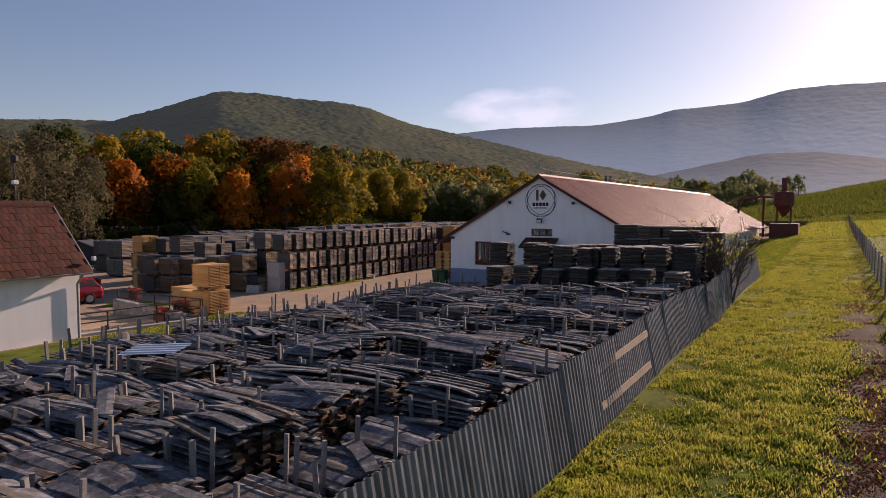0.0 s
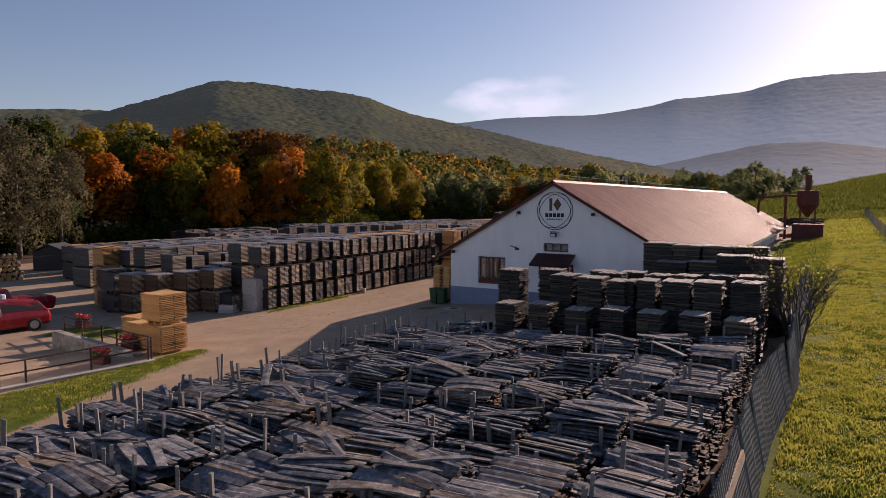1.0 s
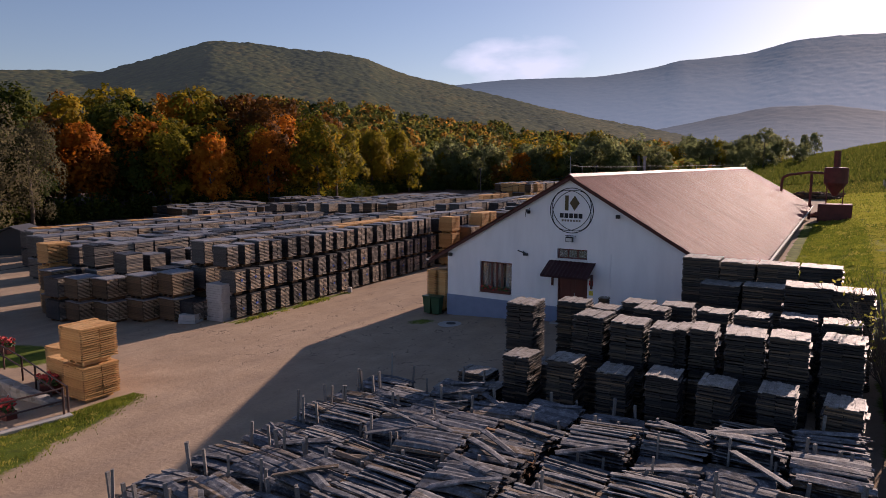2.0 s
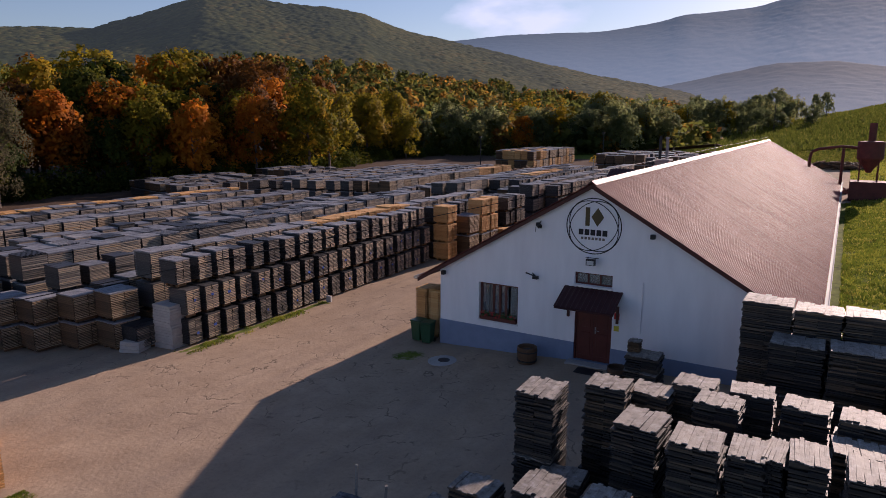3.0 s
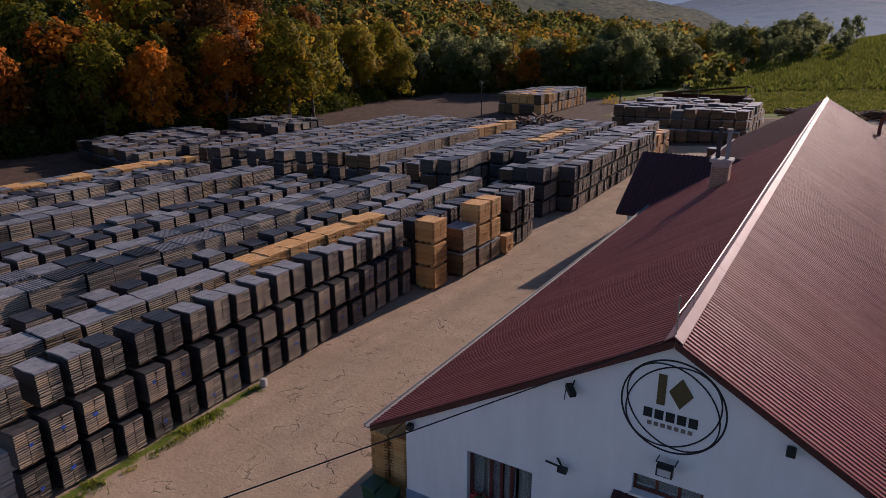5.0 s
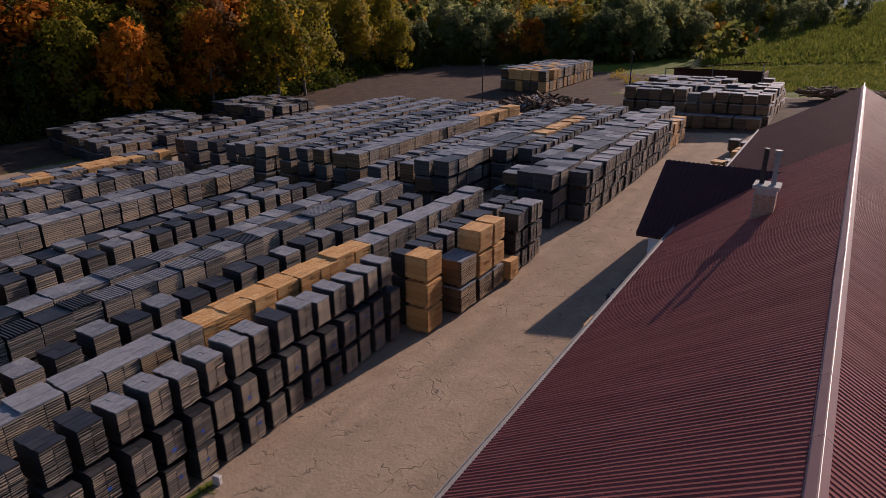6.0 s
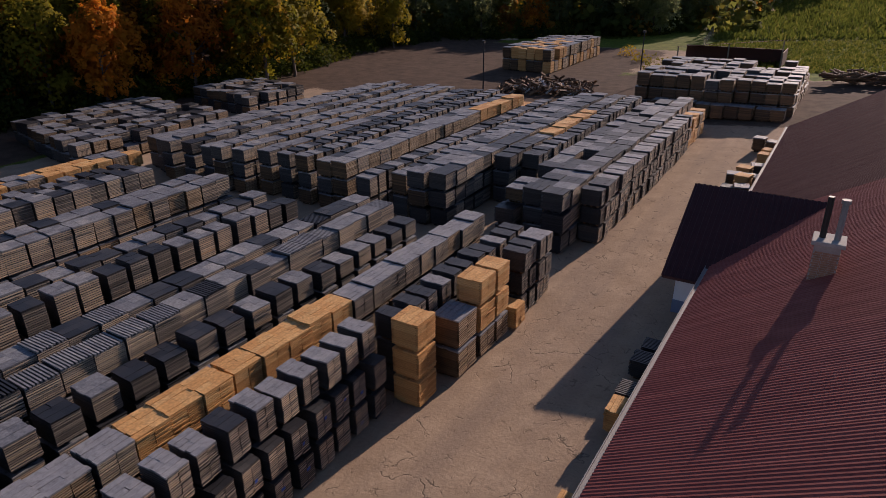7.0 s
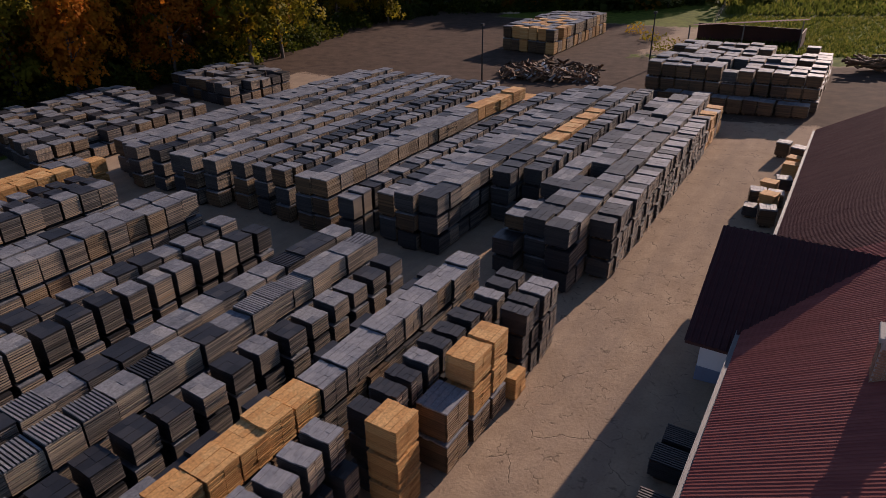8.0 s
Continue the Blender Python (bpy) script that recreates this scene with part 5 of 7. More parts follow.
def put_loose(x, y, h, w=0.98, d=0.72, base=None, mat_=M_DARK_SHADED, turn=None, tag=False):
    rng = random.Random(int(h * 100) * 31 + random.randrange(3))
    key = (round(h, 2), w, d, mat_.name, rng.random())
    if key not in loose:
        v, f = loose_stack_geo(w, d, h, rng)
        cut = len(v) - 64
        tops = [(v[cut + 8 * q:cut + 8 * q + 8], [tuple(k - cut - 8 * q for k in c) for c in f[len(f) - 48 + 6 * q:len(f) - 42 + 6 * q]]) for q in range(8)]
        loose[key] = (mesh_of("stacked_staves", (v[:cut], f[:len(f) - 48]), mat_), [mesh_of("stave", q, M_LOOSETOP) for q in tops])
    ob = new("riven_stack")
    tagged(new("stacked_staves", loose[key][0]), kind="stuff").parent = ob
    for q in loose[key][1]:
        new("stave", q).parent = ob
    z = gz(x, y) - 0.02 if base is None else base
    ob.matrix_basis = pose(x, y, z, 0, 0, random.uniform(-4, 4) if turn is None else turn)
    tagged(ob, "crosswise stack of dark weathered riven staves", "lumber stack", "stacks before the gable")
    if tag:
        g = geo()
        box(g, -0.06, 0.07, -d / 2 - 0.055, -d / 2 - 0.047, h * 0.3, h * 0.3 + 0.13)
        part("tag", g, M_TARP, ob, "blue plastic tag")
    return z + h


def put_double(x, y, top, **k):
    z = gz(x, y) - 0.02
    h = (top - z) / 2
    put_loose(x, y, round(h, 2), **k)
    put_loose(x, y, round(h, 2), base=z + round(h, 2) + 0.012, **k)


for x, top in ((2.75, 1.85), (3.85, 1.92), (5.0, 1.85), (6.05, 1.95), (7.1, 1.95), (8.2, 2.0), (9.3, 1.95)):
    put_loose(x, -10.35 - 0.02 * x, round(top - gz(x, -10.4), 2), w=0.64, d=0.78, tag=x in (5.0, 7.1, 8.2, 3.85))
for x, y, top in ((1.95, -8.45, 2.62), (3.95, -8.75, 2.6), (4.9, -8.95, 2.58), (5.66, -8.75, 2.5), (6.05, -8.6, 2.52), (6.5, -8.55, 2.55), (7.4, -8.8, 2.6), (8.25, -8.7, 2.62), (9.25, -8.6, 2.66)):
    put_double(x, y, top, w=0.55 if 5.5 < x < 6.6 and x != 6.05 else (0.3 if x == 6.05 else 0.76), d=0.85)
for x, y, top in ((2.95, -7.4, 2.58), (3.65, -6.75, 2.35), (4.95, -7.1, 2.55), (4.4, -6.3, 2.5), (5.42, -6.2, 2.52), (6.37, -6.35, 2.5), (7.3, -6.6, 2.55), (8.3, -6.5, 2.6), (7.2, -7.5, 2.35), (9.2, -6.9, 2.65)):
    put_double(x, y, top, w=0.78, d=0.68)
for x, y, h in ((1.15, -9.6, 0.9), (0.75, -10.2, 0.6), (1.6, -10.0, 0.7), (2.6, -9.0, 1.2)):
    put_loose(x, y, h, w=0.85, d=0.7)
# long stacks against the corner of the hall
for x, y, top, w, d in ((5.25, -1.75, 3.25, 1.1, 0.9), (6.35, -1.85, 3.22, 1.0, 0.9), (7.45, -1.7, 3.2, 1.1, 0.9), (8.6, -1.6, 3.2, 1.1, 0.9), (6.0, -2.9, 2.65, 1.1, 0.9), (7.2, -3.0, 2.7, 1.1, 0.9), (8.4, -4.7, 3.1, 1.1, 0.95), (9.4, -4.6, 3.05, 0.95, 0.95), (8.5, -3.2, 2.8, 1.1, 0.9)):
    put_double(x, y, top, w=w, d=d, turn=random.uniform(-1.5, 1.5))
put_loose(2.15, -1.35, 0.62, w=0.95, d=0.8)
put_loose(2.15, -1.35, 0.45, w=0.9, d=0.75, base=gz(2.15, -1.35) - 0.02 + 0.632)
put_loose(1.85, -1.3, 0.32, w=0.35, d=0.3, base=gz(2.15, -1.35) - 0.02 + 1.094, mat_=M_BROWN)

# ---- the field of riven wood ----
def billet_geo(length, width, thick, rng, bend=0.0):
    """One riven board: wedge-shaped section, bowed and slightly twisted."""
    g = geo()
    v, f = g
    n = 4
    tw = rng.uniform(-0.25, 0.25)
    taper = rng.uniform(0.72, 1.0)
    edge, cup = rng.uniform(0.35, 0.9), rng.uniform(-0.008, 0.012)
    for k in range(n + 1):
        t = k / n
        x = (t - 0.5) * length
        z = bend * (1 - 4 * (t - 0.5) ** 2)
        a = tw * (t - 0.5)
        w = width * (1 - (1 - taper) * t) * rng.uniform(0.93, 1.04)
        for yy, zz in ((-w / 2, 0), (w / 2, 0), (w / 2 - 0.004, thick * edge), (w * 0.1, thick + cup), (-w / 2 + 0.004, thick * 0.9)):
            v.append((x + rng.uniform(-0.01, 0.01), yy * math.cos(a) - zz * math.sin(a), z + yy * math.sin(a) + zz * math.cos(a)))
    for k in range(n):
        for j in range(5):
            a, b = k * 5 + j, k * 5 + (j + 1) % 5
            f.append((a, b, b + 5, a + 5))
    f.append((4, 3, 2, 1, 0))
    f.append(tuple(n * 5 + j for j in range(5)))
    return g


rng_b = random.Random(5)
billets = [mesh_of("board", billet_geo(rng_b.uniform(0.95, 1.14), rng_b.uniform(0.1, 0.23), rng_b.uniform(0.016, 0.03), rng_b, rng_b.uniform(-0.012, 0.014) if k < 25 else rng_b.uniform(0.025, 0.05)), M_RIVEN) for k in range(28)]
billet_data = [([tuple(v.co) for v in m.vertices], [tuple(p.vertices) for p in m.polygons]) for m in billets]


def stake_geo(h, rng):
    g = geo()
    w = rng.uniform(0.018, 0.03)
    m = Euler((rng.uniform(-0.09, 0.09), rng.uniform(-0.09, 0.09), rng.uniform(0, 1))).to_matrix().to_4x4()
    box(g, -w, w, -w * 0.8, w * 0.8, 0, h, m)
    return g


stakes = [mesh_of("stake", stake_geo(h, rng_b), M_STAKE) for h in (1.22, 1.3, 1.38, 1.46)]
random.seed(31)
field_bodies = 0
single_left = 2400


def riven_pile(x, y, width, height, near):
    """Riven boards piled one on another along x, between stakes; the topmost lie loose."""
    global single_left
    z0 = gz(x, y) - 0.02
    v, f = [], []
    layers = int(height / 0.06)
    side = int(width / 0.16)
    def lay(data, m):
        i = len(v)
        v.extend(tuple(m @ Vector(c)) for c in data[0])
        f.extend(tuple(i + k for k in q) for q in data[1])
    ends = geo()
    box(ends, -0.3, 0.3, -width / 2 + 0.14, width / 2 - 0.14, 0, height - 0.12)
    for k in range(layers):
        z = 0.02 + k * (height - 0.1) / layers
        for q in (0, side - 1) if k < layers - 1 else range(side):
            yy = -width / 2 + (q + 0.5) * width / side + random.uniform(-0.03, 0.03)
            lay(random.choice(billet_data), Matrix.Translation((random.uniform(-0.06, 0.06), yy, z)) @ Euler((random.uniform(-0.12, 0.12), random.uniform(-0.05, 0.05), random.uniform(-0.06, 0.06))).to_matrix().to_4x4())
        # butt ends showing between the two sides
        for q in range(1, side - 1):
            if random.random() < 0.6:
                yy = -width / 2 + (q + 0.5) * width / side
                i = len(ends[0])
                ex = 0.45 + random.uniform(-0.05, 0.09)
                a = 0.06
                for xx in (-ex, ex):
                    ends[0].extend([(xx, yy - a, z), (xx, yy + a, z), (xx, yy + a * 0.7, z + 0.05), (xx, yy - a, z + 0.06)])
                ends[1].extend([(i, i + 3, i + 2, i + 1), (i + 4, i + 5, i + 6, i + 7), (i, i + 1, i + 5, i + 4), (i + 2, i + 3, i + 7, i + 6)])
    tops = []
    lean = random.choice((-1, 1)) * random.uniform(0.04, 0.3)
    skew = random.uniform(-0.1, 0.1)
    dip = random.uniform(-0.05, 0.05)
    count = int(width / 0.125)
    for q in range(count):
        u = (q + 0.5) / count * 2 - 1
        yy = u * width / 2
        z = height - 0.08 + 0.07 * (1 - u * u) + random.uniform(0, 0.025)
        m = Matrix.Translation((random.uniform(-0.07, 0.07), yy, z)) @ Euler((lean - 0.14 * u + random.uniform(-0.07, 0.07), dip + random.uniform(-0.03, 0.03), skew + random.uniform(-0.06, 0.06))).to_matrix().to_4x4()
        tops.append((random.randrange(len(billets)), m))
    for _ in range(random.choice((0, 0, 1, 1, 2, 2))):
        m = Matrix.Translation((random.uniform(-0.2, 0.2), random.uniform(-width / 3, width / 3), height + 0.04)) @ Euler((random.uniform(-0.2, 0.2), random.uniform(-0.14, 0.14), random.uniform(-0.7, 0.7))).to_matrix().to_4x4()
        tops.append((random.randrange(len(billets)), m))
    if not near or single_left < len(tops):
        for b, m in tops:
            lay(billet_data[b], m)
    me = mesh_of("stacked_boards", (v, f), M_RIVEN)
    ob = new("riven_wood_pile")
    tagged(new("stacked_boards", me), kind="stuff").parent = ob
    tagged(new("butt_ends", mesh_of("butt_ends", ends, M_BARK)), "brown split butt ends", kind="stuff").parent = ob
    ob.matrix_basis = pose(x, y, z0, 0, 0, random.uniform(-5, 5))
    tagged(ob, "pile of grey riven oak boards drying between stakes", "wood pile", "piles of riven wood")
    if near and single_left >= len(tops):
        single_left -= len(tops)
        for b, m in tops:
            t = new("board", billets[b])
            t.parent, t.matrix_basis = ob, m
    for sx in (-0.3, 0.3):
        for sy in (-1, 1):
            if random.random() < 0.75:
                s = new("stake", random.choice(stakes))
                s.parent = ob
                s.matrix_basis = pose(sx + random.uniform(-0.12, 0.12), sy * (width / 2 + 0.06), 0, 0, 0, random.uniform(0, 90))


for c in range(9):
    x = 9.22 - c * 1.22
    y = (-31.5 if c < 8 else -25.0) + random.uniform(0, 0.6)
    last = -11.4 if x > 2.2 else -11.0
    while y < last:
        w = random.uniform(0.85, 1.35)
        if y + w > last + 0.3:
            break
        yc = y + w / 2
        riven_pile(x + random.uniform(-0.1, 0.1), yc, w, random.uniform(1.0, 1.36) * (0.74 if x < 0 else (0.88 if x < 1.2 else 1.0)), near=True)
        y += w + random.uniform(0.12, 0.26)
# stray boards laid across the piles, and a pale sheet
for x, y, z, rz, ry in ((3.3, -21.2, 1.62, 40, 8), (1.5, -19.3, 1.5, -50, 10), (5.6, -14.2, 1.78, 25, -9), (8.2, -13.6, 1.95, -35, 6), (2.2, -15.0, 1.58, 60, 5), (6.9, -22.8, 1.8, 30, 6)):
    ob = new("loose_board", random.choice(billets))
    ob.matrix_basis = pose(x, y, gz(x, y) + 1.34, 0, ry, rz)
    tagged(ob, "stray pale riven board lying across the piles", "board", "stray boards")
g = geo()
corrugated(g, -0.32, 0.32, (0, 1), lambda u, t, h: Vector((t * 1.0 - 0.5, u, h)), 0.16, 0.015)
ob = tagged(part("metal_sheet", g, M_SHEETB), "pale blue metal sheet lying on the wood piles", "metal sheet")
ob.matrix_basis = pose(4.0, -25.95, gz(4.0, -25.95) + 1.46, 3, -3, 25)

# ---- corrugated fence beside the grass ----
def build_fence():
    fence = thing("metal_fence", "tall fence of grey corrugated metal sheets, dented at one end", "fence")
    rng = random.Random(8)
    y = -33.0
    k = 0
    while y < 1.5:
        w = 0.86
        g = geo()
        def path(yy):
            return 10.5 + 0.05 * math.sin(yy * 0.5) + 0.14 * max(0.0, math.sin((yy + 14.5) * 0.55)) * (yy > -14.5) * (yy < -8.8)
        lean = 0.27 + rng.uniform(-0.02, 0.02) - (0.1 if -13 < y < -8 else 0)
        top = gz(10.45, y) + 1.34 + rng.uniform(-0.03, 0.03) + 0.02 * math.sin(y)
        bot = gz(10.45, y) - 0.06
        corrugated(g, y, y + w + 0.04, (0, 0.5, 1), lambda u, t, h: Vector((path(u) + h + k % 2 * 0.013 - lean * t, u, bot + (top - bot) * t)), 0.125, 0.03, 0.004)
        part("fence_sheet", g, M_FENCE, fence)
        if k % 3 == 0:
            g = geo()
            x = path(y) - 0.09
            tube(g, (x, y, bot), (x - lean, y, top - 0.08), 0.035, n=7)
            part("fence_post", g, M_POST, fence)
        y += w
        k += 1
    for (ya, za), (yb, zb) in (((-22.0, 1.2), (-18.55, 1.29)), ((-22.05, 0.6), (-18.7, 0.66))):
        g = geo()
        d = Vector((0, yb - ya, zb - za))
        zm = (za + zb) / 2
        m = Matrix.Translation((10.545 - 0.2 * (zm - 0.26), (ya + yb) / 2, zm)) @ Euler((math.atan2(d.z, d.y), -0.198, 0)).to_matrix().to_4x4()
        box(g, -0.005, 0.03, -d.length / 2, d.length / 2, -0.065, 0.065, m)
        part("plank", g, M_PLANK, fence, "weathered plank nailed on at a slant")


build_fence()

# ---- white house at the gate ----
def build_house():
    hs = thing("small_house", "small white-plastered house with an old red clay-tile roof", "house")
    x0, x1, y0, y1 = -12.8, -8.9, -36.0, -19.85
    xm, eave, ridge, over = -10.85, 1.83, 4.09, 0.4
    k = (ridge - eave) / (x1 + over - xm)
    def rz(x):
        return ridge - k * abs(x - xm)
    g = geo()
    prism(g, [(x0, -1.4), (x1, -1.4), (x1, rz(x1) - 0.12), (xm, ridge - 0.12), (x0, rz(x0) - 0.12)], y0, y1)
    part("wall", g, M_PLASTER, hs)
    roof = None
    for s in (1, -1):
        g = geo()
        prism(g, [(xm, ridge - 0.03), (xm + s * (x1 + over - xm), eave - 0.03), (xm + s * (x1 + over - xm), eave - 0.1), (xm, ridge - 0.1)], y0 - 0.2, y1 + 0.22)
        roof = part("roof", g, M_FASCIA, hs)
        g = geo()
        length = math.hypot(x1 + over - xm, ridge - eave)
        ang = math.atan2(ridge - eave, (x1 + over - xm))
        rows_n = int(length / 0.3)
        rng = random.Random(6)
        if s == 1:
            tile = [mesh_of("tile", tile_geo(rng), M_TILE) for _ in range(4)]
            base = Matrix.Translation((xm, 0, ridge)) @ Euler((0, ang, 0)).to_matrix().to_4x4()
            far = geo()
            for r in range(rows_n + 1):
                u = 0.06 + r * (length - 0.02) / rows_n - 0.28
                y = y1 + 0.2 - 0.11 - 0.1 * (r % 2)
                c = 0
                while y > y1 - 6.5:
                    m = base @ Matrix.Translation((u + rng.uniform(-0.012, 0.012), y, 0.015 + rng.uniform(0, 0.012))) @ Euler((0, 0.07, rng.uniform(-0.02, 0.02))).to_matrix().to_4x4()
                    if c < 19:
                        t = new("tile", rng.choice(tile))
                        t.parent, t.matrix_basis = roof, m
                    else:
                        q = tile_geo(rng)
                        i = len(far[0])
                        far[0].extend(tuple(m @ Vector(p)) for p in q[0])
                        far[1].extend(tuple(i + n for n in f) for f in q[1])
                    y -= 0.215
                    c += 1
            tagged(part("tiles", far, M_TILE, roof), kind="stuff")
    g = geo()
    y = y1 + 0.25
    while y > y1 - 6:
        lathe_seg = [(-0.11, -0.03), (-0.06, 0.06), (0, 0.09), (0.06, 0.06), (0.11, -0.03)]
        prism(g, [(xm + a, ridge + b + 0.03) for a, b in lathe_seg], y - 0.36, y)
        y -= 0.37
    part("ridge_tiles", g, M_TILE, hs)
    g = geo()
    for s in (1, -1):
        prism(g, [(xm, ridge + 0.045), (xm + s * (x1 + over - xm), eave + 0.045), (xm + s * (x1 + over - xm), eave - 0.12), (xm, ridge - 0.12)], y1 + 0.225, y1 + 0.26)
    part("verge", g, M_ZINC, hs, "pale metal verge flashing")
    g = geo()
    tube(g, (x1 + over + 0.05, y0, eave - 0.06), (x1 + over + 0.05, y1 + 0.2, eave - 0.06), 0.06, n=10)
    part("gutter", g, M_ZINC, hs)
    g = geo()
    tube(g, (x1 + over + 0.05, y1 - 0.12, eave - 0.08), (x1 + 0.09, y1 - 0.12, eave - 0.45), 0.04, n=10)
    tube(g, (x1 + 0.09, y1 - 0.12, eave - 0.45), (x1 + 0.09, y1 - 0.12, -0.75), 0.04, n=10)
    part("downpipe", g, M_ZINC, hs, "grey zinc downpipe")
    g = geo()
    tube(g, (xm - 0.9, y1 - 0.6, rz(xm - 0.9) - 0.05), (xm - 0.9, y1 - 0.6, ridge + 1.6), 0.022)
    tube(g, (xm - 0.9, y1 - 0.6, ridge + 0.9), (xm - 0.6, y1 - 0.6, ridge + 0.1), 0.01)
    mast = part("mast", g, M_BLACK, hs, "thin mast with a lamp and a camera")
    g = geo()
    lathe(g, (xm - 0.9, y1 - 0.6, ridge + 1.55), [(0.05, 0), (0.13, 0.06), (0.13, 0.24), (0.05, 0.3)], 12)
    part("lamp_head", g, M_BLACK, mast)
    g = geo()
    box(g, xm - 1.0, xm - 0.84, y1 - 0.68, y1 - 0.5, ridge + 0.78, ridge + 0.93)
    part("mast_camera", g, M_WHITE, mast, bevel=0.02)
    g = geo()
    box(g, x1 + over - 0.1, x1 + over + 0.05, y1 + 0.262, y1 + 0.38, eave + 0.35, eave + 0.5)
    part("wall_lamp", g, M_WHITE, hs, bevel=0.02)


def tile_geo(rng):
    """A bowed clay tile, 32 cm long and 21 cm wide."""
    g = geo()
    v, f = g
    for x in (0, 0.34):
        for k in range(5):
            a = -1 + k * 0.5
            v.append((x, a * 0.105, 0.03 - 0.006 * a * a + (0.035 if x else 0)))
        for k in range(5):
            a = 1 - k * 0.5
            v.append((x, a * 0.105, 0.012 - 0.006 * a * a + (0.035 if x else 0)))
    f.extend((k, 10 + k, 10 + (k + 1) % 10, (k + 1) % 10) for k in range(10))
    f.append(tuple(range(10)))
    f.append(tuple(range(19, 9, -1)))
    return g


build_house()


# ---- cars ----
def loft(g, sections):
    """Closed sections of equal length joined one to the next, with caps."""
    v, f = g
    i, n = len(v), len(sections[0])
    for s in sections:
        v.extend(s)
    for j in range(len(sections) - 1):
        for k in range(n):
            a, b = i + j * n + k, i + j * n + (k + 1) % n
            f.append((a, b, b + n, a + n))
    f.append(tuple(i + n - 1 - k for k in range(n)))
    f.append(tuple(i + (len(sections) - 1) * n + k for k in range(n)))


def car(label, category, at, turn, length, pickup=False):
    ob = thing("car", label, category, "parked cars", at, turn)
    h = length / 2
    def sec(x, lo, hi, w, inset):
        return [(x, -w, lo + 0.1), (x, -w * 0.96, lo), (x, w * 0.96, lo), (x, w, lo + 0.1), (x, w, (lo + hi) / 2 + 0.08), (x, w - inset, hi), (x, -w + inset, hi), (x, -w, (lo + hi) / 2 + 0.08)]
    g = geo()
    deck = 0.95 if pickup else 0.92
    loft(g, [sec(-h, 0.42, 0.72, 0.72, 0.06), sec(-h + 0.12, 0.26, deck, 0.8, 0.07), sec(-h * 0.5, 0.24, deck + 0.02, 0.83, 0.06), sec(h * 0.35, 0.24, 0.93, 0.83, 0.06), sec(h * 0.62, 0.24, 0.86, 0.82, 0.1), sec(h - 0.14, 0.26, 0.72, 0.77, 0.12), sec(h, 0.4, 0.6, 0.66, 0.08)])
    body = part("body", g, M_CAR, ob, smooth=False)
    soften(body.data, 0.03)
    g = geo()
    if pickup:
        pts = [(-h * 0.1, 0.93), (0.0, 1.5), (h * 0.32, 1.48), (h * 0.56, 0.9)]
    else:
        pts = [(-h * 0.93, 0.9), (-h * 0.74, 1.36), (-h * 0.2, 1.45), (h * 0.14, 1.4), (h * 0.52, 0.86)]
    lower = [(x, -0.78 + (0 if z < 1 else 0.16), z) for x, z in pts]
    v, f = g
    n = len(pts)
    v.extend((x, -(0.77 if z < 1 else 0.6), z) for x, z in pts)
    v.extend((x, (0.77 if z < 1 else 0.6), z) for x, z in pts)
    f.append(tuple(range(n)))
    f.append(tuple(range(2 * n - 1, n - 1, -1)))
    f.extend(((k + 1) % n, k, n + k, n + (k + 1) % n) for k in range(n))
    part("cabin", g, M_CAR, ob, bevel=0.03)
    for s in (-1, 1):
        for (xa, za), (xb, zb), (xc, zc), (xd, zd) in ([((pts[0][0] + 0.14), 0.97), (pts[1][0] + 0.05, pts[1][1] - 0.09), (0.02, 1.36), (0.0, 0.97)], [(0.06, 0.97), (0.08, 1.36), (pts[-2][0] - 0.03, pts[-2][1] - 0.08), (pts[-1][0] - 0.18, 0.97)]):
            g = geo()
            def q(x, z, o):
                return (x, s * (0.77 - (z - 0.9) * 0.345 + o), z)
            g[0].extend([q(xa, za, 0.006), q(xb, zb, 0.006), q(xc, zc, 0.006), q(xd, zd, 0.006), q(xa, za, -0.02), q(xb, zb, -0.02), q(xc, zc, -0.02), q(xd, zd, -0.02)])
            g[1].extend([(0, 1, 2, 3), (7, 6, 5, 4), (0, 4, 5, 1), (1, 5, 6, 2), (2, 6, 7, 3), (3, 7, 4, 0)])
            part("side_window", g, M_BLACK, ob, "dark side window")
    for x in (-h * 0.6, h * 0.62):
        for s in (-1, 1):
            g = geo()
            tube(g, (x, s * 0.66, 0.3), (x, s * 0.845, 0.3), 0.3, n=20)
            w = part("wheel", g, M_TYRE, ob, bevel=0.02)
            g = geo()
            tube(g, (x, s * 0.8455, 0.3), (x, s * 0.856, 0.3), 0.19, n=16)
            part("rim", g, M_RIM, w)
    for s in (-1, 1):
        g = geo()
        box(g, -h - 0.012, -h + 0.1, s * 0.6 - 0.1, s * 0.6 + 0.1, 0.62, 0.86)
        part("tail_lamp", g, M_REDLAMP, ob)
        g = geo()
        box(g, h - 0.1, h + 0.012, s * 0.5 - 0.13, s * 0.5 + 0.13, 0.46, 0.58)
        part("headlamp", g, M_LAMPGLASS, ob)
        g = geo()
        box(g, h * 0.36, h * 0.42, s * 0.9 - 0.07, s * 0.9 + 0.07, 0.92, 1.04)
        part("mirror", g, M_CAR, ob, bevel=0.01)
    return ob


car("parked red hatchback on the gravel", "car", (-21.2, -13.9, gz(-21.2, -13.9)), -97, 3.9)
car("parked red pickup behind the hatchback", "pickup", (-26.3, -11.3, gz(-26.3, -11.3)), -93, 4.6, pickup=True)

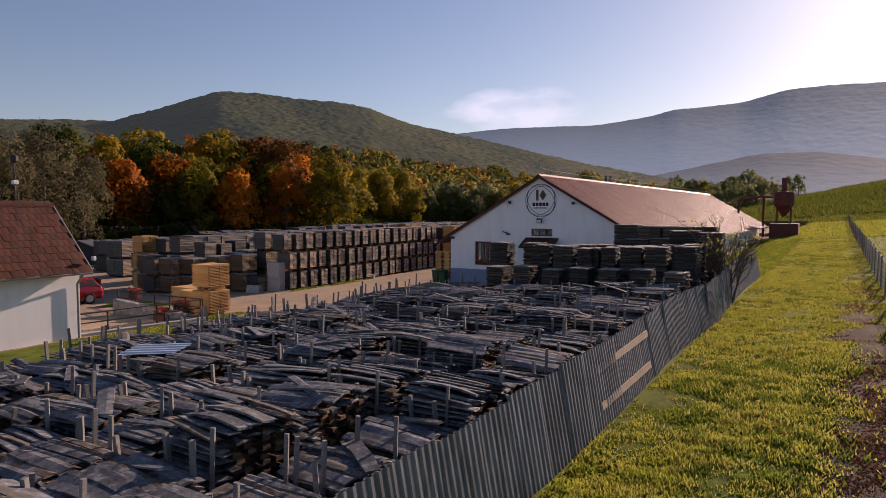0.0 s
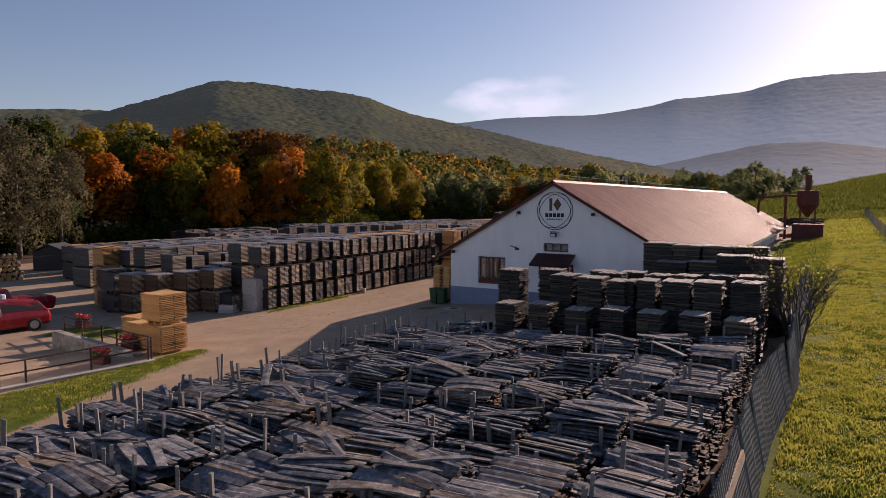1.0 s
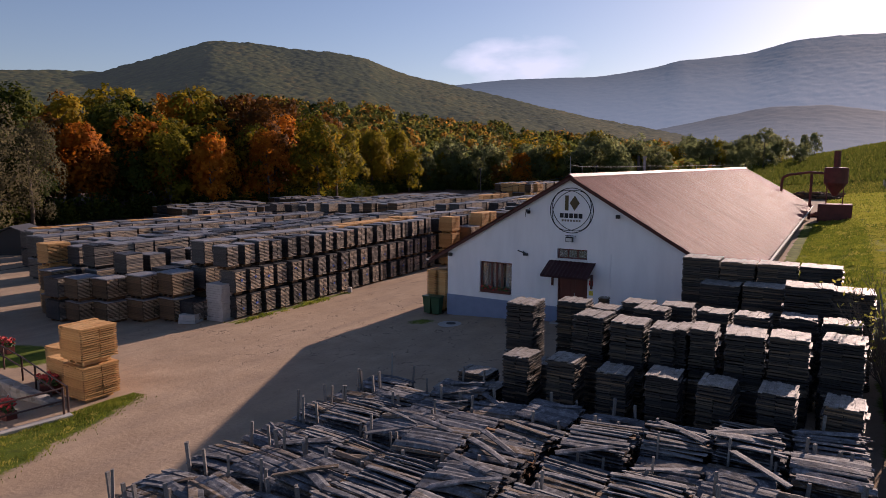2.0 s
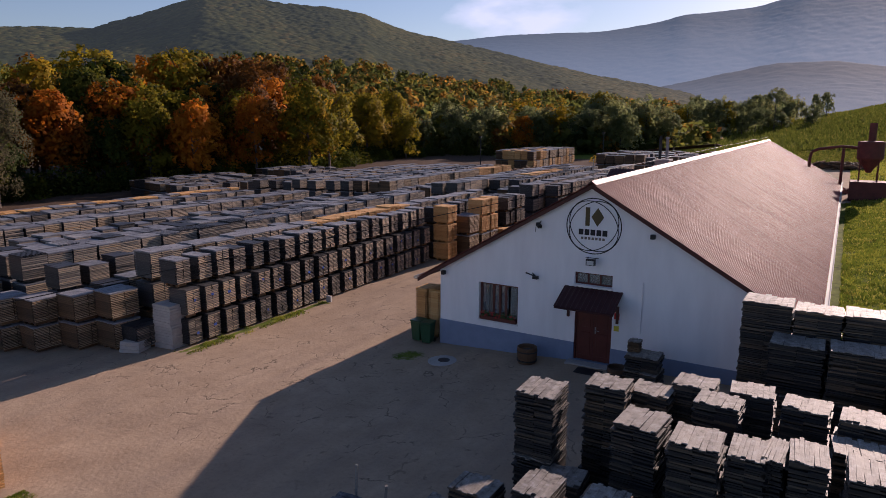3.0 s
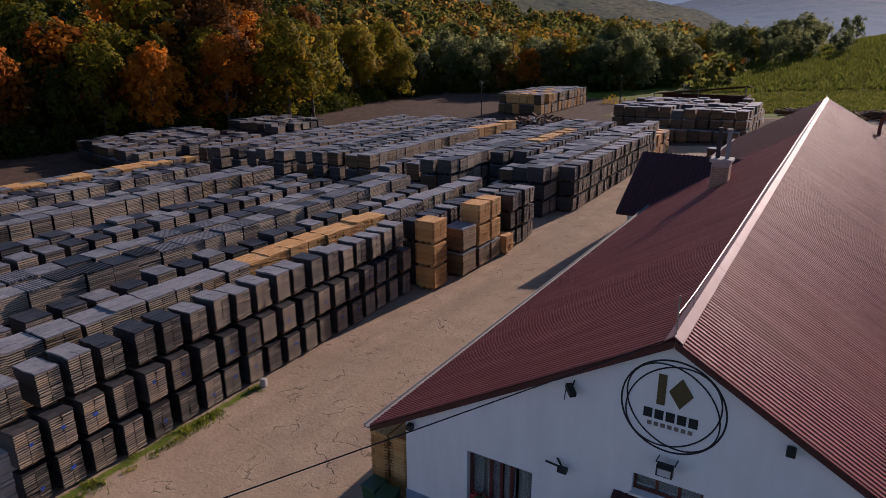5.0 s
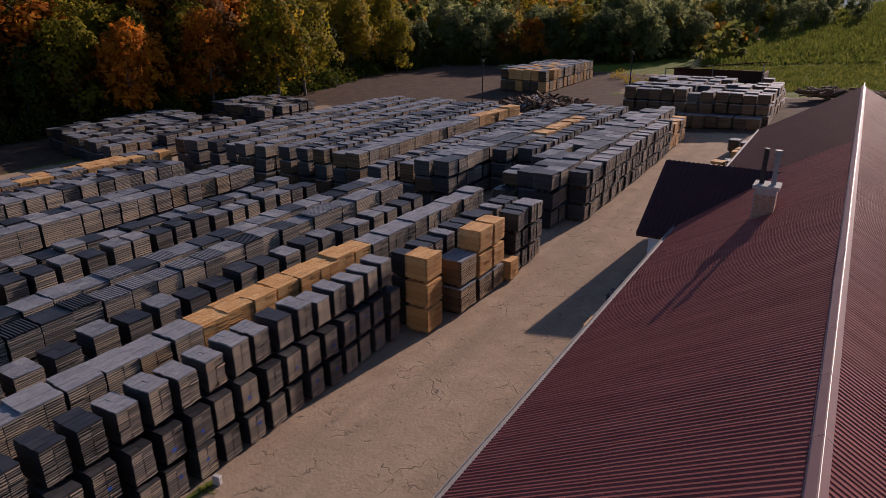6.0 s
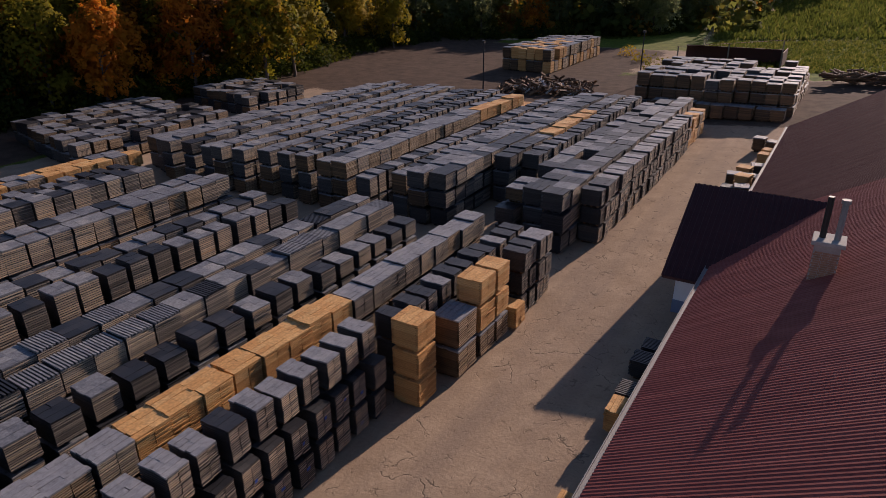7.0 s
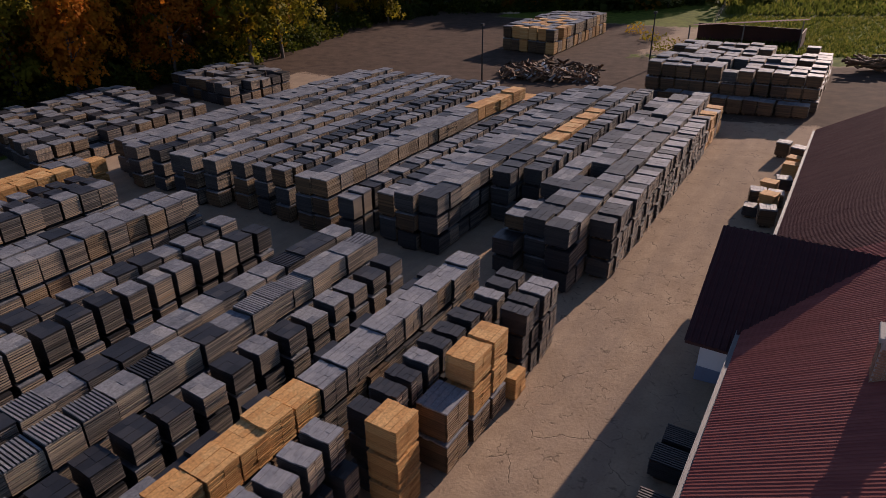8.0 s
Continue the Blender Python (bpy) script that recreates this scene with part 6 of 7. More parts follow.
# ---- gate corner: railings, ramp wall, tan stacks, planters ----
def railing(pts):
    r = thing("railing", "low dark brown metal railing on a concrete kerb", "railing")
    for (xa, ya), (xb, yb) in zip(pts, pts[1:]):
        n = max(1, int(math.hypot(xb - xa, yb - ya) / 1.6))
        for k in range(n + 1):
            x, y = xa + (xb - xa) * k / n, ya + (yb - ya) * k / n
            g = geo()
            tube(g, (x, y, gz(x, y) - 0.05), (x, y, gz(x, y) + 0.82), 0.03, n=6)
            part("post", g, M_RAIL, r)
        for h in (0.45, 0.8):
            g = geo()
            tube(g, (xa, ya, gz(xa, ya) + h), (xb, yb, gz(xb, yb) + h), 0.024, n=6)
            part("rail", g, M_RAIL, r)
    return r


railing([(-9.3, -20.6), (-8.45, -15.15)])
railing([(-8.5, -15.0), (-13.5, -13.7), (-17.8, -12.8)])
g = geo()
v0 = len(g[0])
for (xa, ya), (xb, yb) in (((-9.25, -20.6), (-8.35, -15.0)),):
    d = Vector((xb - xa, yb - ya, 0))
    m = Matrix.Translation((xa, ya, 0)) @ Euler((0, 0, math.atan2(d.y, d.x))).to_matrix().to_4x4()
    box(g, 0, d.length, -0.12, 0.12, -1.0, gz(xa, ya) + 0.13, m)
tagged(part("kerb", g, M_CONC, bevel=0.02), "pale concrete kerb under the railing", "kerb", kind="structure")
g = geo()
prism(g, [(-15.0, -1.6), (-9.7, -1.6), (-9.7, gz(-9.7, -14.8) + 0.1), (-15.0, gz(-15, -14.5) + 0.72)], -14.85, -14.5)
tagged(part("ramp_wall", g, M_RUBBLE, bevel=0.03), "low grey stone ramp wall by the gate", "wall", kind="structure")
for k in range(2):
    put_stack(-9.5, -13.75, gz(-9.5, -13.75) - 0.04 + k * 1.12, "tan", 1.15, 1.05, 0.96, n=15, group="tan stacks at the gate")
put_stack(-10.95, -13.35, gz(-10.95, -13.35) - 0.03, "tan", 1.15, 1.1, 0.9, n=16, group="tan stacks at the gate")
put_stack(-12.2, -12.75, gz(-12.2, -12.75) - 0.03, "tan", 1.2, 1.1, 1.0, n=16, group="tan stacks at the gate")
def planter(x, y, z):
    t = thing("planter", "brown planter box of red flowers on the ramp", "planter", "planters", (x, y, z))
    g = geo()
    box(g, -0.35, 0.35, -0.14, 0.14, 0, 0.26)
    part("trough", g, M_DOOR, t, bevel=0.015)
    rng = random.Random(int(x * 10))
    for nm, mat_, cnt, lo, hi in (("leaves", M_LEAFBOX, 70, 0.24, 0.42), ("flowers", M_FLOWER, 60, 0.34, 0.55)):
        g = geo()
        for _ in range(cnt):
            s = rng.uniform(0.025, 0.05)
            box(g, -s, s, -s, s, -s * 0.3, s * 0.3, Matrix.Translation((rng.uniform(-0.36, 0.36), rng.uniform(-0.15, 0.15), rng.uniform(lo, hi))) @ Euler((rng.uniform(-1, 1), rng.uniform(-1, 1), rng.uniform(0, 3))).to_matrix().to_4x4())
        part(nm, g, mat_, t)
planter(-11.1, -14.1, gz(-11.1, -14.1) + 0.05)
planter(-16.2, -12.9, gz(-16.2, -12.9) + 0.45)
planter(-9.95, -15.9, gz(-9.95, -15.9))

# pale stacks at the near end of the first row
def pale_stack(label, x, y, lift, turn, layers):
    t = thing("pale_stack", label, "slab stack", "pale stacks", (x, y, gz(x, y) - 0.03 + lift), turn)
    for box_args in layers:
        g = geo()
        box(g, *box_args)
        part("slab", g, M_PALE, t, bevel=0.008)


rng = random.Random(3)
for k in range(2):
    pale_stack("stack of pale grey slabs beside the road", -15.1, -4.25, k * 0.872, 4 - k * 3, [(-0.5 + rng.uniform(-0.02, 0.02), 0.5 + rng.uniform(-0.02, 0.02), -0.42 + rng.uniform(-0.02, 0.02), 0.42 + rng.uniform(-0.02, 0.02), j * 0.108 + 0.008, (j + 1) * 0.108) for j in range(8)])
pale_stack("low heap of pale grey slabs beside the road", -15.9, -5.3, 0, 20, [(-0.45 + 0.03 * j, 0.4, -0.35, 0.35 - 0.03 * j, j * 0.15 + 0.01, (j + 1) * 0.15) for j in range(3)])
g = geo()
box(g, -0.12, 0.12, -0.09, 0.09, 0, 0.3)
ob = tagged(part("marker_stone", g, M_PALE, bevel=0.03), "small pale marker stone at the road edge", "stone")
ob.matrix_basis = pose(-13.8, 3.4, gz(-13.8, 3.4) - 0.02, 0, 0, 12)

# ---- things before the gable ----
def wheelie_bin(x, y, turn):
    b = thing("wheeled_bin", "dark green plastic wheeled rubbish bin", "bin", "bins by the hall", (x, y, gz(x, y)), turn)
    b.scale = (0.74, 0.74, 0.8)
    g = geo()
    loft(g, [[(-0.22, -0.24, 0.06), (0.22, -0.24, 0.06), (0.22, 0.24, 0.06), (-0.22, 0.24, 0.06)], [(-0.29, -0.3, 0.95), (0.29, -0.3, 0.95), (0.29, 0.34, 0.95), (-0.29, 0.34, 0.95)]])
    part("tub", g, M_BIN, b, bevel=0.02)
    g = geo()
    box(g, -0.31, 0.31, -0.33, 0.37, 0.955, 1.03)
    part("lid", g, M_BIN, b, bevel=0.025)
    for s in (-1, 1):
        g = geo()
        tube(g, (s * 0.2, 0.3, 0.1), (s * 0.27, 0.3, 0.1), 0.1, n=12)
        part("wheel", g, M_TYRE, b)
    g = geo()
    tube(g, (-0.25, 0.4, 0.93), (0.25, 0.4, 0.93), 0.018)
    part("handle", g, M_BIN, b)
wheelie_bin(-5.95, -0.2, 8)
wheelie_bin(-6.45, -0.05, -4)
for x in (-6.05, -6.62):
    put_stack(x, 0.85, gz(x, 0.85) - 0.02, "tan", 0.5, 0.85, 1.75, n=22, group="pallet stacks by the hall corner")


def tub(x, y, r, h):
    b = thing("wooden_tub", "old oak half-barrel with iron hoops", "barrel", "tubs", (x, y, gz(x, y) - 0.01))
    g = geo()
    lathe(g, (0, 0, 0), [(r * 0.86, 0), (r * 0.97, h * 0.4), (r, h * 0.7), (r * 0.97, h), (r * 0.86, h), (r * 0.84, h * 0.8), (0.01, h * 0.78)], 22)
    part("tub_body", g, M_BARK, b)
    for z in (0.18, 0.72):
        g = geo()
        lathe(g, (0, 0, h * z), [(r * 1.0, 0), (r * 1.02, 0), (r * 1.02, 0.04), (r * 1.0, 0.04)], 22)
        part("hoop", g, M_BLACK, b)
tub(-1.75, -0.75, 0.33, 0.55)
tub(1.45, -1.55, 0.3, 0.6)
g = geo()
box(g, -0.4, 0.4, -0.25, 0.25, 0, 0.02)
ob = tagged(part("door_mat", g, M_BLACK, bevel=0.005), "black door mat before the step", "mat")
ob.matrix_basis = pose(0.35, -0.85, gz(0.35, -0.85) + 0.012)
g = geo()
lathe(g, (0, 0, 0), [(0.55, 0), (0.52, 0.012), (0.4, 0.03), (0.26, 0.035)], 24)
mh = tagged(part("manhole", g, M_CONC), "round concrete manhole apron with an iron cover", "manhole", kind="structure")
mh.matrix_basis = pose(-4.35, -1.7, gz(-4.35, -1.7) - 0.005)
g = geo()
lathe(g, (0, 0, 0.035), [(0.2, 0), (0.2, 0.012)], 20)
part("cover", g, M_BLACK, mh)

# crates and pallets along the eaves
for x, y, w, d, h, kind in ((-7.15, 19.75, 0.85, 0.8, 0.62, "dark"), (-7.2, 18.75, 0.95, 0.85, 0.62, "dark"), (-7.15, 16.9, 0.9, 0.9, 0.5, "dark"), (-7.1, 15.5, 0.75, 0.9, 0.8, "tan"), (-7.2, 11.4, 0.6, 0.7, 0.35, "tan")):
    put_stack(x, y, gz(x, y) - 0.02, kind, w, d, h, n=9, finned=kind == "dark", group="crates along the eaves")
for x, y, h, kind in ((-7.35, 38.9, 0.95, "brown"), (-8.2, 39.9, 0.55, "dark"), (-7.5, 40.3, 1.2, "tan"), (-8.2, 41.6, 0.9, "brown"), (-7.3, 41.7, 0.8, "grey"), (-7.8, 43.0, 0.95, "tan"), (-7.2, 44.6, 0.7, "grey"), (-7.1, 46.8, 0.9, "tan"), (-8.0, 51.2, 0.95, "brown"), (-7.0, 50.4, 0.9, "brown"), (-7.05, 48.6, 0.75, "tan")):
    put_stack(x, y, gz(x, y) - 0.02, kind, 0.85, 0.8, h, n=9, turn=random.uniform(-15, 15), group="offcut stacks along the eaves")
# the wire slung from the gable over the yard to the house at the gate
g = geo()
ends = (Vector((-0.1, -0.12, 5.75)), Vector((-14.6, -19.7, 2.5)))
line = [ends[0].lerp(ends[1], t / 24) - Vector((0, 0, 0.04 * 4 * (t / 24) * (1 - t / 24))) for t in range(25)]
for k, p in enumerate(line):
    g[0].extend((p.x + 0.011 * math.cos(a), p.y, p.z + 0.011 * math.sin(a)) for a in (0.5, 1.757, 3.013, 4.27, 5.527))
    if k:
        g[1].extend((5 * k - 5 + e, 5 * k - 5 + (e + 1) % 5, 5 * k + (e + 1) % 5, 5 * k + e) for e in range(5))
tagged(part("overhead_wire", g, M_TYRE), "thin black overhead wire across the yard", "wire")

# ---- dust collector behind the hall ----
def build_cyclone():
    x, y = 8.3, 48.0
    z = gz(x, y)
    c = thing("dust_collector", "rusty red cyclone dust collector on legs beside the hall", "machine", at=(x, y, z))
    g = geo()
    lathe(g, (0, 0, 0), [(0.2, 2.3), (0.35, 2.6), (0.98, 3.5), (1.0, 3.55), (1.0, 4.9), (0.95, 4.95), (0.3, 5.0), (0.28, 5.0), (0.28, 6.5)], 24)
    part("cyclone", g, M_RUST, c, smooth=False)
    for a in range(4):
        q = radians(45 + 90 * a)
        g = geo()
        tube(g, (0.95 * math.cos(q), 0.95 * math.sin(q), 0), (0.95 * math.cos(q), 0.95 * math.sin(q), 4.2), 0.05, n=6)
        part("leg", g, M_RUST, c)
    g = geo()
    box(g, -1.3, 1.5, -1.2, 1.2, -0.1, 1.55)
    part("bin", g, M_RUST, c, "rusty collecting bin", bevel=0.03)
    g = geo()
    bend = [(-0.9, 0, 4.4), (-2.2, -0.2, 4.5), (-3.9, -0.5, 4.25), (-4.4, -0.5, 4.0), (-4.5, -0.5, 3.4), (-4.5, -0.5, 1.2)]
    for p, q in zip(bend, bend[1:]):
        tube(g, p, q, 0.12, n=12)
    part("duct", g, M_RUST, c, "thin rusty sheet-metal duct")
    g = geo()
    tube(g, (-2.0, -0.2, 0), (-2.0, -0.2, 4.35), 0.12, n=8)
    part("duct_post", g, M_RUST, c)


build_cyclone()
g = geo()
rng = random.Random(12)
for _ in range(26):
    s = rng.uniform(0.15, 0.45)
    box(g, -s, s, -s * 0.6, s * 0.6, 0, s * 0.8, Matrix.Translation((rng.uniform(-1.5, 1.6), rng.uniform(-2, 2), 0)) @ Euler((rng.uniform(-0.3, 0.3), rng.uniform(-0.3, 0.3), rng.uniform(0, 3))).to_matrix().to_4x4())
ob = tagged(part("scrap_heap", g, M_RUST), "heap of rusty scrap and drums behind the hall", "scrap", kind="stuff")
ob.matrix_basis = pose(6.3, 54, gz(6.3, 54))

# ---- open shed, poles, scrap beyond the yard ----
def build_shed():
    s = thing("open_shed", "low open-fronted shed with a brown sheet roof", "shed", at=(-18, 95, gz(-18, 95)))
    g = geo()
    corrugated(g, -6.2, 7, (0, 1), lambda u, t, h: Vector((u, -2.6 + 6.2 * t, 3.0 - 0.55 * t + u * 0.11 + h)), 0.4, 0.05)
    part("roof", g, M_SHED, s)
    for x in (-5.9, 0.4, 6.7):
        g = geo()
        box(g, x - 0.07, x + 0.07, -2.4, -2.26, -0.2, 2.9 + x * 0.11)
        part("post", g, M_POST, s)
    g = geo()
    box(g, -6.0, 6.8, 3.2, 3.35, -0.3, 2.0)
    part("back_wall", g, M_FASCIA, s)
    g = geo()
    box(g, 6.7, 6.82, -2.2, 3.2, -0.3, 2.2)
    part("side_wall", g, M_FASCIA, s)


build_shed()
for x, y, h in ((-37.7, 63.5, 6.0), (-24.2, 76.5, 6.1)):
    p = thing("lamp_post", "thin dark yard lamp post", "lamp post", "yard lamp posts", (x, y, gz(x, y)))
    g = geo()
    tube(g, (0, 0, -0.2), (0, 0, h), 0.09, 0.06, n=8)
    part("pole", g, M_BLACK, p)
    g = geo()
    box(g, -0.16, 0.16, -0.22, 0.1, h - 0.25, h - 0.02)
    part("lamp_head", g, M_BLACK, p)
g = geo()
rng = random.Random(14)
for _ in range(520):
    s = rng.uniform(0.14, 0.42)
    px, py = rng.uniform(-5.4, 5.4), rng.uniform(-4.2, 4.2)
    box(g, -s * 1.6, s * 1.6, -s * 0.35, s * 0.35, 0, s * 0.35, Matrix.Translation((px, py, rng.uniform(0, 1.1) * max(0.1, 1 - abs(px) / 6))) @ Euler((rng.uniform(-0.7, 0.7), rng.uniform(-0.7, 0.7), rng.uniform(0, 3))).to_matrix().to_4x4())
ob = tagged(part("scrap_heap", g, M_BARK), "heap of dark scrap wood in the yard", "scrap", kind="stuff")
ob.matrix_basis = pose(-33.4, 71.0, gz(-33.4, 71.0) - 0.05, 0, 0, 15)
g = geo()
for _ in range(90):
    s = rng.uniform(0.12, 0.36)
    px, py = rng.uniform(-4.6, 4.8), rng.uniform(-4.2, 1.0)
    box(g, -s * 1.5, s * 1.5, -s * 0.4, s * 0.4, 0, s * 0.4, Matrix.Translation((px, py, rng.uniform(0.45, 1.0) * max(0.1, 1 - abs(px) / 4))) @ Euler((rng.uniform(-0.7, 0.7), rng.uniform(-0.7, 0.7), rng.uniform(0, 3))).to_matrix().to_4x4())
ob = tagged(part("offcuts", g, M_PALE), "white offcuts lying on the dark scrap heap", "scrap", kind="stuff")
ob.matrix_basis = pose(-33.4, 71.0, gz(-33.4, 71.0) - 0.05, 0, 0, 15)
g = geo()
for _ in range(180):
    s = rng.uniform(0.2, 0.5)
    px, py = rng.uniform(-7, 7), rng.uniform(-2, 2)
    tube(g, (px - s * 2, py, rng.uniform(0.1, 1.2)), (px + s * 2, py + rng.uniform(-0.5, 0.5), rng.uniform(0.1, 1.2)), s * 0.35, n=6)
ob = tagged(part("log_heap", g, M_BARK), "long heap of dark logs behind the hall", "logs", kind="stuff")
ob.matrix_basis = pose(1.5, 82, gz(1.5, 82) - 0.05)
# sawn logs and the small hut by the gate
g = geo()
ends = []
for r in range(6):
    for k in range(9 - r // 2):
        q = rng.uniform(0.14, 0.21)
        x, y, z = rng.uniform(-0.25, 0.25), k * 0.42 + r * 0.12 + rng.uniform(-0.06, 0.06), 0.19 + r * 0.34
        tube(g, (x - 1.1, y, z), (x + 1.1, y, z + rng.uniform(-0.06, 0.06)), q, q * 0.95, n=10)
        ends += [len(g[1]) - 2, len(g[1]) - 1]
me = mesh_of("log_pile", g, M_TRUNK, extra=((M_TAN, ends),))
ob = tagged(new("log_pile", me), "pile of round logs with orange sawn ends", "logs", kind="stuff")
ob.matrix_basis = pose(-47.2, -4.0, gz(-47, -4.0) - 0.02, 0, 0, -25)
hut = thing("hut", "small dark wooden hut with a grey roof", "hut", at=(-50.5, 4.6, gz(-50.5, 4.6)), turn=35)
g = geo()
prism(g, [(-1.5, -0.3), (1.5, -0.3), (1.5, 1.7), (0, 2.3), (-1.5, 1.7)], -1.2, 1.2)
part("wall", g, M_DARK_SHADED, hut)
for s in (-1, 1):
    g = geo()
    prism(g, [(0, 2.42), (s * 1.8, 1.68), (s * 1.8, 1.6), (0, 2.34)], -1.5, 1.5)
    part("roof", g, M_GREY, hut)

# ---- wire fence along the field track ----
def net_fence(pts, name_label, post_h, gap, mesh_h):
    fnc = thing("wire_fence", name_label, "fence")
    g = geo()
    for (xa, ya), (xb, yb) in zip(pts, pts[1:]):
        n = max(1, int(math.hypot(xb - xa, yb - ya) / gap))
        for k in range(n):
            x, y = xa + (xb - xa) * k / n, ya + (yb - ya) * k / n
            pg = geo()
            tube(pg, (x, y, gz(x, y) - 0.2), (x + random.uniform(-0.05, 0.05), y, gz(x, y) + post_h), 0.05, 0.04, n=6)
            part("post", pg, M_POST, fnc)
            x2, y2 = xa + (xb - xa) * (k + 1) / n, ya + (yb - ya) * (k + 1) / n
            if mesh_h:
                for q in range(7):
                    h = mesh_h * q / 6 + 0.06
                    tube(g, (x, y, gz(x, y) + h), (x2, y2, gz(x2, y2) + h), 0.006, n=3, caps=False)
                m = int(gap / 0.22)
                for q in range(m):
                    t = q / m
                    xx, yy = x + (x2 - x) * t, y + (y2 - y) * t
                    tube(g, (xx, yy, gz(xx, yy) + 0.05), (xx, yy, gz(xx, yy) + mesh_h + 0.06), 0.005, n=3, caps=False)
            else:
                for h in (0.5, 1.0, 1.35):
                    tube(g, (x, y, gz(x, y) + h), (x2, y2, gz(x2, y2) + h), 0.012, n=3, caps=False)
    part("netting", g, M_MESHWIRE, fnc, "sagging wire netting")


random.seed(41)
net_fence([(15.4, -20), (15.1, 10), (14.6, 60), (14.6, 110)], "wire netting fence on grey wooden posts", 1.25, 2.4, 1.1)
net_fence([(-24.4, 112), (-27.5, 140), (-31, 175), (-38, 230)], "long fence of grey posts beside the vineyard field", 1.5, 3.4, 0)


# ---- trees ----
def limb_geo(rng, h, r, spread, limbs=7):
    g = geo()
    z = -0.4
    p = Vector((0, 0, z))
    for k in range(5):
        q = p + Vector((rng.uniform(-0.12, 0.12), rng.uniform(-0.12, 0.12), h * 0.17))
        tube(g, p, q, r * (1 - k * 0.16), r * (1 - (k + 1) * 0.16), n=7, caps=False)
        p = q
    for _ in range(limbs):
        a = rng.uniform(0, 6.28)
        s = Vector((0, 0, h * rng.uniform(0.28, 0.75)))
        e = s + Vector((math.cos(a), math.sin(a), rng.uniform(0.5, 1.1))) * spread * rng.uniform(0.5, 0.9)
        mid = (s + e) / 2 + Vector((0, 0, -0.15))
        tube(g, s, mid, r * 0.4, r * 0.25, n=5, caps=False)
        tube(g, mid, e, r * 0.25, r * 0.08, n=5, caps=False)
    return g


def tree_set(count, seed, colours, leaves, size, hh=(16.0, 20.5), rr=(4.8, 6.6), base_f=0.04, lobes=10):
    out = []
    rng, nrg = random.Random(seed), np.random.default_rng(seed)
    for k in range(count):
        h, r = rng.uniform(*hh), rng.uniform(*rr)
        trunk = mesh_of("trunk", limb_geo(rng, h, 0.17 + h * 0.008, r * 0.8), M_TRUNK, smooth=True)
        q, nrm, tone = crown_flakes(nrg, leaves, r, h * (1 - base_f), h * base_f, size, lobes)
        crown = {c: flake_mesh("crown", q, nrm, tone * 0.3, M_LEAF[c]) for c in colours}
        out.append((trunk, crown))
    return out


TREE_TEXT = {
    "far": "green broadleaf tree in thin painted haze",
    "green": "tall dark green broadleaf tree at the wood's edge",
    "yellow": "broadleaf tree turning yellow-green in autumn",
    "orange": "broadleaf tree in bright orange autumn leaf",
    "rust": "broadleaf tree with rusty brown autumn leaves",
    "grey": "thin half-bare grey willow tree",
}
wood_trees = tree_set(10, 51, ("green", "yellow", "orange", "rust"), 5400, 0.5)
back_trees = tree_set(7, 52, ("green", "yellow", "orange", "rust", "far"), 3000, 0.6)
bare_trees = tree_set(2, 53, ("grey",), 9500, 0.2, hh=(13, 15), rr=(4.4, 5.0), base_f=0.05)


def plant(kinds, colour, x, y, scale, group):
    trunk, crown = random.choice(kinds)
    t = thing("tree", TREE_TEXT[colour], "tree", group, (x, y, gz(x, y)), random.uniform(0, 360))
    t.scale = (scale * random.uniform(0.92, 1.1), scale * random.uniform(0.92, 1.1), scale)
    a, b = new("trunk", trunk), new("crown", crown[colour])
    a.parent = b.parent = t


random.seed(61)
EDGE = [(-64, -10), (-70, 6), (-75, 22), (-71, 37), (-70, 50), (-71, 62), (-73, 75), (-76, 92), (-72, 106), (-58, 119), (-40, 126), (-33, 142)]
COLS = ["green"] * 8 + ["yellow"] * 1 + ["orange"] * 1 + ["rust"] * 4
WARM = ["green"] * 4 + ["yellow"] * 6 + ["orange"] * 3 + ["rust"] * 3
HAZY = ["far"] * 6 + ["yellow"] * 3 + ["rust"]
COOL = ["green"] * 5 + ["yellow"] * 5 + ["rust"] * 1
for depth in range(5):
    for (xa, ya), (xb, yb) in zip(EDGE, EDGE[1:]):
        d = Vector((xb - xa, yb - ya, 0))
        nrm = Vector((-d.y, d.x, 0)).normalized()
        n = int(d.length / (4.2 if depth < 2 else 5.2))
        for k in range(n):
            t = (k + random.random()) / n
            p = Vector((xa, ya, 0)) + d * t + nrm * (depth * 6.5 + random.uniform(-2, 2.5))
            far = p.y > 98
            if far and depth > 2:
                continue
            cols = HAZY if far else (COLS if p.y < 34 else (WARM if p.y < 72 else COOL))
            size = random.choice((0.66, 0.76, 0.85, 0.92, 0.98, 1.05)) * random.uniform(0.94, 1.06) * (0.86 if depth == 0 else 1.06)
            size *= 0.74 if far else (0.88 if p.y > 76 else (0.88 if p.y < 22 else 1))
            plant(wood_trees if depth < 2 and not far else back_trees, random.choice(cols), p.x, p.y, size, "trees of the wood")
for x, y, c, s in ((-67, 38, "orange", 0.66), (-66.5, 48.5, "orange", 0.66), (-64, 57, "yellow", 0.88), (-66, 64, "yellow", 0.8), (-75, 24, "orange", 0.8), (-70, 92, "yellow", 0.55), (-56, 118, "orange", 0.5)):
    plant(wood_trees, c, x, y, s, "trees of the wood")
for x, y, s in ((-64, 8, 1.15), (-61, 1, 1.05), (-67, 14, 0.95)):
    plant(bare_trees, "grey", x, y, s, "grey willows")
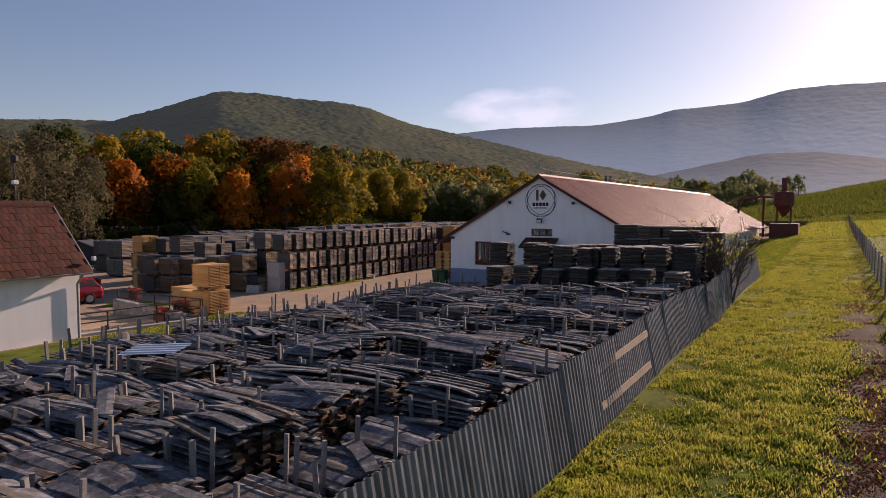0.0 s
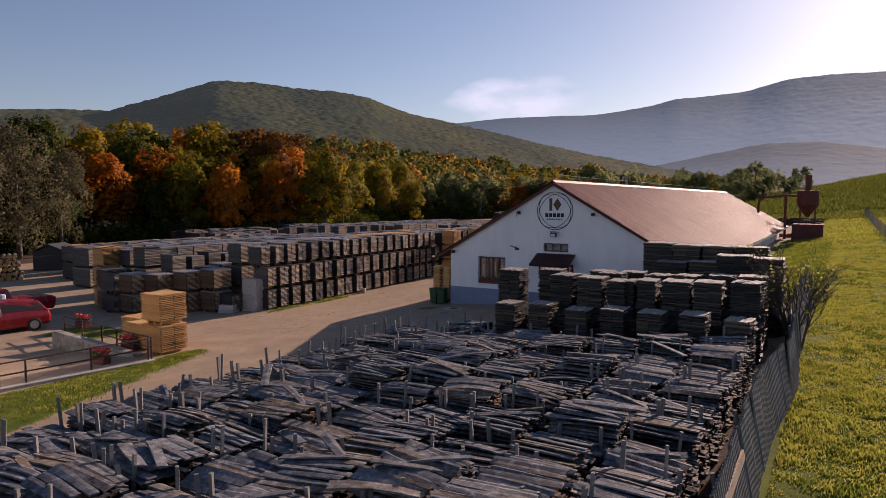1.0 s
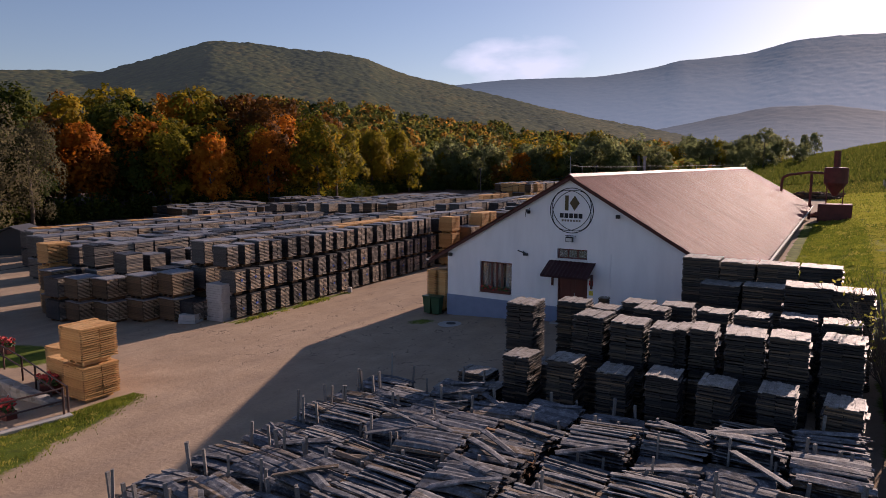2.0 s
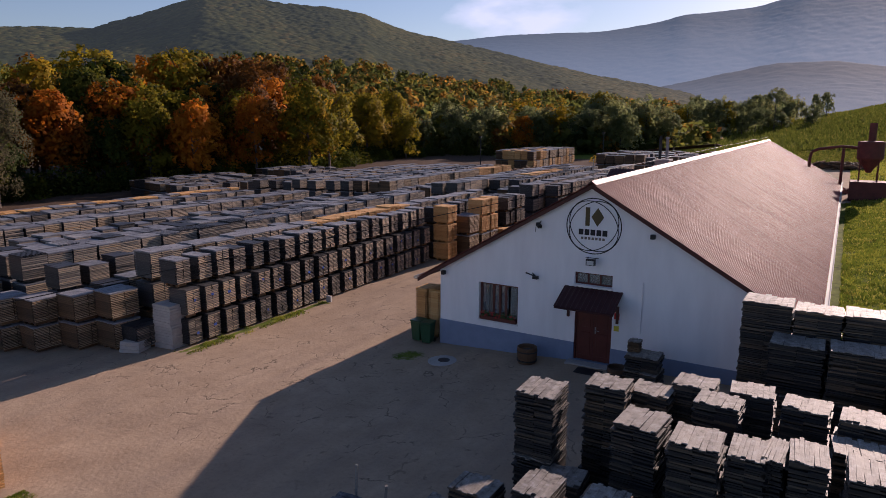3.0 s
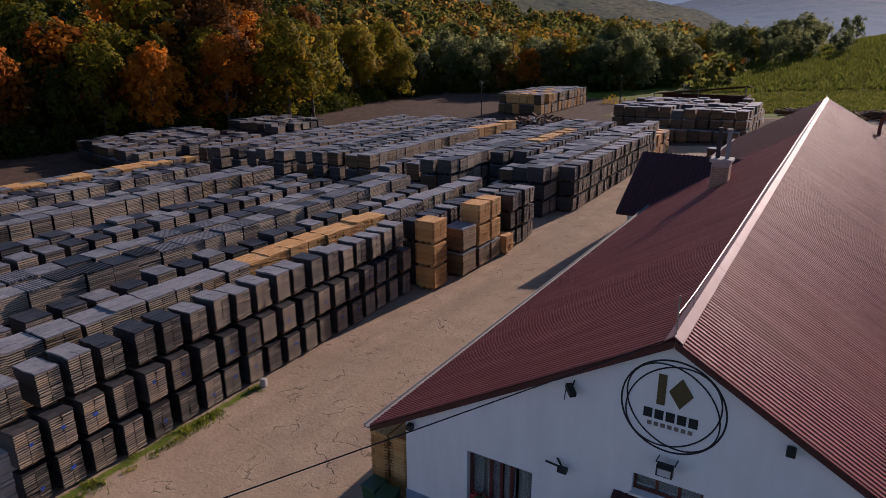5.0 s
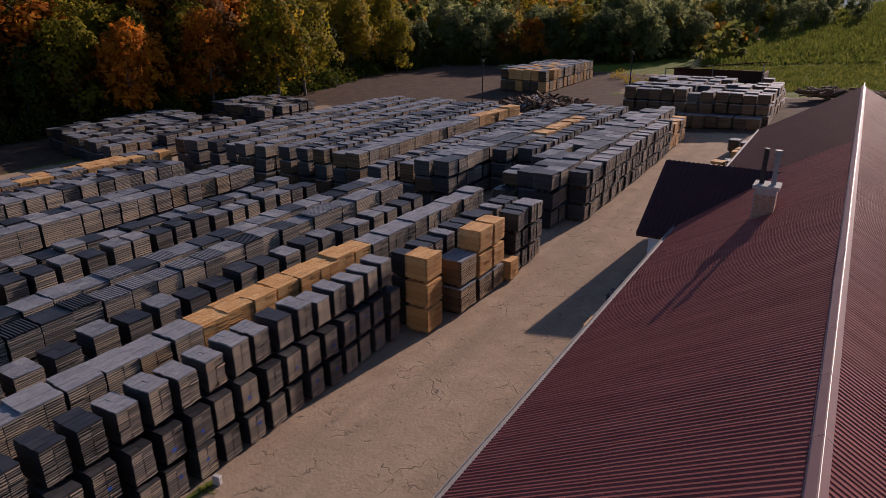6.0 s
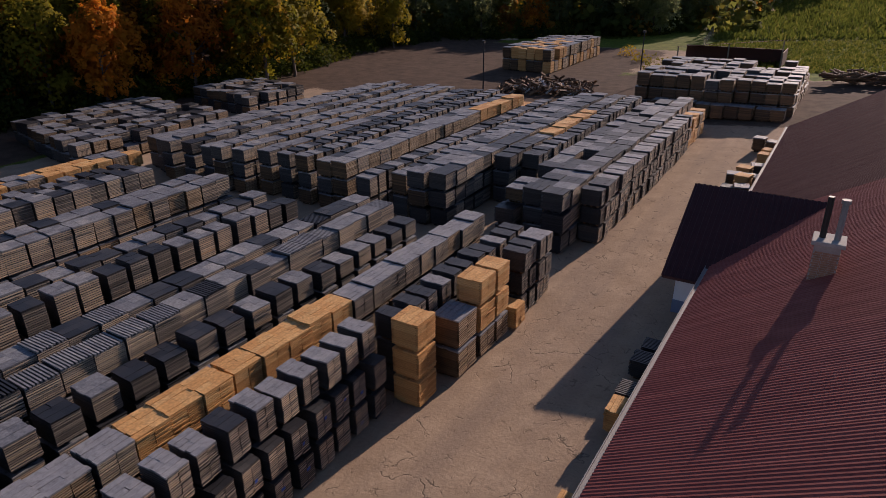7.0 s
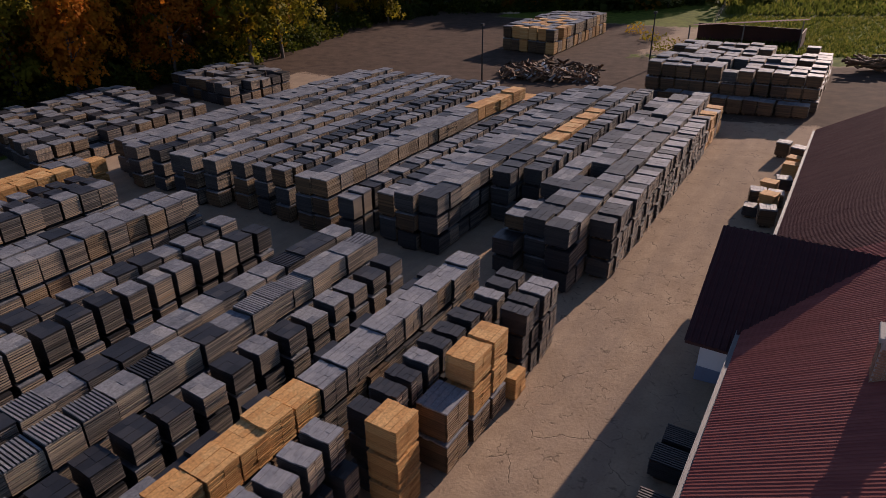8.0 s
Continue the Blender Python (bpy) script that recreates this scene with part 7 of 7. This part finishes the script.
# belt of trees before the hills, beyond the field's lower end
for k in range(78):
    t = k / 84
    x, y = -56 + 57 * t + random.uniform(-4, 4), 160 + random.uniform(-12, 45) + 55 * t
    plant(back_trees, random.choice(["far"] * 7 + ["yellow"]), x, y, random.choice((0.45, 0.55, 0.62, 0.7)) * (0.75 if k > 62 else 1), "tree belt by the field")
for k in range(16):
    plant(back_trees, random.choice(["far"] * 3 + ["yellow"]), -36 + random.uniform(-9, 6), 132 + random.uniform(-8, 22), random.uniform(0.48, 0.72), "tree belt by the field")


# scrub along the foot of the wood
def scrub(name, label, spots, mat_, size, seed, category="bushes"):
    rng = random.Random(seed)
    g = geo()
    v, f = g
    tone = []
    for x, y, r, h in spots:
        z = gz(x, y)
        t = rng.random()
        for _ in range(int(110 * r)):
            a, q = rng.uniform(0, 6.28), math.sqrt(rng.random()) * r
            o = Vector((x + q * math.cos(a), y + q * math.sin(a), z + h * rng.random() * math.sqrt(max(0.05, 1 - (q / r) ** 2))))
            m = Euler((rng.uniform(-1.2, 1.2), rng.uniform(-1.2, 1.2), rng.uniform(0, 6.3))).to_matrix()
            s = size * rng.uniform(0.6, 1.3)
            i = len(v)
            for c, d in ((-0.5, -0.1), (0.1, -0.45), (0.6, 0.05), (0.0, 0.5)):
                v.append(tuple(o + m @ Vector((c * s, d * s, 0))))
            f.append((i, i + 1, i + 2, i + 3))
            tone.extend([t] * 4)
    tagged(new(name, mesh_of(name, g, mat_, tone=tone)), label, category, kind="stuff")


rng = random.Random(71)
spots = []
for (xa, ya), (xb, yb) in zip(EDGE, EDGE[1:]):
    for k in range(28):
        t = rng.random()
        spots.append((xa + (xb - xa) * t + rng.uniform(0, 4), ya + (yb - ya) * t + rng.uniform(-2, 2), rng.uniform(1.0, 2.4), rng.uniform(1.4, 3.8)))
scrub("scrub", "dark scrub along the foot of the wood", spots, M_LEAF["green"], 0.34, 72)
scrub("green_bushes", "yellow-green bushes beyond the yard", [(-25.5, 88, 1.6, 2.2), (-24, 90, 1.2, 1.6), (-29.5, 96, 1.4, 1.4), (-33, 101, 1.5, 1.6)], M_LEAF["yellow"], 0.25, 73)


def shrub():
    """A leafless shrub with a few last leaves, at the end of the sheet fence."""
    s = thing("shrub", "tall nearly leafless shrub growing through the fence end", "shrub", at=(10.35, -7.2, gz(10.35, -7.2)))
    rng = random.Random(81)
    g = geo()
    tips = []
    def grow(p, d, length, r, depth):
        q = p + d * length
        tube(g, p, q, r, r * 0.65, n=5 if depth < 2 else 3, caps=False)
        if depth == 4:
            tips.append(q)
            return
        for _ in range(3):
            e = (d + Vector((rng.gauss(0, 0.33), rng.gauss(0, 0.33), rng.uniform(-0.1, 0.3)))).normalized()
            grow(q, e, length * rng.uniform(0.55, 0.85), r * 0.62, depth + 1)
    for _ in range(15):
        a = rng.uniform(0, 6.28)
        grow(Vector((rng.uniform(-0.25, 0.25), rng.uniform(-0.25, 0.25), -0.1)), Vector((math.cos(a) * 0.3, math.sin(a) * 0.3, 1)).normalized(), rng.uniform(0.7, 1.15), 0.03, 0)
    tagged(part("branches", g, M_TRUNK, s), kind="stuff")
    g = geo()
    tone = []
    for p in tips:
        if rng.random() < 0.05:
            for _ in range(3):
                o = p + Vector((rng.gauss(0, 0.1), rng.gauss(0, 0.1), rng.gauss(0, 0.08)))
                m = Euler((rng.uniform(-1, 1), rng.uniform(-1, 1), rng.uniform(0, 6))).to_matrix()
                i = len(g[0])
                for c, d in ((-0.06, 0), (0, -0.035), (0.07, 0), (0, 0.035)):
                    g[0].append(tuple(o + m @ Vector((c, d, 0))))
                g[1].append((i, i + 1, i + 2, i + 3))
    part("leaves", g, M_BLADE, s, "few yellow-green leaves")


shrub()


# ---- grass, weeds and the crop ----
def blades(name, label, count, region, mat_, size, seed, width=0.012):
    rng = np.random.default_rng(seed)
    pts = region(rng, count)
    z = ground_z(pts[:, 0], pts[:, 1])
    n = len(pts)
    a = rng.uniform(0, 6.28, n)
    patch = lattice(pts[:, 0], pts[:, 1], 0.8, 7)
    h = size * rng.uniform(0.5, 1.3, n) * np.clip(0.95 + 0.45 * patch + 0.55 * lattice(pts[:, 0], pts[:, 1], 0.3, 14), 0.25, 2.2)
    lean = rng.normal(0, 0.4, (n, 2)) * h[:, None]
    w = width * rng.uniform(0.7, 1.6, n)
    v = np.empty((n, 3, 3))
    v[:, 0] = np.stack((pts[:, 0] - w * np.cos(a), pts[:, 1] - w * np.sin(a), z - 0.01), 1)
    v[:, 1] = np.stack((pts[:, 0] + w * np.cos(a), pts[:, 1] + w * np.sin(a), z - 0.01), 1)
    v[:, 2] = np.stack((pts[:, 0] + lean[:, 0], pts[:, 1] + lean[:, 1], z + h), 1)
    f = np.arange(n * 3).reshape(n, 3)
    me = mesh_of(name, (v.reshape(-1, 3).tolist(), f.tolist()), mat_, tone=np.repeat(np.clip(0.5 + 0.32 * lattice(pts[:, 0], pts[:, 1], 0.3, 12) + 0.25 * lattice(pts[:, 0], pts[:, 1], 1.9, 13) + rng.normal(0, 0.12, n), 0.02, 0.98), 3))
    tagged(new(name, me), label, "grass", kind="stuff")


def meadow(rng, n):
    y = -26 + 66 * rng.random(n * 2) ** 1.5
    x = 10.6 + 5.0 * rng.random(n * 2)
    tuft = lattice(x, y, 0.22, 5)
    lane = x - 14.55 + 0.35 * np.sin(y * 0.9) * np.sin(y * 0.37 + 1) + 0.2 * np.sin(y * 2.3)
    keep = rng.random(n * 2) < (0.62 + 0.33 * tuft) * (0.82 + 0.18 * lattice(x, y, 0.8, 7)) * (1 - np.exp(-(lane / 0.85) ** 2) * (0.97 - 0.5 * step(y, -14, 14)))
    return np.stack((x[keep], y[keep]), 1)


def beyond(rng, n):
    return np.stack((15.2 + 6 * rng.random(n), -22 + 90 * rng.random(n) ** 1.3), 1)


def lawn(rng, n):
    y = -21 + 8 * rng.random(n)
    return np.stack((-8.6 + np.maximum(0.2, 3.4 - (y + 19.9) * 0.44 + rng.normal(0, 0.3, n)) * rng.random(n) ** 1.2, y), 1)


def road_edge(rng, n):
    x, y = -13.85 + rng.normal(0, 0.2, n), -4.8 + 8 * rng.random(n) ** 1.3
    keep = lattice(x, y, 0.45, 3) > -0.1
    return np.stack((x[keep], y[keep]), 1)


blades("meadow_grass", "short sunlit meadow grass beside the fence", 250000, meadow, M_BLADE, 0.065, 91, 0.02)
blades("field_grass", "grass beyond the wire fence", 14000, beyond, M_BLADE, 0.12, 92, 0.02)
blades("lawn_grass", "strip of mown grass by the railing", 14000, lawn, M_BLADE, 0.05, 93)
blades("roadside_weeds", "weeds along the foot of the stave stacks", 4200, road_edge, M_BLADE, 0.09, 94, 0.016)


def hall_side(rng, n):
    return np.stack((6.9 + 3.8 * rng.random(n), 2.5 + 42 * rng.random(n)), 1)


def field_edge(rng, n):
    return np.stack((-24 + 60 * rng.random(n), 89 + 32 * rng.random(n)), 1)


def far_meadow(rng, n):
    return np.stack((7.2 + 15 * rng.random(n), 38 + 80 * rng.random(n)), 1)


blades("distant_grass", "grass of the track beyond the hall", 60000, far_meadow, M_BLADE, 0.15, 99, 0.07)
blades("verge_grass", "grass along the hall's sunny side", 40000, hall_side, M_BLADE, 0.12, 97, 0.03)
blades("rough_grass", "rough grass between the yard and the field", 36000, field_edge, M_CROP, 0.3, 98, 0.1)


def crop_rows(rng, n):
    y = 122 + 180 * rng.random(n)
    x = np.round((-26 + 90 * rng.random(n)) / 2.2) * 2.2 + rng.normal(0, 0.7, n) - (y - 122) * 0.12
    keep = x > -25 - (y - 122) * 0.1
    return np.stack((x[keep], y[keep]), 1)


blades("crop", "yellow-green rows of the vineyard field", 120000, crop_rows, M_CROP, 0.7, 95, 0.2)


def litter(rng, n):
    y = -24 + 40 * rng.random(n) ** 1.4
    return np.stack((14.55 + rng.normal(0, 0.55, n), y), 1)


M_LITTER = foliage("fallen_leaves", [(0, (0.1, 0.045, 0.03)), (0.6, (0.2, 0.085, 0.05)), (1, (0.3, 0.17, 0.09))], 0.2)
blades("fallen_leaves", "brown fallen leaves on the field track", 16000, litter, M_LITTER, 0.025, 96, 0.03)
